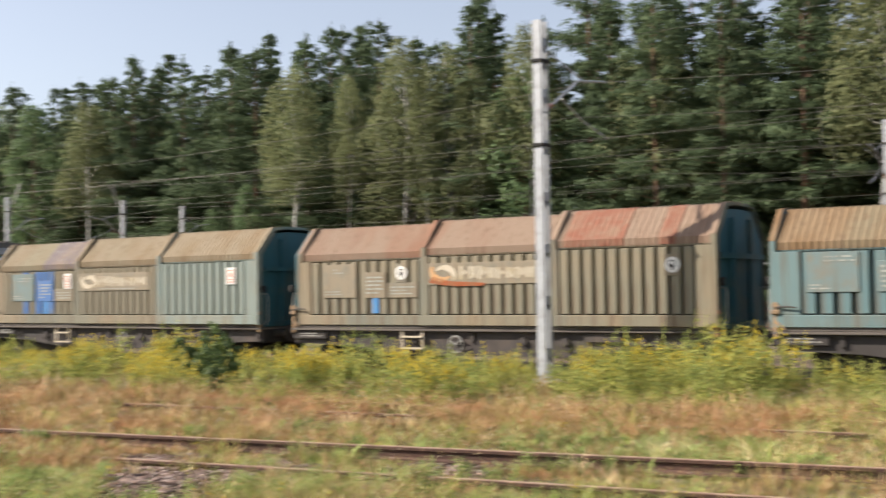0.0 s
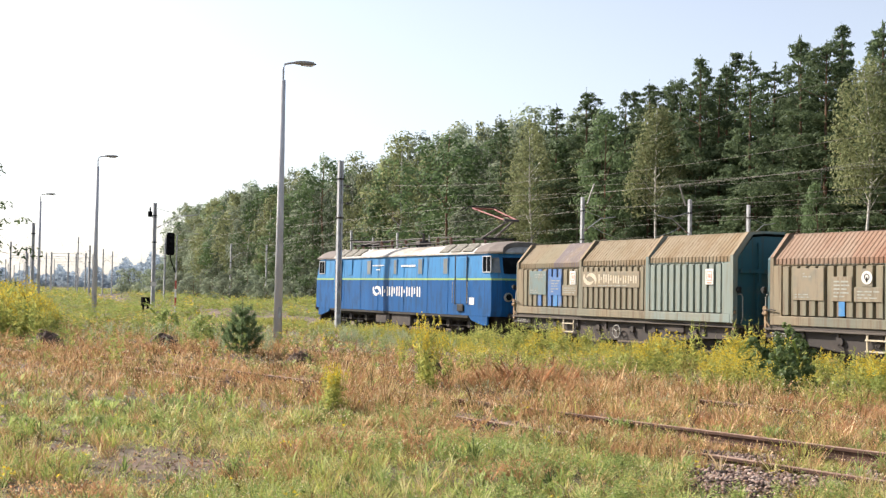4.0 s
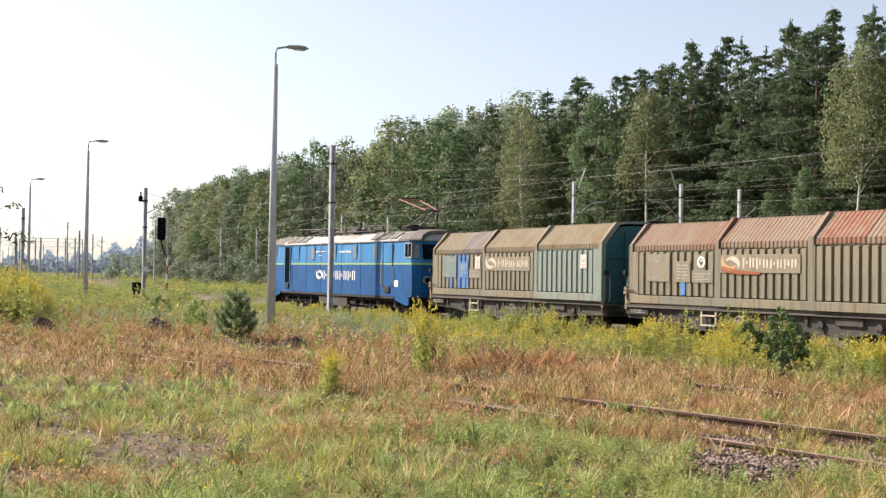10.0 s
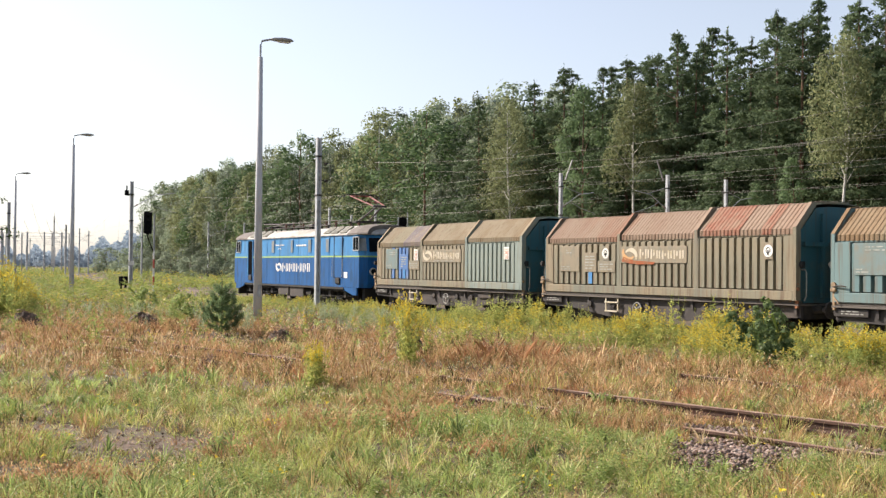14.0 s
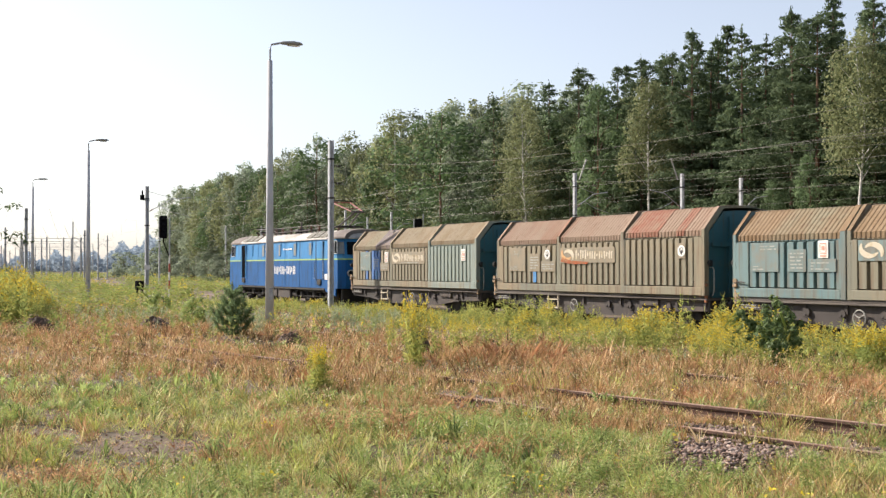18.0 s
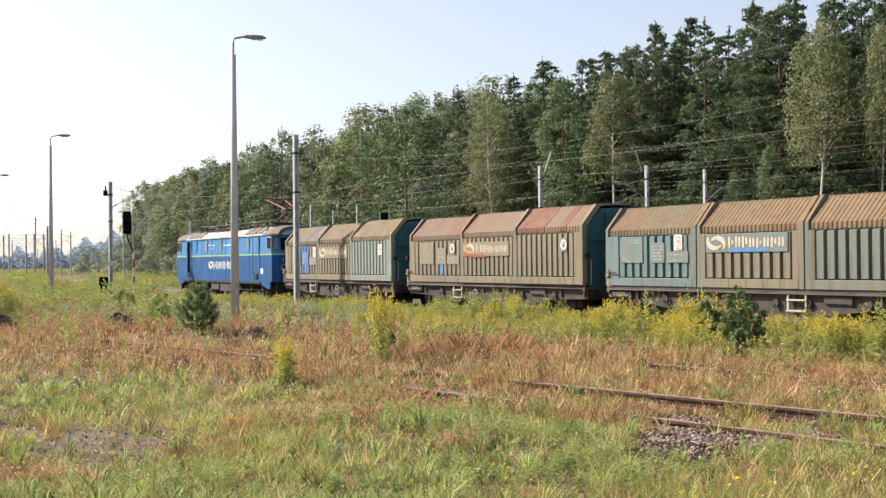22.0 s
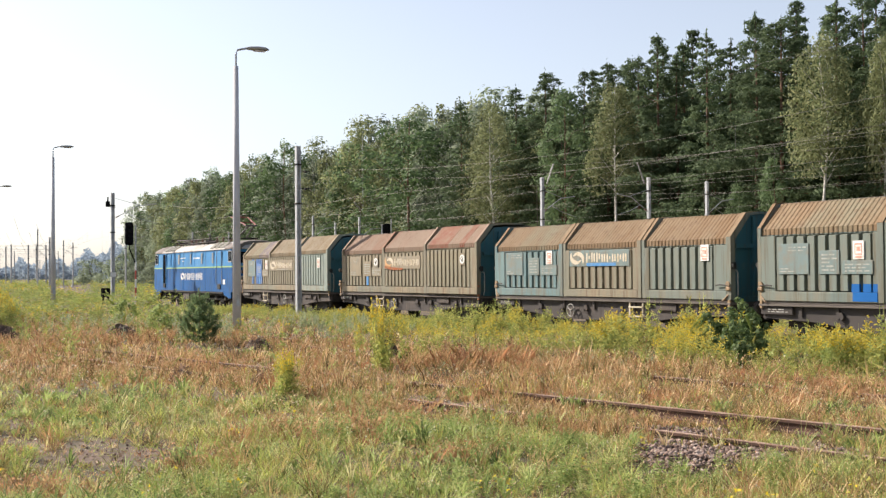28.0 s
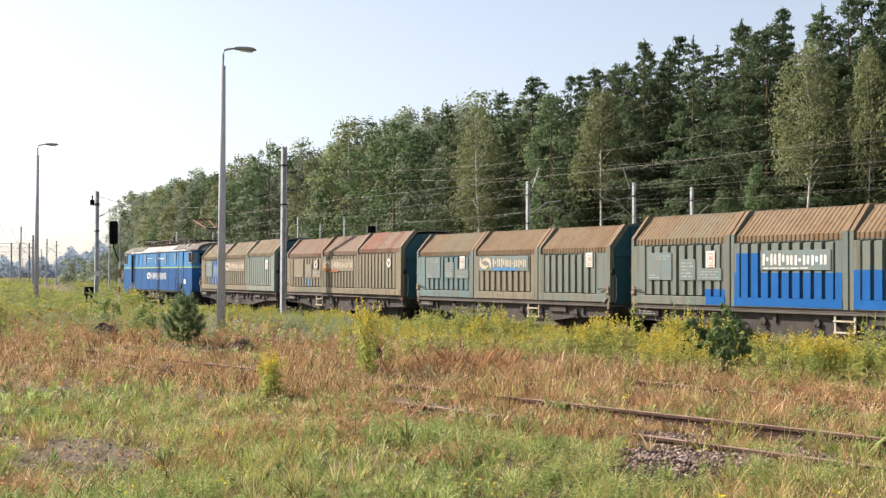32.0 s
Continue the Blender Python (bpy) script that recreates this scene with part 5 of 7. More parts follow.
near.children[1].matrix_basis @= Matrix.Translation((0, 0, 0.125)) @ Matrix.Rotation(-0.0035, 4, 'X')
track("siding_track_far", "overgrown rusty siding rails half hidden by weeds", 17.30, -0.115, -6, 120, 0.095, M["rail"], sl0=2, sl1=45)
main = thing("main_track", "railway track under the freight train", "railway track", kind="structure")
for s in (-0.75, 0.75):
    ys = [-40, 0, 42] + list(range(50, 421, 10))
    m = Mesh()
    n = len(RAIL_SHAPE)
    for y in ys:
        m.v += [(track_x(y) + s + a, y, RAIL_Z - 0.148 + b) for a, b in RAIL_SHAPE]
    m.f = [(k * n + i, k * n + (i + 1) % n, (k + 1) * n + (i + 1) % n, (k + 1) * n + i) for k in range(len(ys) - 1) for i in range(n)]
    part("rail", m, M["railtop"], main)
for y in np.arange(-4, 90, 0.65):
    ob = new("sleeper", SLEEPER)
    ob.parent = main
    ob.matrix_basis = pose(track_x(y), y, RAIL_Z - 0.15, 0, 0, -math.degrees(max(0, y - BEND_Y) / BEND_R))
track("yard_track", "far yard track shining in the weeds", 9.5, 0.105, 95, 420, 0.12, M["railtop"], sl0=95, sl1=96)

# posts and masts ------------------------------------------------------


def street_lamp(x, y, top, arm=0.62, r0=0.155, r1=0.085, turn=0):
    la = thing("street_lamp", "tall grey concrete lamp post with a single cobra-head lantern", "lamp post", "yard lamps", pose(x, y, 0, 0, 0, turn))
    part("pole", Mesh().tube([(0, 0, -0.1), (0, 0, top - 0.6)], r0, 16, r1), M["concrete"], la, smooth=True)
    part("arm", Mesh().tube([(0, 0, top - 0.62), (0, 0, top - 0.18), (0.06, 0, top - 0.03), (0.25, 0, top + 0.02), (arm * 0.6, 0, top + 0.05)], 0.038, 8), M["galv"], la)
    h = Mesh()
    rings = []
    for u, w, a, b in ((0.0, 0.05, 0.03, -0.03), (0.12, 0.10, 0.06, -0.05), (0.45, 0.15, 0.08, -0.06), (0.72, 0.13, 0.06, -0.05), (0.85, 0.05, 0.01, -0.03)):
        xx, zz = arm * 0.6 + u, top + 0.06 + u * 0.03
        rings.append([(xx, -w, zz), (xx, -w * 0.6, zz + a), (xx, w * 0.6, zz + a), (xx, w, zz), (xx, w * 0.6, zz + b), (xx, -w * 0.6, zz + b)])
    f = [(i * 6 + j, i * 6 + (j + 1) % 6, (i + 1) * 6 + (j + 1) % 6, (i + 1) * 6 + j) for i in range(4) for j in range(6)] + [(5, 4, 3, 2, 1, 0), tuple(range(24, 30))]
    h.poly([p for r in rings for p in r], f)
    lan = part("lantern", h, M["greyins"], la, smooth=True)
    part("lens", Mesh().box(arm * 0.6 + 0.3, arm * 0.6 + 0.72, -0.09, 0.09, top - 0.012, top + 0.008), M["white"], lan)
    part("hatch", Mesh().box(-0.06, 0.06, -r0 - 0.012, -r0 + 0.03, 0.9, 1.3, 0.01), M["steelgrey"], la)
    return la


for az, r, top in ((21.35, 41.7, 9.85), (12.78, 75.0, 9.75), (10.27, 106.0, 9.5)):
    street_lamp(r * math.sin(radians(az + 0.22)), r * math.cos(radians(az + 0.22)), top)


def mast(x, y, top, w=0.26, arm=0.0, group="catenary masts", contact=5.45, label="grey steel catenary mast beside the track"):
    """A steel channel mast; arm: how far its bracket reaches along +x (or -x)."""
    ma = thing("catenary_mast", label, "mast", group, pose(x, y, 0))
    d = w / 2
    part("footing", Mesh().box(-0.35, 0.35, -0.35, 0.35, -0.3, 0.12, 0.03), M["concrete"], ma)
    for s in (-1, 1):
        part("channel", Mesh().box(s * d - 0.035, s * d + 0.035, -0.10, -0.085, 0.12, top).box(s * d - 0.035, s * d + 0.035, 0.085, 0.10, 0.12, top).box(s * d - (0.035 if s < 0 else -0.02), s * d + (0.035 if s > 0 else -0.02), -0.085, 0.085, 0.12, top), M["steelgrey"], ma)
    part("web", Mesh().box(-d + 0.037, d - 0.037, -0.012, 0.012, 0.12, top - 0.02), M["steelgrey"], ma)
    la = Mesh()
    for k in np.arange(0.6, top - 0.1, 1.1):
        la.box(-d + 0.036, d - 0.036, -0.097, -0.088, k, k + 0.18)
        la.box(-d + 0.036, d - 0.036, 0.088, 0.097, k, k + 0.18)
    tagged(part("batten", la, M["steelgrey"], ma), kind="stuff")
    for z in (top - 0.9, top - 2.7):
        part("clamp", Mesh().box(-d - 0.07, d + 0.07, -0.14, 0.14, z, z + 0.07, 0.01), M["black"], ma)
    if arm:
        s = 1 if arm > 0 else -1
        br = part("bracket", Mesh().tube([(s * d, 0, contact + 0.35), (arm * 0.55, 0, contact + 1.25), (arm, 0, contact + 1.42)], 0.03, 8).tube([(s * d, 0, contact + 1.75), (arm * 0.62, 0, contact + 1.30)], 0.016, 6), M["galv"], ma)
        part("steady_arm", Mesh().tube([(arm * 0.30, 0, contact + 0.75), (arm * 0.6, 0, contact + 0.38), (arm * 1.02, 0, contact + 0.08)], 0.018, 6), M["galv"], br)
        ins = Mesh()
        for k in range(4):
            ins.disc((s * (d + 0.16 + 0.05 * k), 0, contact + 0.35 + (0.16 + 0.05 * k) * 0.6), (1, 0, 0), 0.055, 0.025, 10)
        part("insulator", ins, M["insulator"], br)
    return ma


def polar(az, r):
    """A place by its bearing from the eye, in degrees right of the main track's line, and its distance."""
    return r * math.sin(radians(az + 0.22)), r * math.cos(radians(az + 0.22))


near_masts = [(22.35, 12.1, 7.75, 0.23), (22.65, 50.0, 7.9, 0.15)]
for x, y, t, w in near_masts:
    ma = mast(x, y, t, w, 3.1 if y < 30 else 0)
    if y > 30:
        for z in (6.75, 5.95):
            part("wire_hook", Mesh().tube([(0.05, 0.1, z), (0.32, 0.1, z), (0.36, 0.1, z - 0.06), (0.62, 0.1, z + 0.02)], 0.028, 6).disc((0.42, 0.1, z - 0.02), (1, 0, 0), 0.06, 0.09, 10), M["black"], ma)
x, y = polar(15.40, 82.5)
m2 = mast(x, y, 7.55, 0.16, 3.0)
part("sensor_box", Mesh().box(-0.45, -0.2, -0.12, 0.12, 6.6, 6.95, 0.02).tube([(-0.32, 0, 6.95), (-0.32, 0, 7.25)], 0.05, 8).tube([(-0.45, 0, 6.62), (0.2, 0, 6.58)], 0.03, 6), M["signalblack"], m2)
part("signal_cabinet", Mesh().box(-0.75, -0.25, -0.3, 0.2, 0.55, 1.15, 0.03).box(-0.70, -0.62, -0.2, 0.1, -0.05, 0.55).box(-0.38, -0.30, -0.2, 0.1, -0.05, 0.55), M["signalblack"], m2)
part("number_plate", Mesh().box(-0.2, 0.2, -0.125, -0.11, 1.9, 2.2, 0.005), M["white"], m2)
# masts of the tracks behind
for az, el, top, arm in ((35.82, 4.55, 8.0, 2.6), (40.88, 4.46, 8.0, -2.6), (43.57, 4.21, 8.0, 2.4), (76.7, 7.45, 8.0, -2.5), (26.87, 2.72, 8.0, 2.5), (25.7, 2.45, 8.0, 2.5), (24.65, 2.78, 8.0, 2.5),
                         (18.92, 2.01, 8.0, 2.4), (20.6, 2.0, 8.0, 2.4), (15.87, 2.24, 8.0, 2.4), (13.06, 1.62, 8.0, 2.4), (13.47, 1.52, 8.0, -2.4), (11.94, 2.15, 9.5, 0)):
    r = (top - 2.0) / math.tan(radians(el))
    x, y = polar(az, r)
    mast(x, y, top, 0.11, arm, "far catenary masts", label="slim grey catenary mast of the tracks behind")
# horn tips on the two masts behind the train
for az, el, dx in ((35.82, 4.55, 0.9), (40.88, 4.46, -0.9)):
    r = 6.0 / math.tan(radians(el))
    x, y = polar(az, r)
    part("top_bracket", Mesh().tube([(x + dx * 0.4, y, 7.6), (x + dx, y, 8.9)], 0.05, 6), M["greyins"], None)
for ob in [o for o in scene.objects if o.name.startswith("top_bracket")]:
    tagged(ob, "slanted galvanised wire bracket at a mast top", "bracket")
# the yard to the north
rnd = random.Random(4)
for k in range(22):
    az = 8.6 + rnd.random() * 4.6
    r = 190 + rnd.random() * 260
    x, y = polar(az, r)
    mast(x, y, 7.5 + rnd.random() * 1.5, 0.18, rnd.choice((0, 2.4, -2.4)), "yard masts", label="distant grey yard catenary mast")
for r, az0, az1, h in ((235, 9.0, 12.6, 7.6), (300, 9.0, 12.8, 7.9), (380, 9.4, 12.4, 8.3)):
    p0, p1 = polar(az0, r), polar(az1, r)
    ga = thing("yard_gantry", "distant lattice gantry across the yard tracks", "gantry", "yard gantries")
    part("beam", Mesh().tube([(*p0, h), (*p1, h)], 0.04, 5).tube([(*p0, h - 0.6), (*p1, h - 0.6)], 0.04, 5), M["steelgrey"], ga)
    for p in (p0, p1, ((p0[0] + p1[0]) / 2, (p0[1] + p1[1]) / 2)):
        part("leg", Mesh().tube([(*p, 0), (*p, h)], 0.10, 6), M["steelgrey"], ga)
x, y = polar(10.0, 98)
mast(x, y, 6.7, 0.16, 0, "yard masts")
# colour-light signal
sx, sy = polar(16.45, 78)
sg = thing("railway_signal", "black colour-light signal on a red and white banded post", "signal", at=pose(sx, sy, 0))
for k in range(5):
    part("post_band", Mesh().tube([(0, 0, 0.1 + 0.55 * k), (0, 0, 0.65 + 0.55 * k)], 0.06, 12), M["signred2"] if k % 2 else M["white"], sg)
part("post", Mesh().tube([(0, 0, 2.85), (0, 0, 5.2)], 0.05, 10), M["steelgrey"], sg)
part("strut", Mesh().tube([(0, 0, 2.7), (-0.42, -0.05, 3.7), (-0.42, -0.05, 4.0)], 0.04, 8), M["signalblack"], sg)
hd = part("signal_head", Mesh().box(-0.72, -0.18, -0.22, -0.02, 3.9, 5.35, 0.09), M["signalblack"], sg)
for k in range(4):
    part("lamp_hood", Mesh().tube([(-0.45, -0.22, 4.1 + 0.34 * k), (-0.45, -0.42, 4.13 + 0.34 * k)], 0.11, 12), M["signalblack"], hd)
# repeater signal seen above the train
sx, sy = polar(28.2, 118)
s2 = thing("railway_signal", "black colour-light signal on a grey post behind the train", "signal", at=pose(sx, sy, 0))
part("post", Mesh().tube([(-0.55, 0, 0), (-0.55, 0, 6.9)], 0.07, 8).tube([(0.5, 0, 0), (0.5, 0, 7.4)], 0.06, 8), M["galv"], s2)
part("signal_head", Mesh().box(-0.45, 0.35, -0.2, 0.1, 5.2, 6.9, 0.1), M["signalblack"], s2)
part("bar", Mesh().box(-0.6, 0.55, -0.05, 0.05, 4.9, 5.05), M["steelgrey"], s2)

# wires ----------------------------------------------------------------


def wire(name, pts, sag, r=0.0052, label="thin overhead line wire above the tracks"):
    m = Mesh()
    line = []
    for (a, b) in zip(pts[:-1], pts[1:]):
        a, b = Vector(a), Vector(b)
        for i in range(9):
            u = i / 9
            p = a.lerp(b, u)
            p.z -= sag * 4 * u * (1 - u)
            line.append(p)
    line.append(Vector(pts[-1]))
    m.tube(line, r, 4)
    tagged(part(name, m, M["wire"]), label, "wire", "overhead wires")


for x, off in ((25.45, 0), (30.2, 3), (38.5, 5), (47.0, 8)):
    ys = [-30 + off, 12.6 + off, 50 + off, 82 + off, 118 + off, 160 + off, 205 + off, 260 + off]
    wire("contact_wire", [(x + track_x(y) - TRACK_X, y, 5.56 if x < 26 else 5.5) for y in ys], 0.03)
    wire("catenary_wire", [(x + track_x(y) - TRACK_X, y, 6.9) for y in ys], 0.75)
    if x < 40:
        dr = Mesh()
        for a, b in zip(ys[:-1], ys[1:]):
            for i in range(1, 6):
                u = i / 6
                y = a + (b - a) * u
                xx = x + (track_x(a) * (1 - u) + track_x(b) * u) - TRACK_X
                dr.tube([(xx, y, 5.55), (xx, y, 6.9 - 3 * u * (1 - u))], 0.005, 3)
        tagged(part("dropper_wire", dr, M["wire"]), "thin dropper wires of the catenary", "wire", "overhead wires", "stuff")
wire("feeder_wire", [(44.9, -20, 8.6), (44.6, 10.6, 8.6), (44.6, 61, 8.75), (52, 113, 8.2), (55, 162, 8.1)], 0.6, 0.006, "thin feeder line along the mast tops")
wire("feeder_wire", [(50.0, -20, 8.9), (49.8, 58, 8.8), (57.4, 113, 8.1), (60, 161, 8.0)], 0.7, 0.006, "thin feeder line along the mast tops")
wire("feeder_wire", [(56.2, -20, 7.9), (56.2, 59, 7.9), (60.8, 126, 7.9)], 0.7, 0.006, "thin feeder line along the mast tops")
wire("feeder_wire", [(22.35, -40, 9.4), (36.0, 34, 10.4), (60.0, 150, 7.9)], 0.8, 0.006, "line slanting across the tracks")
for k in range(12):
    a0, a1 = 8.4 + 0.32 * k, 9.6 + 0.27 * k
    p, q, e = polar(a0, 130 + 6 * (k % 4)), polar((a0 + a1) / 2, 230), polar(a1, 400)
    z = (5.6, 7.0, 8.2)[k % 3]
    wire("yard_wire", [(*p, z), (*q, z), (*e, z)], 0.5, 0.016, "thin overhead wire of the distant yard")
wire("guy_wire", [(44.1, 61.2, 7.6), (47.6, 66, 3.2)], 0.0, 0.02, "slanted steel stay of a catenary mast")
wire("guy_wire", [(56.2, 59.0, 7.4), (59.5, 62, 3.4)], 0.0, 0.02, "slanted steel stay of a catenary mast")


# plants ---------------------------------------------------------------
RNG = np.random.default_rng(7)


def soup(name, verts, faces, mat):
    """A mesh from arrays of points and of triangles or quads."""
    me = bpy.data.meshes.new(name)
    nf, k = faces.shape
    me.vertices.add(len(verts))
    me.vertices.foreach_set("co", np.ascontiguousarray(verts, dtype=np.float32).ravel())
    me.loops.add(nf * k)
    me.loops.foreach_set("vertex_index", np.ascontiguousarray(faces, dtype=np.int32).ravel())
    me.polygons.add(nf)
    me.polygons.foreach_set("loop_start", np.arange(0, nf * k, k, dtype=np.int32))
    me.polygons.foreach_set("loop_total", np.full(nf, k, dtype=np.int32))
    me.materials.append(mat)
    me.update(calc_edges=True)
    me.validate()
    return me


def leaf_faces(c, size, flat=0.0, aspect=0.6, rng=RNG, aim=None):
    """Pointed leaves at centres c; flat pulls them level, aim gives the long axis."""
    n = len(c)
    d = rng.normal(size=(n, 3))
    if aim is not None:
        d = aim + 0.45 * d
    d[:, 2] *= 1 - flat
    d /= np.linalg.norm(d, axis=1, keepdims=True) + 1e-9
    e = np.cross(d, rng.normal(size=(n, 3)))
    e /= np.linalg.norm(e, axis=1, keepdims=True) + 1e-9
    s = (np.asarray(size) * rng.uniform(0.65, 1.25, n))[:, None]
    v = np.stack([c - d * s * 0.5 - e * s * aspect * 0.5, c - d * s * 0.5 + e * s * aspect * 0.5, c + d * s * 0.5], 1).reshape(-1, 3)
    return v, np.arange(3 * n).reshape(n, 3)


def gz(x, y):
    return 0.05 * np.sin(x * 0.31 + 1.3) * np.cos(y * 0.23) + 0.035 * np.sin(x * 0.9 + y * 0.7)


def patchy(x, y, s=0.35, k=0.0):
    """A smooth wandering field about -1 to 1, for patches of growth."""
    return (np.sin(x * s + 1.7 * np.sin(y * s * 0.7 + k)) + np.sin(y * s * 1.3 + 2.1 * np.sin(x * s * 0.6 + k + 1)) + np.sin((x + y) * s * 2.3 + k)) / 3


def wedge(n, r0, r1, rng=RNG, a0=4.0, a1=82.0):
    """Points of the field ahead, closer together where it is nearer."""
    r = r0 * (r1 / r0) ** rng.random(n)
    a = np.radians(rng.uniform(a0, a1, n))
    return r * np.sin(a), r * np.cos(a), r


STONY = [(9.2, 14.3, 0.5), (9.5, 14.0, 0.45), (9.0, 14.9, 0.45), (10.1, 11.0, 0.55), (10.5, 10.6, 0.45), (9.8, 10.3, 0.6), (9.4, 9.8, 0.6), (8.95, 9.3, 0.6), (8.6, 8.9, 0.55), (8.35, 8.5, 0.45), (9.05, 8.8, 0.45), (9.55, 8.9, 0.4), (10.05, 9.0, 0.35), (10.5, 8.6, 0.4), (10.75, 9.2, 0.3), (11.4, 7.2, 0.8), (12.6, 5.6, 0.6)]
HEAPED = [(8.6, 8.9, 0.6, 0.07)]
BARE = STONY + [(3.0, 17.4, 0.55), (3.6, 16.4, 0.5), (3.2, 15.0, 0.55), (3.9, 14.1, 0.6), (3.35, 13.2, 0.55), (3.75, 12.5, 0.65), (4.3, 13.0, 0.7), (2.3, 12.1, 0.6), (4.7, 13.2, 0.4), (7.8, 8.7, 0.3)]


def heap(x, y):
    """How high the loose ballast is heaped."""
    return sum(h * max(0.0, 1 - ((x - a) ** 2 + (y - b) ** 2) / r ** 2) for a, b, r, h in HEAPED)


def bare(x, y):
    m = np.zeros(len(x), bool)
    for a, b, r in BARE:
        m |= ((x - a) ** 2 + (y - b) ** 2) < (r * (0.75 + 0.3 * np.sin(5 * np.arctan2(y - b, x - a)))) ** 2
    return m


def dryness(x, y):
    """How dry the grass is: a wide band along and beyond the sidings."""
    u = x + 0.157 * (y - 14)
    band = 1 / (1 + np.exp(-(u - 8.6 + 0.27 * np.clip(y - 14, 0, 20)) / 0.8)) / (1 + np.exp((u - 18.6) / 1.2))
    band = band * np.interp(y, [5, 10, 16], [0.45, 0.6, 1.0])
    return band + 0.4 * patchy(x, y, 0.5, 2.0) + 0.25 * patchy(x, y, 1.7, 3.0) - 0.2


def stuff(name, me, label, category):
    return tagged(new(name, me), label, category, kind="stuff")


def near_rail(x, y):
    """Places just before a siding's rails, where the grass is trodden low and the rails show."""
    a = 12.86 - 0.157 * y - x
    b = 11.34 - 0.157 * y - x
    c = 16.55 - 0.115 * y - x
    low = ((a > -0.1) & (a < 1.45) & (y < 16.5)) | ((a > 0) & (a < 0.25) & (y > 25) & (y < 30)) | ((b > -0.1) & (b < 0.6) & ((y < 9.4) | ((y > 13.8) & (y < 14.8)))) | ((c > -0.1) & (c < 0.8) & (y > 10.0) & (y < 16.2))
    return low & (patchy(x * 2.2, y * 2.2, 1.0, 9.0) > -0.25)


def over_rail(x, y):
    return (np.abs(12.86 - 0.157 * y - x) < 0.35) | (np.abs(11.34 - 0.157 * y - x) < 0.35) | (np.abs(16.55 - 0.115 * y - x) < 0.4) | (np.abs(18.05 - 0.115 * y - x) < 0.4)


def clump(x, y, h, w, per, lean, spread, rng=RNG, fat=0.5):
    """Tufts of kite-shaped blades, all of one tuft from one root. Points and quads."""
    k = len(x)
    way = rng.uniform(0, 2 * math.pi, (k, per))
    hh = h[:, None] * rng.uniform(0.45, 1.15, (k, per))
    ln = lean * hh * rng.uniform(0.15, 1.4, (k, per)) + spread[:, None] * rng.uniform(0, 1, (k, per))
    root = np.stack([x, y, gz(x, y) - 0.03], 1)
    out = np.stack([np.cos(way), np.sin(way), 0 * way], -1)
    up = np.stack([0 * way, 0 * way, np.ones_like(way)], -1)
    tip = root[:, None] + out * ln[..., None] + up * hh[..., None]
    mid = root[:, None] + out * (ln * 0.42)[..., None] + up * (hh * fat * 1.15)[..., None]
    a = way + math.pi / 2 + rng.normal(0, 0.7, way.shape)
    sw = np.stack([np.cos(a), np.sin(a), 0 * a], -1) * (w[:, None] * rng.uniform(0.6, 1.4, way.shape) / 2)[..., None]
    v = np.concatenate([root[:, None], np.stack([mid - sw, tip, mid + sw], 2).reshape(k, per * 3, 3)], 1)
    base = (np.arange(k) * (1 + 3 * per))[:, None]
    b = base + 1 + 3 * np.arange(per)[None]
    f = np.stack([np.broadcast_to(base, b.shape), b, b + 1, b + 2], -1).reshape(-1, 4)
    return v.reshape(-1, 3), f


def tufts(name, n, per, r0, r1, h0, h1, mat, keep_at, label, lean, wide=1.0):
    """Grass in tufts over the field ahead."""
    x, y, r = wedge(n, r0, r1)
    keep = keep_at(x, y) & (x < 23.4) & ~(bare(x, y) & (RNG.random(n) < np.where(x < 6, 0.6, 0.76)))
    x, y, r = x[keep], y[keep], r[keep]
    tall = np.clip(0.9 + 0.6 * patchy(x, y, 0.8, 4.0) + 0.5 * patchy(x, y, 2.7, 1.0), 0.5, 1.8) * RNG.uniform(0.5, 1.4, len(x))
    low = near_rail(x, y)
    tall[low] *= 0.75
    # the grass stands lower before the bare places
    tall[bare(x * 1.03, y * 1.03) | bare(x * 1.06, y * 1.06)] *= 0.5
    tall[over_rail(x, y) & ~low] *= 1.35
    v, f = clump(x, y, RNG.uniform(h0, h1, len(x)) * tall, np.maximum(0.00052 * r, 0.0048) * wide, per, lean, 0.02 + 0.0018 * r)
    stuff(name, soup(name, v, f, M[mat]), label, "grass")


def flecks(name, n, r0, r1, h0, h1, size, mat, keep_at, label, category, aspect=0.5):
    """Small leaves at all angles among the grass."""
    x, y, r = wedge(n, r0, r1)
    keep = keep_at(x, y) & (x < 23.4) & ~bare(x, y)
    x, y, r = x[keep], y[keep], r[keep]
    h = RNG.uniform(h0, h1, len(x)) * np.clip(1 + 0.7 * patchy(x, y, 1.3, 2.0), 0.3, 1.8)
    h[near_rail(x, y) | bare(x * 1.04, y * 1.04)] *= 0.4
    v, f = leaf_faces(np.stack([x, y, gz(x, y) + h], 1), np.maximum(size, 0.0016 * r), aspect=aspect)
    stuff(name, soup(name, v, f, M[mat]), label, category)


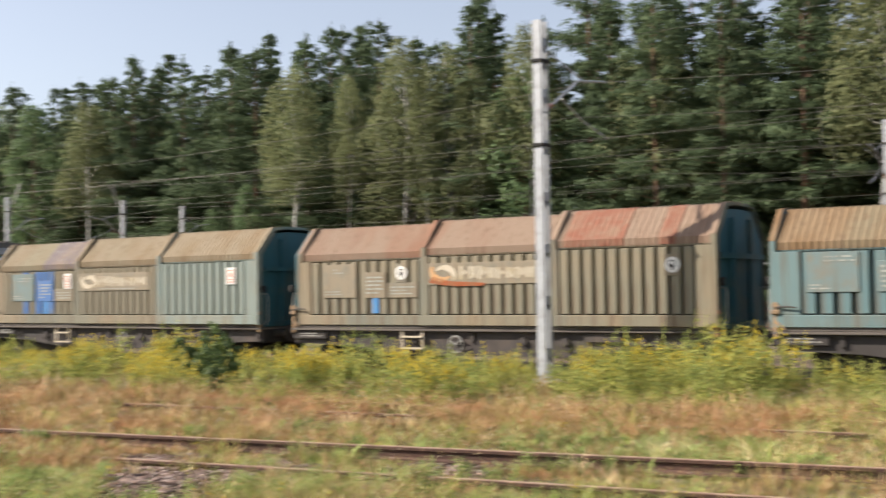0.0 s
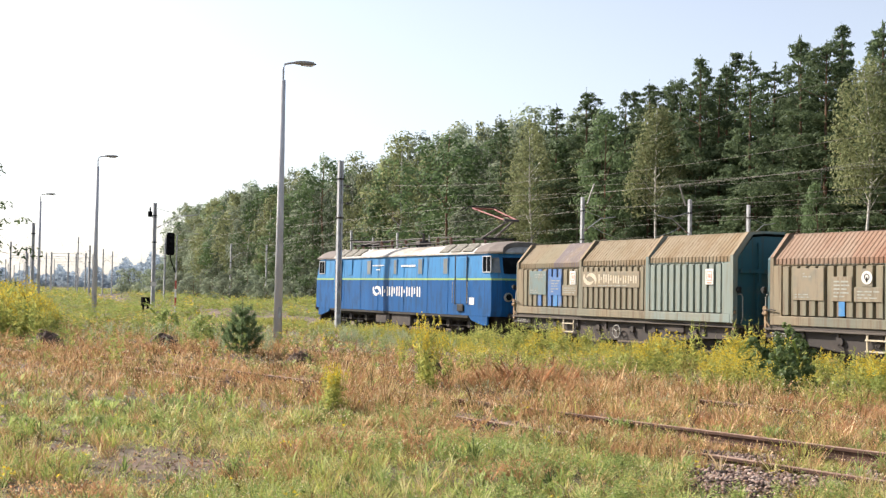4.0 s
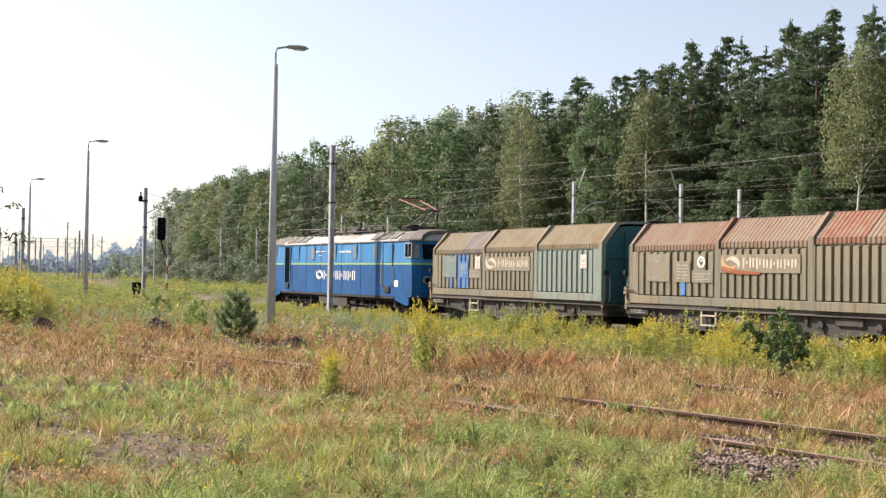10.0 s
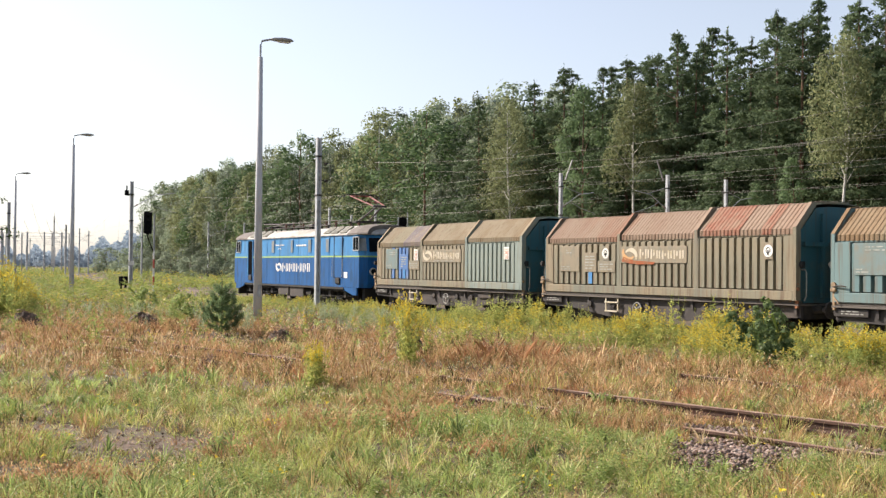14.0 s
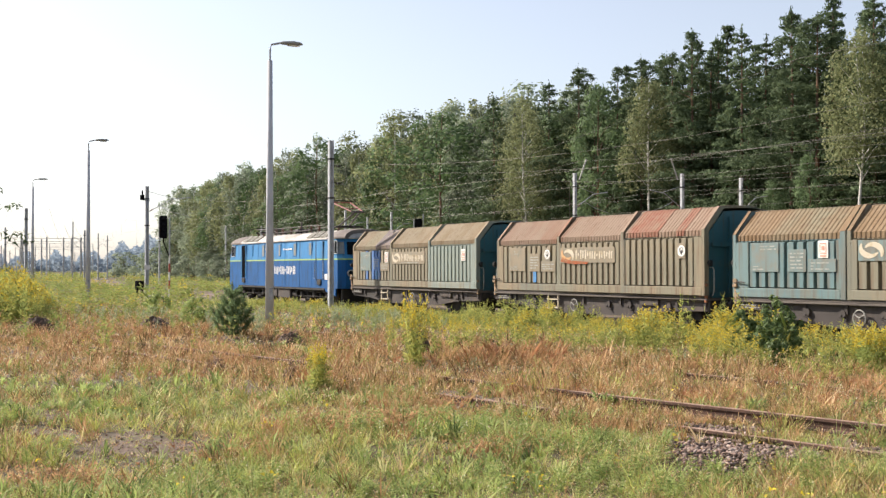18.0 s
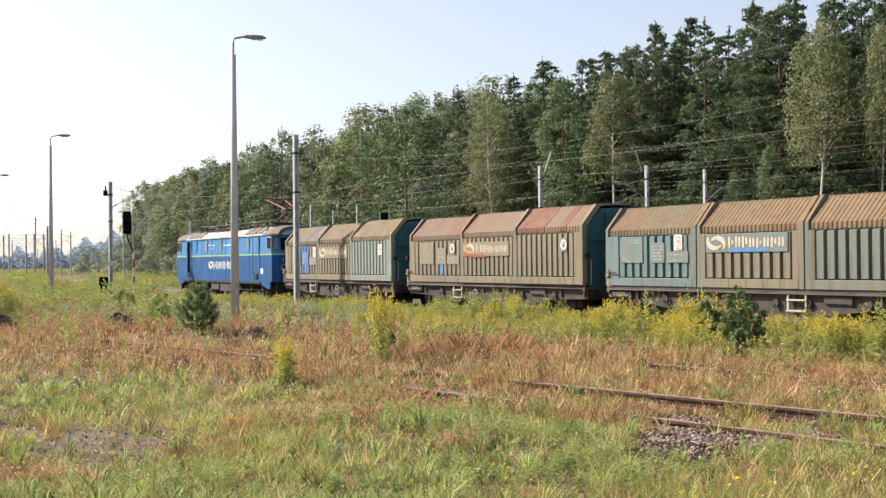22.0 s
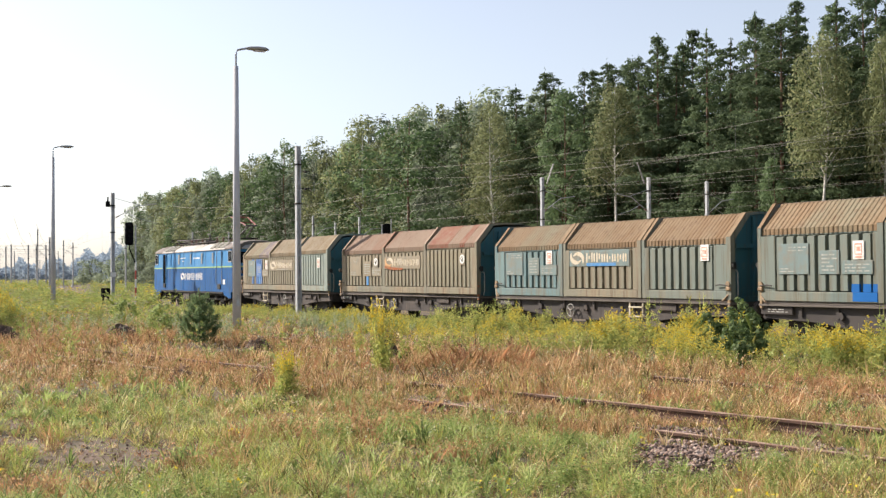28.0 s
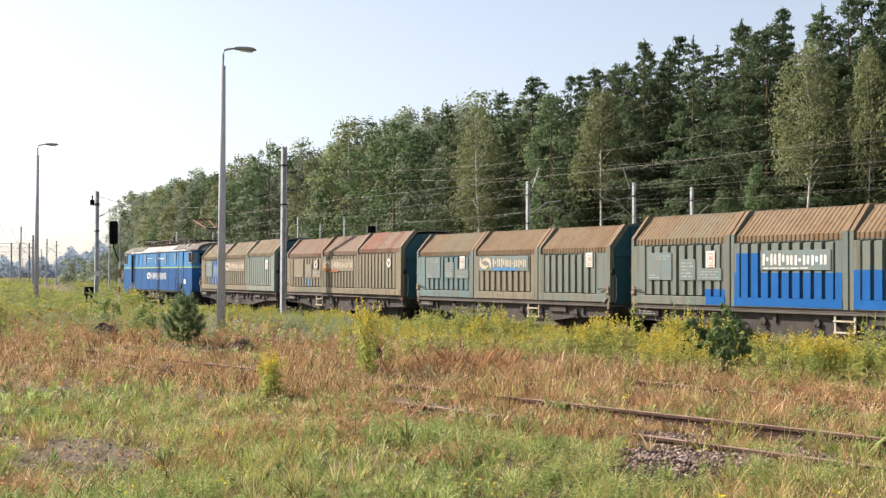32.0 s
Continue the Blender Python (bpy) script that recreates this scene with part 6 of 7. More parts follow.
def verge():
    """Tall grass hard by the siding rails, where it hides them."""
    X, Y = [], []
    for a, s, gaps in ((12.86, -0.157, ((25, 30),)), (11.34, -0.157, ((2, 9.4), (13.8, 14.8))), (16.55, -0.115, ((10.0, 12.3), (13.0, 16.2))), (18.05, -0.115, ())):
        n = 5200
        y = 5 * (62 / 5) ** RNG.random(n)
        off = RNG.uniform(-0.75, 0.15, n)
        keep = np.ones(n, bool)
        for g0, g1 in gaps:
            keep &= ~((y > g0) & (y < g1))
        X.append((a + s * y + off)[keep])
        Y.append(y[keep])
    x, y = np.concatenate(X), np.concatenate(Y)
    r = np.hypot(x, y)
    keep = ~bare(x, y) & (np.degrees(np.arctan2(x, y)) > 6)
    x, y, r = x[keep], y[keep], r[keep]
    h = RNG.uniform(0.12, 0.30, len(x)) * (1 + 0.4 * patchy(x, y, 1.1, 3.0))
    open_rail = (np.abs(12.86 - 0.157 * y - x) < 0.8) & (y < 16.5)
    h[open_rail] *= 0.42 + 0.22 * patchy(x, y, 2.6, 4.0)[open_rail]
    v, f = clump(x, y, h, np.maximum(0.0006 * r, 0.006), 6, 0.5, 0.015 + 0.0015 * r)
    stuff("dry_grass", soup("dry_grass", v, f, M["drygrass"]), "dry grass grown over the siding rails", "grass")


def meadow():
    def green(x, y):
        return RNG.random(len(x)) < np.clip((0.5 - dryness(x, y)) * 1.6 + 0.3, 0.24, 1)

    def dry(x, y):
        return RNG.random(len(x)) < np.clip((dryness(x, y) + 0.2) * 1.3, 0.26, 1)

    tufts("grass", 37000, 7, 8.0, 18, 0.05, 0.19, "greengrass", green, "fine green and yellowed grass in tufts", 0.9)
    tufts("grass", 21000, 7, 16, 90, 0.07, 0.26, "greengrass", green, "fine green and yellowed grass in tufts", 0.8, 1.2)
    tufts("dry_grass", 26000, 8, 8.0, 18, 0.07, 0.24, "drygrass", dry, "dry reddish-brown grass in tufts", 0.7)
    tufts("dry_grass", 44000, 6, 16, 75, 0.09, 0.30, "drygrass", dry, "dry reddish-brown grass in tufts", 0.6, 1.2)
    verge()
    tufts("grass", 9000, 6, 13, 34, 0.08, 0.24, "drygrass", lambda x, y: (x < 0.36 * y) & (RNG.random(len(x)) < 0.75), "thin straw-coloured grass of the field", 0.6, 1.2)
    flecks("low_weeds", 70000, 8.0, 24, 0.02, 0.17, 0.026, "lowweed", lambda x, y: green(x, y) & (patchy(x, y, 1.1, 5.0) > -0.35), "small leaves of low weeds in the grass", "weeds")
    flecks("dry_leaves", 50000, 8.0, 30, 0.02, 0.20, 0.022, "drygrass", dry, "small dead leaves and husks in the dry grass", "plant litter")
    # taller tussocks that stand out of the near grass
    for mat, n, keep_at, h0, h1, words in (("greengrass", 1500, green, 0.16, 0.36, "taller green tussocks of grass"), ("drygrass", 1300, dry, 0.16, 0.40, "taller dry tussocks of grass"), ("lowweed", 700, green, 0.12, 0.28, "bright green tussocks of weeds")):
        x, y, r = wedge(n, 8.0, 26)
        keep = keep_at(x, y) & ~bare(x, y) & ~bare(x * 1.05, y * 1.05) & ~near_rail(x, y)
        x, y, r = x[keep], y[keep], r[keep]
        v, f = clump(x, y, RNG.uniform(h0, h1, len(x)), np.maximum(0.0006 * r, 0.006), 22, 0.75, np.full(len(x), 0.07))
        stuff("tussocks", soup("tussocks", v, f, M[mat]), words, "grass")
    flecks("pale_husks", 17000, 8.0, 34, 0.10, 0.30, 0.015, "husk", lambda x, y: patchy(x, y, 2.3, 6.0) > -0.2, "pale husks and tiny white flowers over the grass", "flowers", 0.7)
    # short grass round the standpoint and behind it
    n = 12000
    r = 0.3 + 33.7 * RNG.random(n) ** 2.2
    a = RNG.uniform(0, 2 * math.pi, n)
    out = (np.degrees(a) < 4) | (np.degrees(a) > 82) | (r < 8.2)
    x, y, r = (r * np.sin(a))[out], (r * np.cos(a))[out], r[out]
    keep = (x < 22) & ~bare(x, y)
    x, y, r = x[keep], y[keep], r[keep]
    v, f = clump(x, y, RNG.uniform(0.06, 0.2, len(x)), np.full(len(x), 0.014), 6, 0.7, 0.03 + 0.003 * r)
    stuff("grass", soup("grass", v, f, M["greengrass"]), "short green and yellowed grass in tufts", "grass")
    # seed heads over the dry grass
    x, y, r = wedge(110000, 9, 60)
    keep = (dryness(x, y) > 0.0) & (x < 22) & ~near_rail(x, y) & ~bare(x, y)
    x, y, r = x[keep], y[keep], r[keep]
    h = RNG.uniform(0.10, 0.36, len(x))
    c = np.stack([x, y, gz(x, y) + h], 1)
    v, f = leaf_faces(c, np.maximum(0.0019 * r, 0.026), aspect=0.34, aim=np.tile([[0.2, 0.1, 1.0]], (len(x), 1)))
    stuff("grass_seed_heads", soup("grass_seed_heads", v, f, M["drygrass"]), "brown seed heads over dry grass", "grass")
    # low broad-leaved weeds in the green places, each a small rosette
    n = 15000
    x, y, r = wedge(n, 8.0, 50)
    keep = (patchy(x, y, 0.7, 1.0) + 0.7 * patchy(x, y, 2.1, 6.0) > 0.02 + np.clip((r - 14) / 30, 0, 0.4)) & (dryness(x, y) < 0.62) & ~bare(x, y) & ~near_rail(x, y) & (x < 23)
    x, y, r = x[keep], y[keep], r[keep]
    h = RNG.uniform(0.06, 0.24, len(x)) * (1 + 0.6 * patchy(x, y, 1.3, 2.0))
    v, f = clump(x, y, h, np.clip(0.0014 * r, 0.012, 0.045), 13, 0.8, np.full(len(x), 0.04), fat=0.66)
    stuff("low_weeds", soup("low_weeds", v, f, M["lowweed"]), "low green broad-leaved weeds", "weeds")
    # small yellow flowers here and there
    x, y, r = wedge(260, 9, 26)
    keep = (dryness(x, y) < 0.5) & (patchy(x, y, 1.9, 8.0) > 0.2)
    x, y = np.repeat(x[keep], 5), np.repeat(y[keep], 5)
    c = np.stack([x + RNG.normal(0, 0.05, len(x)), y + RNG.normal(0, 0.05, len(x)), gz(x, y) + RNG.uniform(0.16, 0.28, len(x))], 1)
    v, f = leaf_faces(c, 0.04, flat=0.6, aspect=0.8)
    stuff("meadow_flowers", soup("meadow_flowers", v, f, M["goldflower"]), "small yellow flowers in the grass", "flowers")
    # dead leaves and stalks lying on the bare ground
    x, y, r = wedge(16000, 8.3, 22)
    keep = bare(x, y) | (RNG.random(len(x)) < 0.05)
    x, y = x[keep], y[keep]
    c = np.stack([x, y, gz(x, y) + 0.025], 1)
    v, f = leaf_faces(c, 0.075, flat=0.75, aspect=0.3)
    stuff("dead_stalks", soup("dead_stalks", v, f, M["drystem"]), "dead stalks lying on bare ground", "plant litter")
    # stones of the bare ballast
    base = [Vector(p) for p in ((1, 0, 0), (-1, 0, 0), (0, 1, 0), (0, -1, 0), (0, 0, 1), (0, 0, -1), (0.6, 0.6, 0.5), (-0.6, 0.5, 0.55), (0.5, -0.65, 0.5), (-0.6, -0.6, 0.45))]
    hull = bmesh.new()
    for p in base:
        hull.verts.new(p)
    bmesh.ops.convex_hull(hull, input=hull.verts[:])
    bmesh.ops.triangulate(hull, faces=hull.faces[:])
    hull.verts.index_update()
    hv = np.array([v.co[:] for v in hull.verts])
    hf = np.array([[v.index for v in f.verts] for f in hull.faces])
    hull.free()
    V, F, k = [], [], 0
    for a, b, rr in BARE:
        for _ in range(int((400 if (a, b, rr) in STONY else 60) * rr)):
            q, t = rr * 0.95 * math.sqrt(RNG.random()), RNG.uniform(0, 6.283)
            s = RNG.uniform(0.012, 0.036) if (a, b, rr) in STONY else RNG.uniform(0.006, 0.018)
            an = RNG.uniform(0, 6.283)
            m = hv * s * RNG.uniform(0.7, 1.2, 3) + RNG.normal(0, s * 0.22, hv.shape)
            m = m @ np.array([[math.cos(an), -math.sin(an), 0], [math.sin(an), math.cos(an), 0], [0, 0, 0.8]])
            x, y = a + q * math.cos(t), b + q * math.sin(t)
            V.append(m + [x, y, ground_z(x, y) + s * 0.4 + 0.012 + heap(x, y)])
            F.append(hf + k)
            k += len(hv)
    stuff("ballast_stones", soup("ballast_stones", np.concatenate(V), np.concatenate(F), M["stone"]), "loose grey and brown ballast stones", "stones")


def herb(seed, h, flowers, stems=5, leaves=18, bits=24, leaf=0.15):
    """A tall weed: upright stems set with slim leaves, and plumes of small arching flower sprays. Two meshes' arrays."""
    rng = np.random.default_rng(seed)
    V, F, k, FV, FF, fk = [], [], 0, [], [], 0
    for s in range(stems):
        hh = h * rng.uniform(0.66, 1.05)
        a = rng.uniform(0, 6.28)
        o = np.array([math.cos(a), math.sin(a), 0]) * 0.12 * (s > 0) * rng.uniform(0.4, 1.3)
        bend = np.array([math.cos(a), math.sin(a), 0]) * rng.uniform(0.03, 0.16) * h
        u = np.linspace(0.08, 0.92, 4)
        v, f = leaf_faces(o + bend * (u ** 2)[:, None] + np.stack([0 * u, 0 * u, u * hh], 1), hh * 0.26, aspect=0.05, rng=rng, aim=np.tile([0, 0, 30.0], (4, 1)))
        V.append(v)
        F.append(f + k)
        k += len(v)
        u = rng.uniform(0.15, 0.95, leaves)
        c = o + bend * (u ** 2)[:, None] + np.stack([0 * u, 0 * u, u * hh], 1)
        ang = rng.uniform(0, 6.28, leaves)
        out = np.stack([np.cos(ang), np.sin(ang), rng.uniform(-0.3, 1.0, leaves)], 1)
        ll = leaf * (1.2 - 0.6 * u)
        v, f = leaf_faces(c + out * (ll * 0.42)[:, None], ll, aspect=0.26, rng=rng, aim=out * 1.8)
        V.append(v)
        F.append(f + k)
        k += len(v)
        if flowers and rng.random() < 0.9:
            # sprays that leave the stem, longest at the plume's foot, each set with flowers on its arch
            spray = rng.integers(0, 7, bits)
            t = spray / 6.5
            ang = spray * 2.4 + rng.normal(0, 0.25, bits)
            w = rng.uniform(0.1, 1, bits)
            rad = 0.15 * (1.05 - t) * w
            c = o + bend + np.stack([np.cos(ang) * rad, np.sin(ang) * rad, hh * (0.78 + t * 0.24) + 0.05 * np.sin(w * 2.6)], 1)
            v, f = leaf_faces(c, 0.075 if bits < 15 else 0.045, flat=0.3, aspect=0.6, rng=rng)
            FV.append(v)
            FF.append(f + fk)
            fk += len(v)
    return np.concatenate(V), np.concatenate(F), (np.concatenate(FV) if FV else None), (np.concatenate(FF) if FF else None)


HERBS = [herb(i, 1.0, True, 5, 18, 34) for i in range(4)] + [herb(10 + i, 1.0, False, 5, 20) for i in range(3)] + [herb(20 + i, 1.0, True, 3, 7, 7, 0.2) for i in range(3)] + [herb(30 + i, 1.0, False, 3, 10, 0, 0.2) for i in range(2)] + [herb(40 + i, 1.0, False, 7, 16, 0, 0.16) for i in range(3)]


def scatter(x, y, hs, kinds, name, label, wide=None, mat="weed"):
    V, F, k, FV, FF, fk = [], [], 0, [], [], 0
    for i in range(len(x)):
        v, f, fv, ff = HERBS[kinds[i]]
        a = RNG.uniform(0, 6.28)
        R = np.array([[math.cos(a), math.sin(a), 0], [-math.sin(a), math.cos(a), 0], [0, 0, 1]])
        w = hs[i] ** 0.5 * (wide[i] if wide is not None else 1.0)
        S = np.array([w, w, hs[i]])
        o = np.array([x[i], y[i], float(gz(x[i], y[i])) - 0.02])
        V.append((v * S) @ R + o)
        F.append(f + k)
        k += len(v)
        if fv is not None:
            FV.append((fv * S) @ R + o)
            FF.append(ff + fk)
            fk += len(fv)
    stuff(name, soup(name, np.concatenate(V), np.concatenate(F), M[mat]), label + " stems and leaves", "weeds")
    if FV:
        stuff(name + "_flowers", soup(name + "_flowers", np.concatenate(FV), np.concatenate(FF), M["goldflower"]), label + " yellow flower plumes", "flowers")


def belt_edge(y):
    """Where the tall weeds before the train begin."""
    return np.interp(y, [-5, 8, 17, 25, 40, 64], [17.6, 17.2, 16.9, 18.0, 20.0, 21.4])


def weed_belt():
    # stands of goldenrod along the near side of the train, with gaps between them
    X, Y, Hs, K = [], [], [], []
    for _ in range(230):
        cy = RNG.uniform(-1, 64)
        e = float(belt_edge(cy))
        cx = e + (23.1 - e) * RNG.random() ** 0.75
        n, rad = int(RNG.integers(4, 11)), RNG.uniform(0.25, 0.75)
        top = RNG.uniform(0.55, 1.25) * float(np.interp(cy, [0, 18, 24, 38, 46, 64], [0.98, 0.98, 0.86, 0.76, 0.58, 0.5])) * (1 + 0.3 * math.sin(cy * 0.9 + 1.3 * math.sin(cy * 0.37))) * float(np.clip(0.72 + 0.16 * (cx - e), 0.72, 1.0)) * (0.78 if cx > 21.6 else 1.0)
        bloom = RNG.random() < 0.27
        X.append(cx + RNG.normal(0, rad * 0.6, n))
        Y.append(cy + RNG.normal(0, rad, n))
        Hs.append(top * RNG.uniform(0.72, 1.08, n))
        K.append(RNG.integers(0, 4, n) if bloom else RNG.integers(4, 7, n))
    # the fullest stands in bloom
    for az, r, n, top in ((43.0, 26.0, 8, 0.95), (43.7, 25.2, 5, 0.8), (49.6, 25.0, 7, 0.98), (51.2, 25.2, 6, 0.95), (36.0, 28.0, 5, 0.8), (33.6, 28.5, 6, 0.92), (31.4, 29.0, 5, 0.82), (55.0, 24.0, 5, 0.95), (59.5, 23.0, 5, 0.95), (64.0, 22.0, 5, 0.9)):
        cx, cy = polar(az, r)
        X.append(cx + RNG.normal(0, 0.35, n))
        Y.append(cy + RNG.normal(0, 0.35, n))
        Hs.append(top * RNG.uniform(0.75, 1.08, n))
        K.append(RNG.integers(0, 4, n))
    x, y, hs, kinds = np.concatenate(X), np.concatenate(Y), np.concatenate(Hs), np.concatenate(K)
    keep = x < 23.4
    scatter(x[keep], y[keep], hs[keep], kinds[keep], "goldenrod", "goldenrod and tall weeds by the track")
    # lower weeds between and before the stands
    n = 950
    y = RNG.uniform(-1, 64, n)
    x = belt_edge(y) - 1.4 + (24.4 - belt_edge(y)) * RNG.random(n)
    hs = RNG.uniform(0.2, 0.5, n) * (1 + 0.4 * patchy(x, y, 0.9, 7.0))
    scatter(x, y, hs, RNG.integers(10, 15, n), "low_weeds", "low weeds before the goldenrod")
    # pale leafy weeds in loose groups
    X, Y = [], []
    for cx, cy, n in ((20.7, 42.5, 14), (19.6, 39.0, 10), (17.4, 32.4, 8), (18.6, 41.4, 10), (11.6, 33.5, 8), (13.0, 38.0, 8), (11.0, 40.0, 8), (16.0, 36.0, 6), (9.6, 43.0, 8), (11.9, 21.0, 3), (13.4, 18.0, 3), (20.4, 17.5, 6), (16.4, 18.9, 5)):
        X.append(cx + RNG.normal(0, 0.9, n))
        Y.append(cy + RNG.normal(0, 1.1, n))
    x, y = np.concatenate(X), np.concatenate(Y)
    scatter(x, y, RNG.uniform(0.35, 0.75, len(x)) * np.where(y < 25, 0.55, 1), RNG.integers(12, 15, len(x)), "pale_weeds", "pale grey-green leafy weeds", mat="paleweed")
    # bright leafy herbs in the near grass
    X, Y = [], []
    for cx, cy, n, rad in ((8.7, 15.5, 16, 0.5), (8.2, 15.9, 10, 0.4), (7.3, 13.2, 16, 0.55), (7.2, 12.3, 20, 0.5), (7.5, 11.9, 16, 0.5), (7.4, 10.6, 18, 0.5), (8.4, 10.7, 8, 0.35), (7.6, 8.8, 14, 0.5), (7.1, 8.7, 12, 0.4), (7.6, 10.0, 12, 0.4), (5.4, 17.1, 12, 0.6), (4.9, 17.1, 10, 0.5),
                           (5.5, 15.8, 10, 0.5), (4.2, 10.0, 16, 0.5), (4.0, 10.6, 10, 0.4), (6.2, 9.0, 14, 0.5), (7.4, 7.5, 14, 0.6), (8.8, 7.6, 10, 0.5), (5.1, 9.1, 12, 0.5), (6.3, 12.4, 10, 0.5), (2.6, 15.5, 12, 0.7), (2.4, 13.6, 12, 0.6), (13.3, 18.6, 6, 0.3), (9.3, 7.6, 12, 0.5), (8.1, 7.9, 14, 0.5), (6.8, 7.9, 14, 0.5), (9.9, 7.2, 10, 0.5), (8.9, 11.6, 8, 0.3), (8.0, 12.2, 10, 0.4), (10.6, 6.8, 10, 0.6), (11.6, 6.4, 12, 0.7), (13.0, 4.4, 12, 0.7)):
        X.append(cx + RNG.normal(0, rad * 0.7, n))
        Y.append(cy + RNG.normal(0, rad * 0.7, n))
    x, y = np.concatenate(X), np.concatenate(Y)
    keep = ~bare(x, y)
    x, y = x[keep], y[keep]
    scatter(x, y, RNG.uniform(0.14, 0.34, len(x)), RNG.integers(12, 15, len(x)), "leafy_herbs", "bright green leafy herbs in the grass", np.full(len(x), 0.75), mat="lowweed")
    # beyond the train
    n = 1300
    x, y = RNG.uniform(30.0, 35.5, n), RNG.uniform(-10, 75, n)
    x += np.maximum(0, y - 42) ** 2 / 1080
    scatter(x, y, RNG.uniform(0.4, 0.8, n), RNG.integers(7, 12, n), "field_weeds", "weeds between the tracks behind the train", np.full(n, 1.5))
    # over the field to the north, all the way to the trees
    n = 6200
    a, r = np.radians(RNG.uniform(5, 28, n)), 27 * (430 / 27) ** RNG.random(n)
    x, y = r * np.sin(a), r * np.cos(a)
    keep = ((x < 17) | (y > 66)) & (RNG.random(n) < np.clip((y - 32) / 22, 0.05, 1)) & (np.abs(x - TRACK_X - np.maximum(0, y - 42) ** 2 / 1080) > 2.2) & (patchy(x, y, 0.22, 5.0) > -0.55)
    x, y, r = x[keep], y[keep], r[keep]
    hs = RNG.uniform(0.45, 1.0, len(x)) * (1.0 + 0.4 * patchy(x, y, 0.3, 5.0))
    hs *= np.where(y < 66, 0.85, 1.05)
    kinds = np.where(RNG.random(len(x)) < 0.10 + 0.9 * patchy(x, y, 0.25, 1.0), RNG.integers(7, 10, len(x)), RNG.integers(10, 12, len(x)))
    scatter(x, y, hs, kinds, "field_weeds", "goldenrod and weeds of the open field", np.clip(r / 38, 1, 7.0), mat="fieldweed")
    # a stand of goldenrod at the edge of the field
    n = 230
    a, r = np.radians(RNG.uniform(4.5, 11.3, n)), RNG.uniform(42, 52, n)
    x, y = r * np.sin(a), r * np.cos(a)
    scatter(x, y, RNG.uniform(1.5, 2.35, n) * np.interp(np.degrees(a), [4, 10.3, 11.3], [1, 0.95, 0.5]), RNG.integers(0, 7, n), "goldenrod", "dense stand of tall yellow goldenrod")


def rust_weeds():
    """Brown seeding weeds before the goldenrod."""
    V, F, k = [], [], 0
    for az, r, w, h, n in ((34.2, 24.6, 1.8, 0.5, 60), (32.0, 24.2, 1.2, 0.36, 30), (36.4, 22.6, 1.2, 0.34, 26), (28.7, 14.5, 0.6, 0.24, 44), (29.6, 16.6, 0.6, 0.22, 36), (13.9, 11.5, 0.5, 0.22, 20), (17.4, 27.6, 1.4, 0.3, 40), (21.5, 26.0, 1.6, 0.28, 40), (13.5, 34, 2.4, 0.45, 50), (16.5, 36, 2.0, 0.38, 40), (52, 19.5, 1.6, 0.34, 30), (66, 17.5, 1.6, 0.34, 30), (11.3, 11.7, 0.45, 0.2, 16), (20.5, 12.8, 0.5, 0.2, 16), (25, 14.1, 0.6, 0.26, 18), (15, 10.6, 0.35, 0.18, 12), (33, 12.5, 0.4, 0.2, 12)):
        cx, cy = polar(az, r)
        x, y = cx + RNG.normal(0, w * 0.5, n), cy + RNG.normal(0, w * 0.5, n)
        v, f = clump(x, y, RNG.uniform(0.6, 1.1, n) * h, np.full(n, 0.010), 10, 0.5, np.full(n, 0.06))
        V.append(v)
        F.append(np.concatenate([f[:, [0, 1, 2]], f[:, [0, 2, 3]]]) + k)
        k += len(v)
        c = np.stack([np.repeat(x, 16), np.repeat(y, 16), 0 * np.repeat(x, 16)], 1) + RNG.normal(0, 0.11, (16 * n, 3)) * [1, 1, 0]
        c[:, 2] = gz(c[:, 0], c[:, 1]) + RNG.uniform(0.3, 1.0, 16 * n) * h
        v, f = leaf_faces(c, 0.042, aspect=0.5)
        V.append(v)
        F.append(f + k)
        k += len(v)
    stuff("seeding_weeds", soup("seeding_weeds", np.concatenate(V), np.concatenate(F), M["rustweed"]), "brown seeding weeds in the dry grass", "weeds")


rust_weeds()
meadow()
weed_belt()


# trees ----------------------------------------------------------------
def limb_mesh(segs, mat, n=6):
    m = Mesh()
    for pts, r0, r1 in segs:
        m.tube(pts, r0, n, r1)
    return m


def plates(c, nrm, size, aspect, rng, aim=None):
    """Leaves or needle tufts that face nrm; aim gives their long axis."""
    n = len(c)
    nrm = nrm / (np.linalg.norm(nrm, axis=1, keepdims=True) + 1e-9)
    e = rng.normal(size=(n, 3)) * (0.5 if aim is not None else 1.0)
    if aim is not None:
        e += aim
    e -= nrm * (e * nrm).sum(1, keepdims=True)
    e /= np.linalg.norm(e, axis=1, keepdims=True) + 1e-9
    g = np.cross(nrm, e)
    s = (size * rng.uniform(0.6, 1.3, n))[:, None]
    v = np.stack([c - e * s * 0.5 - g * s * aspect * 0.5, c - e * s * 0.5 + g * s * aspect * 0.5, c + e * s * 0.5], 1).reshape(-1, 3)
    return v, np.arange(3 * n).reshape(n, 3)


def unit(rng, n, up=0.0):
    """Random directions; up: the share of downward ones that is turned upwards."""
    g = rng.normal(size=(n, 3))
    g /= np.linalg.norm(g, axis=1, keepdims=True)
    g[:, 2] = np.where(rng.random(n) < up, np.abs(g[:, 2]), g[:, 2])
    return g


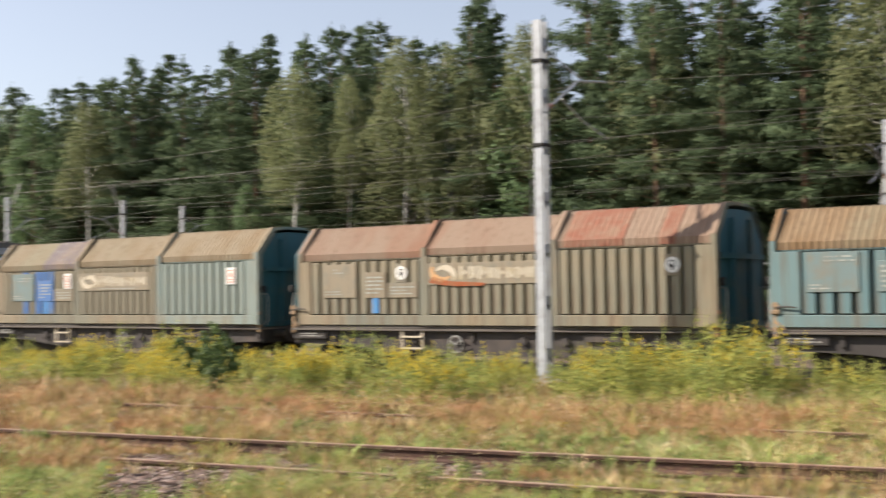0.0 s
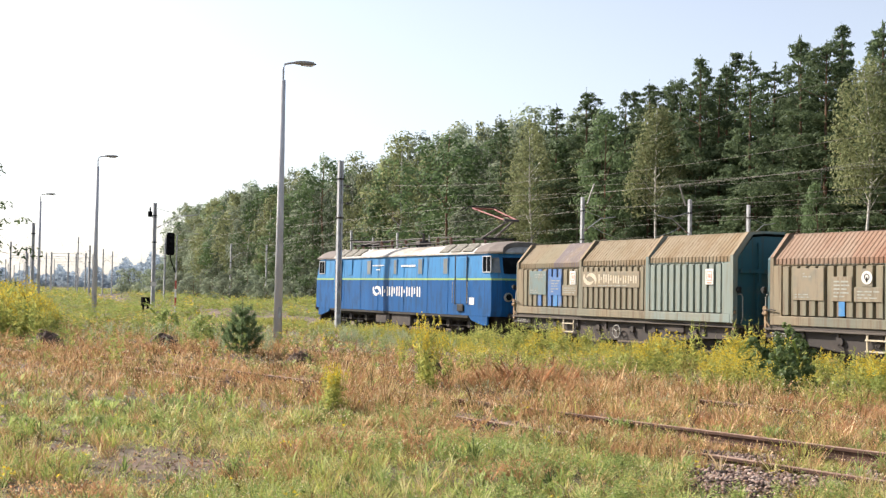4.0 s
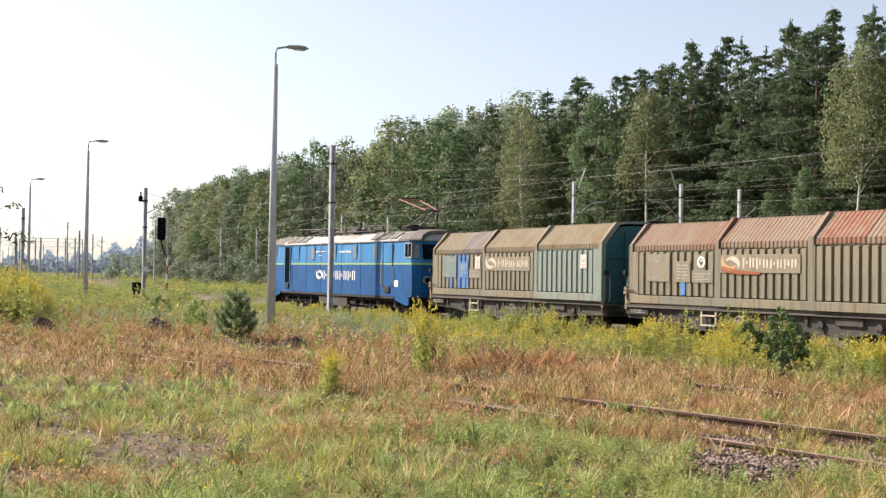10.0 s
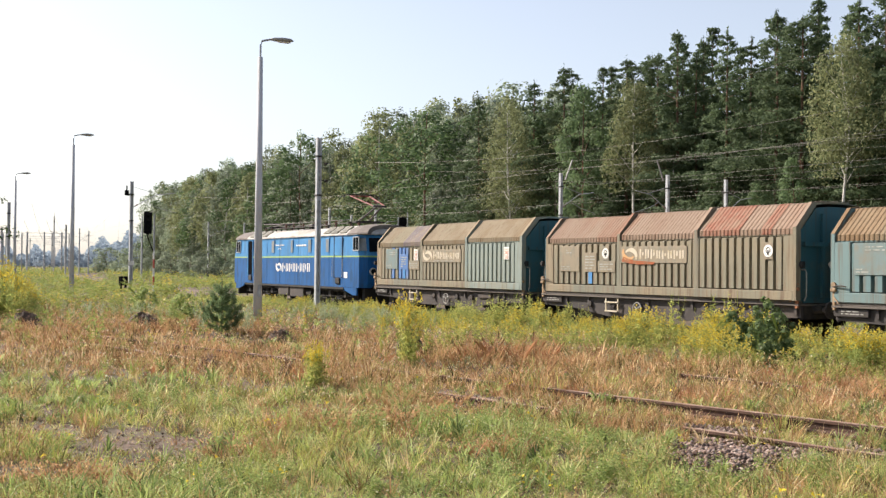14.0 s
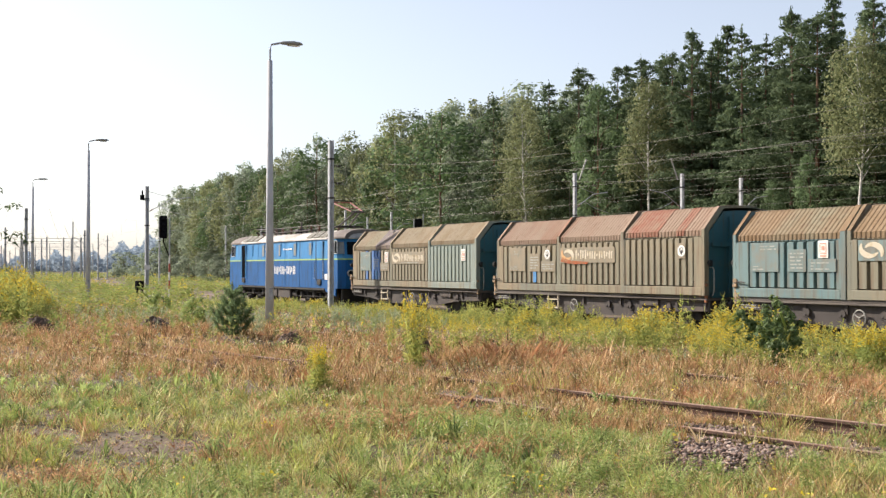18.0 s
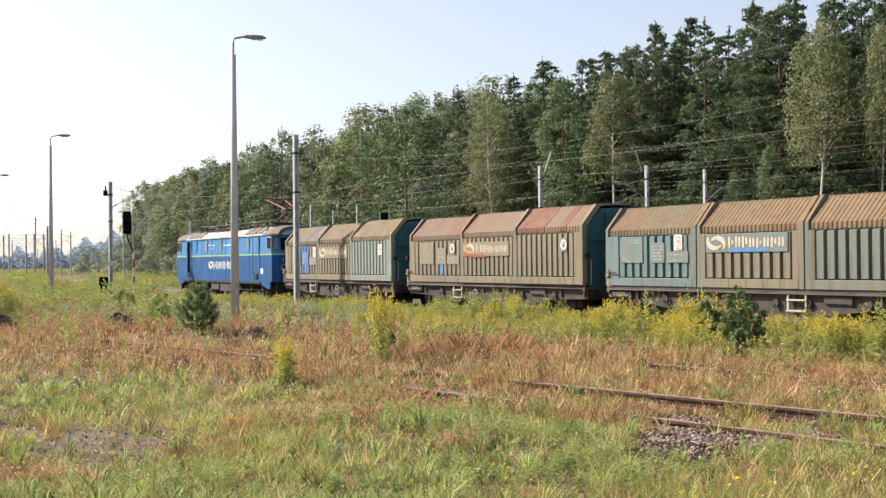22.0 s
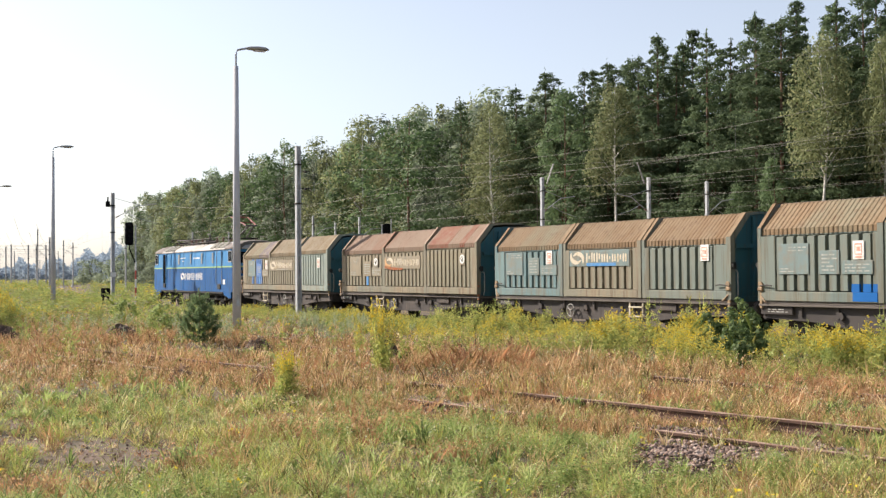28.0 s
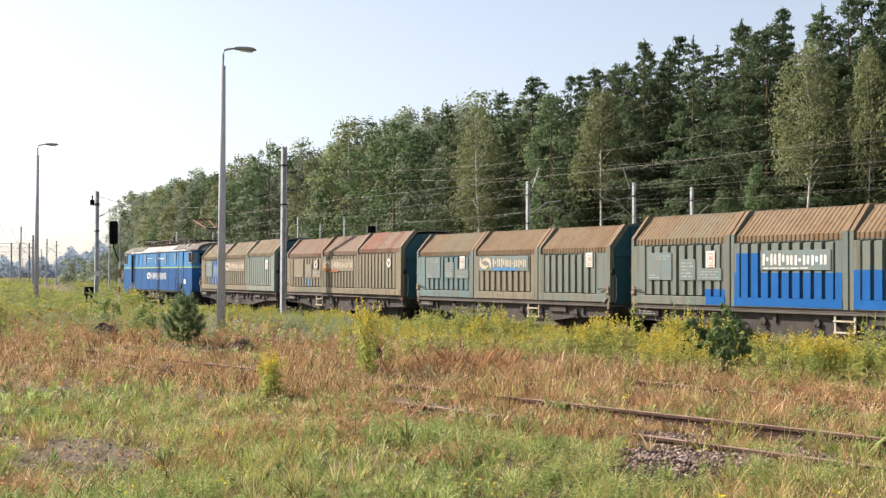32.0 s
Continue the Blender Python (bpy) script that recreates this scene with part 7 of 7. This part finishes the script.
def conifer(seed, H, spread, dense, bare_to, size=0.3, whorl=0.032, sharp=0.75):
    """Pine: straight trunk, whorls of boughs that carry flat pads of needles. Returns three meshes."""
    rng = np.random.default_rng(seed)
    segs = [([(0, 0, -0.2), (0.05, 0.03, H * 0.35), (-0.04, 0.06, H * 0.7), (0, 0, H * 0.985)], 0.010 * H, 0.02)]
    C, N, A = [], [], []
    z = H * bare_to
    lop = rng.uniform(0.72, 1.22, (12, 5))
    while z < H * 0.965:
        u = (z - H * bare_to) / (H * (1 - bare_to))
        prof = min(1.0, 0.62 + u * 1.6) * (0.8 * (1 - u) ** sharp + 0.2 * (1 - u ** 1.3))
        k = int(rng.integers(4, 7))
        ph = rng.uniform(0, 6.28)
        for j in range(k):
            a = ph + j * 6.28 / k + rng.normal(0, 0.3)
            L = max(0.28, spread * prof * rng.uniform(0.55, 1.12) * lop[int(u * 11.9)][int((a % 6.28) / 1.2566) % 5])
            rise = rng.normal(0.02, 0.17) + 0.85 * u * u
            d = np.array([math.cos(a), math.sin(a), rise])
            o = np.array([0, 0, z + rng.normal(0, 0.022 * H * (1 - u))])
            segs.append(([tuple(o), tuple(o + d * L * 0.55 + [0, 0, -0.04 * L]), tuple(o + d * L)], 0.016 + 0.009 * L, 0.01))
            for q in range(1 + int(L / 0.85)):
                t = 1.0 - 0.25 * q
                if t < 0.25:
                    break
                p = o + d * L * t + rng.normal(0, 0.10 + 0.06 * L, 3) * [1, 1, 0.5]
                pr = (0.24 + 0.22 * L) * rng.uniform(0.75, 1.3)
                m = 6 + int(dense * pr)
                g = unit(rng, m, 0.6)
                C.append(p + g * [pr, pr, pr * 0.50] * rng.uniform(0.4, 1.05, (m, 1)))
                N.append(g + rng.normal(0, 0.32, (m, 3)) + [0, 0, 0.25])
                A.append(g * [1, 1, 0.5] + 0.5 * d + [0, 0, 0.25])
        z += H * rng.uniform(0.7, 1.3) * whorl * (1 - 0.45 * u)
    m = 26
    C.append(np.array([[0, 0, H * 0.965]]) + rng.normal(0, 0.07, (m, 3)) * [1, 1, 4.5])
    N.append(rng.normal(size=(m, 3)))
    A.append(np.tile([0, 0, 2.0], (m, 1)))
    v, f = plates(np.concatenate(C), np.concatenate(N), size, 0.38, rng, np.concatenate(A))
    return limb_mesh(segs[:1], None, 7).data("trunk", M["bark"]), limb_mesh(segs[1::4], None, 4).data("limb", M["bark"]), soup("crown", v, f, M["needles"])


def leafy(seed, H, spread, n, bark, leaf, bare_to, size, droop=0.0, lobes=34):
    """Birch or other broad-leaved tree: trunk, limbs and lobes of leaves with gaps between them."""
    rng = np.random.default_rng(seed)
    wob = rng.normal(0, 0.25, 4)
    trunk = [(0, 0, -0.2), (wob[0] * 0.5, wob[1] * 0.5, H * 0.3), (wob[2], wob[3], H * 0.62), (wob[0], wob[3], H * 0.94)]
    segs = [(trunk, 0.0085 * H, 0.03)]
    C, N = [], []
    for i in range(lobes):
        u = (i + rng.random()) / lobes
        z = H * (bare_to + (0.94 - bare_to) * u)
        reach = spread * (math.sin(math.pi * min(0.22 + 0.78 * u, 1.0)) ** 0.55) * rng.uniform(0.25, 1.0) ** 0.6
        a = i * 2.4 + rng.normal(0, 0.4)
        c = np.array([math.cos(a) * reach, math.sin(a) * reach, z])
        zb = max(z - reach * 0.9, H * bare_to * 0.75)
        segs.append(([(wob[2] * zb / H, wob[3] * zb / H, zb), (c[0] * 0.5, c[1] * 0.5, (zb + z) / 2 + 0.1), tuple(c)], 0.016 + 0.011 * reach, 0.01))
        rad = rng.uniform(0.55, 1.15) * (spread / 2.4) * (1.15 - 0.5 * u)
        m = int(n / lobes * (rad / (spread / 2.4)) ** 2)
        g = unit(rng, m, 0.35)
        # a ragged skin, thinner underneath, in place of a filled ball
        far = np.where(rng.random(m) < 0.72, rng.uniform(0.80, 1.06, m), rng.uniform(0.3, 0.8, m))
        far *= 1 + 0.22 * np.sin(g[:, 0] * 5 + i) * np.sin(g[:, 1] * 6 + 2 * i)
        p = g * (rad * far)[:, None]
        p[:, 2] *= 0.82 + droop * 0.75
        p[:, 2] -= droop * rad * 0.5 * rng.random(m)
        C.append(c + p)
        N.append(g * (1.0 - 0.5 * droop) + rng.normal(0, 0.2 + 0.15 * droop, (m, 3)) + [0, 0, 0.2])
    C = np.concatenate(C)
    v, f = plates(C, np.concatenate(N), size, 0.78, rng, np.tile([0, 0, -1.2 * droop], (len(C), 1)) if droop > 0.3 else None)
    return limb_mesh(segs[:1], None, 7).data("trunk", bark), limb_mesh(segs[1::2], None, 5).data("limb", bark), soup("crown", v, f, leaf)


KINDS = {
    "pine": [conifer(101, 20, 3.8, 58, 0.20, 0.29, 0.042, 0.95), conifer(102, 20, 3.6, 58, 0.26, 0.29, 0.042, 0.85), conifer(103, 20, 3.8, 58, 0.34, 0.29, 0.042, 0.75), conifer(104, 20, 3.6, 58, 0.18, 0.29, 0.042, 1.05)],
    "birch": [leafy(201, 18, 2.7, 12150, M["birchbark"], M["birchleaf"], 0.50, 0.21, 0.6, 46), leafy(202, 18, 2.5, 11500, M["birchbark"], M["birchleaf"], 0.52, 0.21, 0.6, 38), leafy(203, 18, 2.8, 12150, M["birchbark"], M["birchleaf"], 0.40, 0.21, 0.6, 46)],
    "broadleaf_tree": [leafy(301, 17, 3.2, 9450, M["bark"], M["broadleaf"], 0.18, 0.28, 0.1, 46), leafy(302, 17, 2.7, 8775, M["bark"], M["broadleaf"], 0.15, 0.28, 0.1, 42), leafy(303, 17, 3.5, 10125, M["bark"], M["broadleaf"], 0.25, 0.28, 0.1, 46)],
    "bush": [leafy(401, 5, 2.3, 2295, M["bark"], M["broadleaf"], 0.04, 0.24, 0.05, 14), leafy(402, 5, 2.0, 2160, M["bark"], M["broadleaf"], 0.05, 0.24, 0.05, 12)],
}
# coarser foliage for the trees that stay far off, some leaves greyed to imitate haze
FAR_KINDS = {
    "pine": [conifer(111, 20, 3.6, 30, 0.16, 0.40, 0.048, 0.95), conifer(112, 20, 3.4, 30, 0.20, 0.40, 0.048, 0.85)],
    "birch": [leafy(211, 18, 3.3, 7020, M["birchbark"], M["birchleaf"], 0.20, 0.31, 0.5, 34), leafy(212, 18, 3.0, 6750, M["birchbark"], M["hazyleaf"], 0.24, 0.31, 0.5, 30)],
    "broadleaf_tree": [leafy(311, 17, 3.8, 7560, M["bark"], M["hazyleaf"], 0.06, 0.33, 0.1, 34), leafy(312, 17, 3.4, 7020, M["bark"], M["broadleaf"], 0.06, 0.33, 0.1, 26), leafy(313, 17, 2.9, 6480, M["birchbark"], M["birchleaf"], 0.28, 0.31, 0.5, 24), leafy(314, 17, 4.3, 8100, M["bark"], M["oakleaf"], 0.08, 0.33, 0.1, 24)],
    "bush": [leafy(411, 5, 2.4, 1620, M["bark"], M["hazyleaf"], 0.04, 0.33, 0.05, 12)],
}
HEIGHT = {"pine": 20, "birch": 18, "broadleaf_tree": 17, "bush": 5}
WORDS = {"pine": "tall dark green pine at the forest edge", "birch": "white-barked birch with light green drooping foliage", "broadleaf_tree": "full green broad-leaved tree at the forest edge", "bush": "green leafy bush under the forest edge"}


def edge_x(y):
    return float(np.interp(y, [-30, 61, 94, 116, 150, 212, 261, 300], [66, 67, 69, 72, 76, 78, 84, 86]))


def grow(t, meshes):
    """Gives a tree its trunk, limbs and crown."""
    for nm, me in zip(("trunk", "limb", "crown"), meshes):
        ob = new(nm, me)
        ob.parent = t
        if nm != "trunk":
            tagged(ob, kind="stuff")


def tree(kind, variant, x, y, h, turn, wide=1.0, z=0.0):
    """A tree of its kind; its parts share their meshes with the others."""
    k = h / HEIGHT[kind]
    t = thing(kind, WORDS[kind], "tree" if kind != "bush" else "bush", "forest edge", Matrix.Translation((x, y, z)) @ Matrix.Rotation(turn, 4, 'Z') @ Matrix.Diagonal((k * wide, k * wide, k, 1)))
    pick = KINDS[kind] if math.hypot(x, y) < 128 and x < edge_x(y) + 5.0 else FAR_KINDS[kind]
    grow(t, pick[variant % len(pick)])
    return t


def forest():
    r = random.Random(12)
    # trees that stand out by themselves: kind, bearing, distance, height of the top's bearing
    for kind, v, az, d, el, wide in (("birch", 0, 48.9, 84, 11.2, 0.86), ("birch", 1, 39.3, 103, 9.3, 1.0), ("broadleaf_tree", 1, 36.9, 108, 9.2, 0.85), ("birch", 2, 33.4, 118, 8.0, 0.95),
                                     ("pine", 0, 47.7, 92, 12.5, 1.0), ("pine", 1, 45.85, 93, 11.95, 1.05), ("pine", 3, 43.6, 97, 11.4, 1.05), ("pine", 0, 41.3, 101, 11.25, 1.05), ("pine", 1, 42.5, 103, 10.9, 0.9),
                                     ("pine", 2, 38.9, 108, 10.1, 1.1), ("pine", 2, 35.9, 116, 9.75, 1.15), ("pine", 3, 31.8, 126, 8.35, 1.1), ("broadleaf_tree", 1, 26.9, 165, 6.8, 1.25),
                                     ("birch", 1, 51.5, 82, 10.9, 0.55), ("birch", 0, 54.1, 80, 12.6, 0.8), ("birch", 1, 55.2, 79, 11.4, 0.55), ("birch", 2, 56.4, 79, 12.2, 0.75), ("birch", 1, 57.6, 78, 11.2, 0.55), ("birch", 0, 60.2, 77, 13.2, 0.85),
                                     ("birch", 2, 66.5, 75, 12.6, 1.1), ("birch", 1, 70.0, 74, 12.0, 1.0),
                                     ("pine", 1, 50.6, 88, 12.9, 1.0), ("pine", 2, 53.0, 86, 13.2, 1.1), ("pine", 0, 58.6, 84, 13.6, 1.1), ("pine", 3, 44.7, 99, 10.9, 1.05), ("pine", 2, 46.8, 97, 11.5, 1.0), ("pine", 0, 49.4, 95, 12.4, 1.0), ("pine", 2, 40.1, 109, 10.2, 1.0), ("pine", 0, 37.8, 114, 9.7, 1.05), ("pine", 1, 34.5, 122, 9.0, 1.1), ("pine", 1, 52.0, 92, 12.9, 1.0),
                                     ("broadleaf_tree", 3, 29.2, 138, 7.9, 1.25), ("broadleaf_tree", 0, 50.8, 80, 3.2, 0.5), ("broadleaf_tree", 1, 46.5, 86, 5.5, 0.8), ("broadleaf_tree", 2, 45.0, 87, 4.2, 0.7)):
        x, y = polar(az, d)
        tree(kind, v, x, y, 2 + d * math.tan(radians(el)), r.uniform(0, 6.28), wide)
    rows = ((0.0, 4.6), (3.8, 4.2), (7.8, 4.4), (12.5, 5.0))
    for off, step in rows:
        y = -14 + r.uniform(0, 3)
        while y < 296:
            pine_share = np.interp(y, [-14, 38, 46, 70, 95, 115, 200, 300], [0.98, 0.98, 0.785, 0.8, 0.40, 0.03, -0.1, -0.1])
            pine_share += (0.15 if y < 110 else 0.04) if off > 5 else -0.06
            q = r.random()
            kind = "pine" if q < pine_share else ("birch" if q < pine_share + (1 - pine_share) * 0.45 else "broadleaf_tree")
            h = {"pine": r.uniform(17.5, 22.0), "birch": r.uniform(14.5, 18.5), "broadleaf_tree": r.uniform(13.5, 18.0)}[kind] + (0.6 if off > 5 else 0) - (1.5 if off == 0 else 0)
            h *= min(1.13 if kind == "pine" and y > 75 else 9.0, float(np.interp(y, [-14, 20, 42, 58, 72, 88, 105, 125, 150, 230, 300], [1.26, 1.22, 1.17, 1.10, 1.06, 1.12, 1.29, 1.43, 1.43, 1.40, 1.34])))
            if not (off < 4 and 48 < y < 70 and kind == "birch"):
                tree(kind, r.randrange(4), edge_x(y) + off + r.uniform(-1.2, 1.2), y, h, r.uniform(0, 6.28), r.uniform(0.9, 1.25))
            y += step * r.uniform(0.75, 1.3) * (1.0 if y < 150 else 1.35)
    y = -10
    while y < 290:
        tree("bush", r.randrange(2), edge_x(y) + r.uniform(-2.5, 6), y, r.uniform(3.0, 7.5), r.uniform(0, 6.28), r.uniform(0.9, 1.3))
        y += r.uniform(3.0, 6.5)

    for az, d, h, wide in ((18.9, 150, 4.2, 1.0), (18.1, 158, 3.2, 1.1), (19.7, 170, 4.5, 1.2), (17.2, 185, 4.0, 1.3), (16.4, 200, 4.5, 1.3), (20.6, 160, 3.4, 1.2), (15.4, 230, 5.0, 1.4), (21.8, 150, 3.0, 1.3), (14.3, 260, 5.5, 1.5)):
        x, y = polar(az, d)
        tree("bush", 0, x, y, h, r.uniform(0, 6.28), wide)


forest()


def far_woods():
    """Woods on the horizon, tinted blue-grey for haze, and those behind the forest's edge as a mass of foliage."""
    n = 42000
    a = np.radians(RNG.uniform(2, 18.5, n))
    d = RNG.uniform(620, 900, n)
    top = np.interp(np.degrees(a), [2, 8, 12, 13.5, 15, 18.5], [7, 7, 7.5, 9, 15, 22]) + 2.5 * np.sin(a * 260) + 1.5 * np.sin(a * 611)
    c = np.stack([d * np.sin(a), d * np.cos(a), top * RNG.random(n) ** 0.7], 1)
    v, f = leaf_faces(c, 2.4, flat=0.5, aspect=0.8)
    tagged(new("backdrop", soup("backdrop", v, f, M["distance"])), "horizon woods with blue-grey haze in their colour", "woods", kind="structure")
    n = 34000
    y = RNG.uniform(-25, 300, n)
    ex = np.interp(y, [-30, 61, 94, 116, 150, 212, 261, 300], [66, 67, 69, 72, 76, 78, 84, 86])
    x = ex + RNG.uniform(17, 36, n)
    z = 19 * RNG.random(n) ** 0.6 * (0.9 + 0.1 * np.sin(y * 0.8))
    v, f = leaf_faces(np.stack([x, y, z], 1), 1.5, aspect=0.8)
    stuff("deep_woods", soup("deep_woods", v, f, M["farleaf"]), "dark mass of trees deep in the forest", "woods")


far_woods()

# single plants --------------------------------------------------------
x, y = polar(6.9, 56)
t = thing("spruce", "dark dense spruce standing alone in the field", "tree", at=pose(x, y, 0, 0, 0, 40))
grow(t, conifer(501, 9.5, 2.7, 40, 0.04, 0.26, 0.04, 0.8))


def young_pine(seed, H):
    """A sapling pine with upswept shoots."""
    rng = np.random.default_rng(seed)
    segs = [([(0, 0, -0.05), (0.01, 0, H * 0.5), (0, 0, H)], 0.028, 0.006)]
    C, A = [], []
    for u, k in ((0.10, 8), (0.26, 8), (0.42, 7), (0.58, 6), (0.74, 5)):
        for j in range(k):
            a = j * 6.28 / k + rng.normal(0, 0.3)
            L = 0.46 * H * (1.0 - 0.80 * u) * rng.uniform(0.75, 1.15)
            d0 = np.array([math.cos(a), math.sin(a), 0.35])
            d1 = np.array([math.cos(a) * 0.6, math.sin(a) * 0.6, 1.0])
            o = np.array([0, 0, u * H])
            mid, tip = o + d0 * L * 0.6, o + d0 * L * 0.6 + d1 * L * 0.5
            segs.append(([tuple(o), tuple(mid), tuple(tip)], 0.010, 0.004))
            m = int(210 * L / 0.5) + 24
            t = rng.uniform(0.15, 1.0, m)[:, None]
            C.append(np.where(t < 0.55, o + (mid - o) * t / 0.55, mid + (tip - mid) * (t - 0.55) / 0.45) + rng.normal(0, 0.035, (m, 3)))
            A.append(np.tile(d1 * 0.6, (m, 1)))
    z = rng.uniform(0.7, 1.0, 60) * H
    C.append(np.stack([0 * z, 0 * z, z], 1) + rng.normal(0, 0.018, (60, 3)))
    A.append(np.tile([0, 0, 0.8], (60, 1)))
    v, f = leaf_faces(np.concatenate(C), 0.14, aspect=0.12, rng=rng, aim=np.concatenate(A))
    return limb_mesh(segs[:1], None, 6).data("trunk", M["bark"]), limb_mesh(segs[1:], None, 4).data("limb", M["bark"]), soup("crown", v, f, M["youngneedle"])


x, y = polar(19.7, 34.0)
t = thing("young_pine", "small young pine among the weeds", "tree", at=pose(x, y, 0))
grow(t, young_pine(502, 1.65))


SINGLE = [herb(60 + i, 1.0, True, 8, 30, 40) for i in range(4)]


def single_herb(az, r, h, kind, label, wide=1.0, name="goldenrod_plant"):
    x, y = polar(az, r)
    v, f, fv, ff = SINGLE[kind]
    S = np.array([wide, wide, 1.0]) * h
    t = thing(name, label, "plant", at=pose(x, y, ground_z(x, y) - 0.02, 0, 0, az * 40))
    part("stem", soup("stem", v * S, f, M["weed"]), None, t)
    if fv is not None:
        tagged(part("flower_plume", soup("flower_plume", fv * S, ff, M["goldflower"]), None, t), kind="stuff")
    return t


for i, (az, r) in enumerate(((24.3, 18.8), (24.05, 18.9), (24.55, 18.7), (24.3, 19.1), (24.1, 18.6), (24.5, 19.0))):
    single_herb(az, r, 0.80 - 0.05 * (i % 2), i % 4, "lone yellow goldenrod in the dry grass", 0.7)
for i, (az, r, h) in enumerate(((28.6, 23.0, 1.62), (28.4, 23.2, 1.3), (28.9, 22.8, 1.1), (28.75, 23.4, 1.5))):
    single_herb(az, r, h, i % 4, "tall goldenrod standing above the dry grass", 0.55)
for i, (az, r, h) in enumerate(((29.6, 26.0, 1.15), (30.5, 26.5, 1.0), (27.4, 27.0, 0.9))):
    single_herb(az, r, h, i % 4, "tall goldenrod before the track", 0.55)


def sapling(az, r, h, w, seed, label, leaf="lowweed"):
    parts = leafy(seed, h, w * 0.65, 1700, M["weed"], M[leaf], 0.05, 0.085, 0.1, 18)
    x, y = polar(az, r)
    t = thing("sapling", label, "shrub", at=pose(x, y, 0))
    grow(t, parts)


sapling(45.5, 27.0, 1.46, 0.66, 601, "dark green leafy sapling among goldenrod", "shrubleaf")
sapling(44.1, 26.8, 1.12, 0.5, 602, "dark green leafy sapling among goldenrod", "shrubleaf")
sapling(46.1, 26.6, 1.12, 0.62, 603, "dark green leafy sapling among goldenrod", "shrubleaf")
sapling(45.3, 25.6, 0.95, 0.7, 606, "dark green leafy sapling among goldenrod", "shrubleaf")
sapling(16.1, 45, 1.2, 0.75, 604, "green bush in the weeds")
sapling(17.85, 41, 1.05, 0.85, 605, "green bush in the weeds")


def mound(az, r, w, h, seed):
    """A small heap of dark soil with dead stems on it."""
    x, y = polar(az, r)
    rng = np.random.default_rng(seed)
    t = thing("soil_heap", "small heap of dark soil with dead weeds", "heap", "soil heaps", pose(x, y, ground_z(x, y)))
    m = Mesh()
    n, k = 14, 6
    for i in range(k):
        for j in range(n):
            a, q = 2 * math.pi * j / n, 1 - i / k
            q2 = q * rng.uniform(0.85, 1.12)
            m.v.append((w * q2 * math.cos(a) * 0.6, w * q2 * math.sin(a) * 0.6, h * (1 - q ** 2.4) * rng.uniform(0.78, 1.12) - 0.05))
    m.v.append((0, 0, h))
    m.f = [(i * n + j, i * n + (j + 1) % n, (i + 1) * n + (j + 1) % n, (i + 1) * n + j) for i in range(k - 1) for j in range(n)] + [((k - 1) * n + j, (k - 1) * n + (j + 1) % n, k * n) for j in range(n)]
    part("soil", m, M["heap"], t)
    q = 260
    c = rng.normal(0, 1, (q, 3)) * [w * 0.35, w * 0.35, 0]
    c[:, 2] = h * np.exp(-(c[:, 0] ** 2 + c[:, 1] ** 2) / (w * 0.45) ** 2) * rng.uniform(0.6, 1.3, q)
    v, f = leaf_faces(c, 0.14, aspect=0.2, rng=rng)
    tagged(part("dead_stem", soup("dead_stem", v, f, M["drystem"]), None, t), kind="stuff")


for i, (az, r, w, h) in enumerate(((16.05, 38.0, 1.15, 0.5), (22.55, 31.0, 0.85, 0.42), (28.75, 26.5, 0.7, 0.6), (10.8, 38, 1.1, 0.5), (19.2, 22.5, 0.5, 0.25), (22.9, 20.3, 0.45, 0.28))):
    mound(az, r, w, h, 700 + i)


# movement -------------------------------------------------------------
def motions():
    for ob, y in VEHICLES:
        half = 4.8 if y > 45 else 3.85
        rows = []
        for t, s in GONE:
            a, b = track_x(y + s - half), track_x(y + s + half)
            rows.append((t, pose((a + b) / 2, y + s, RAIL_Z, 0, 0, -math.degrees(math.atan2(b - a, 2 * half)))))
        walk(ob, rows)
    times = [k * 0.5 for k in range(65)]
    for ob, y, r in WHEELS:
        walk(ob, [(t, pose(0, y, r, -math.degrees(gone(t) / r))) for t in times])


motions()
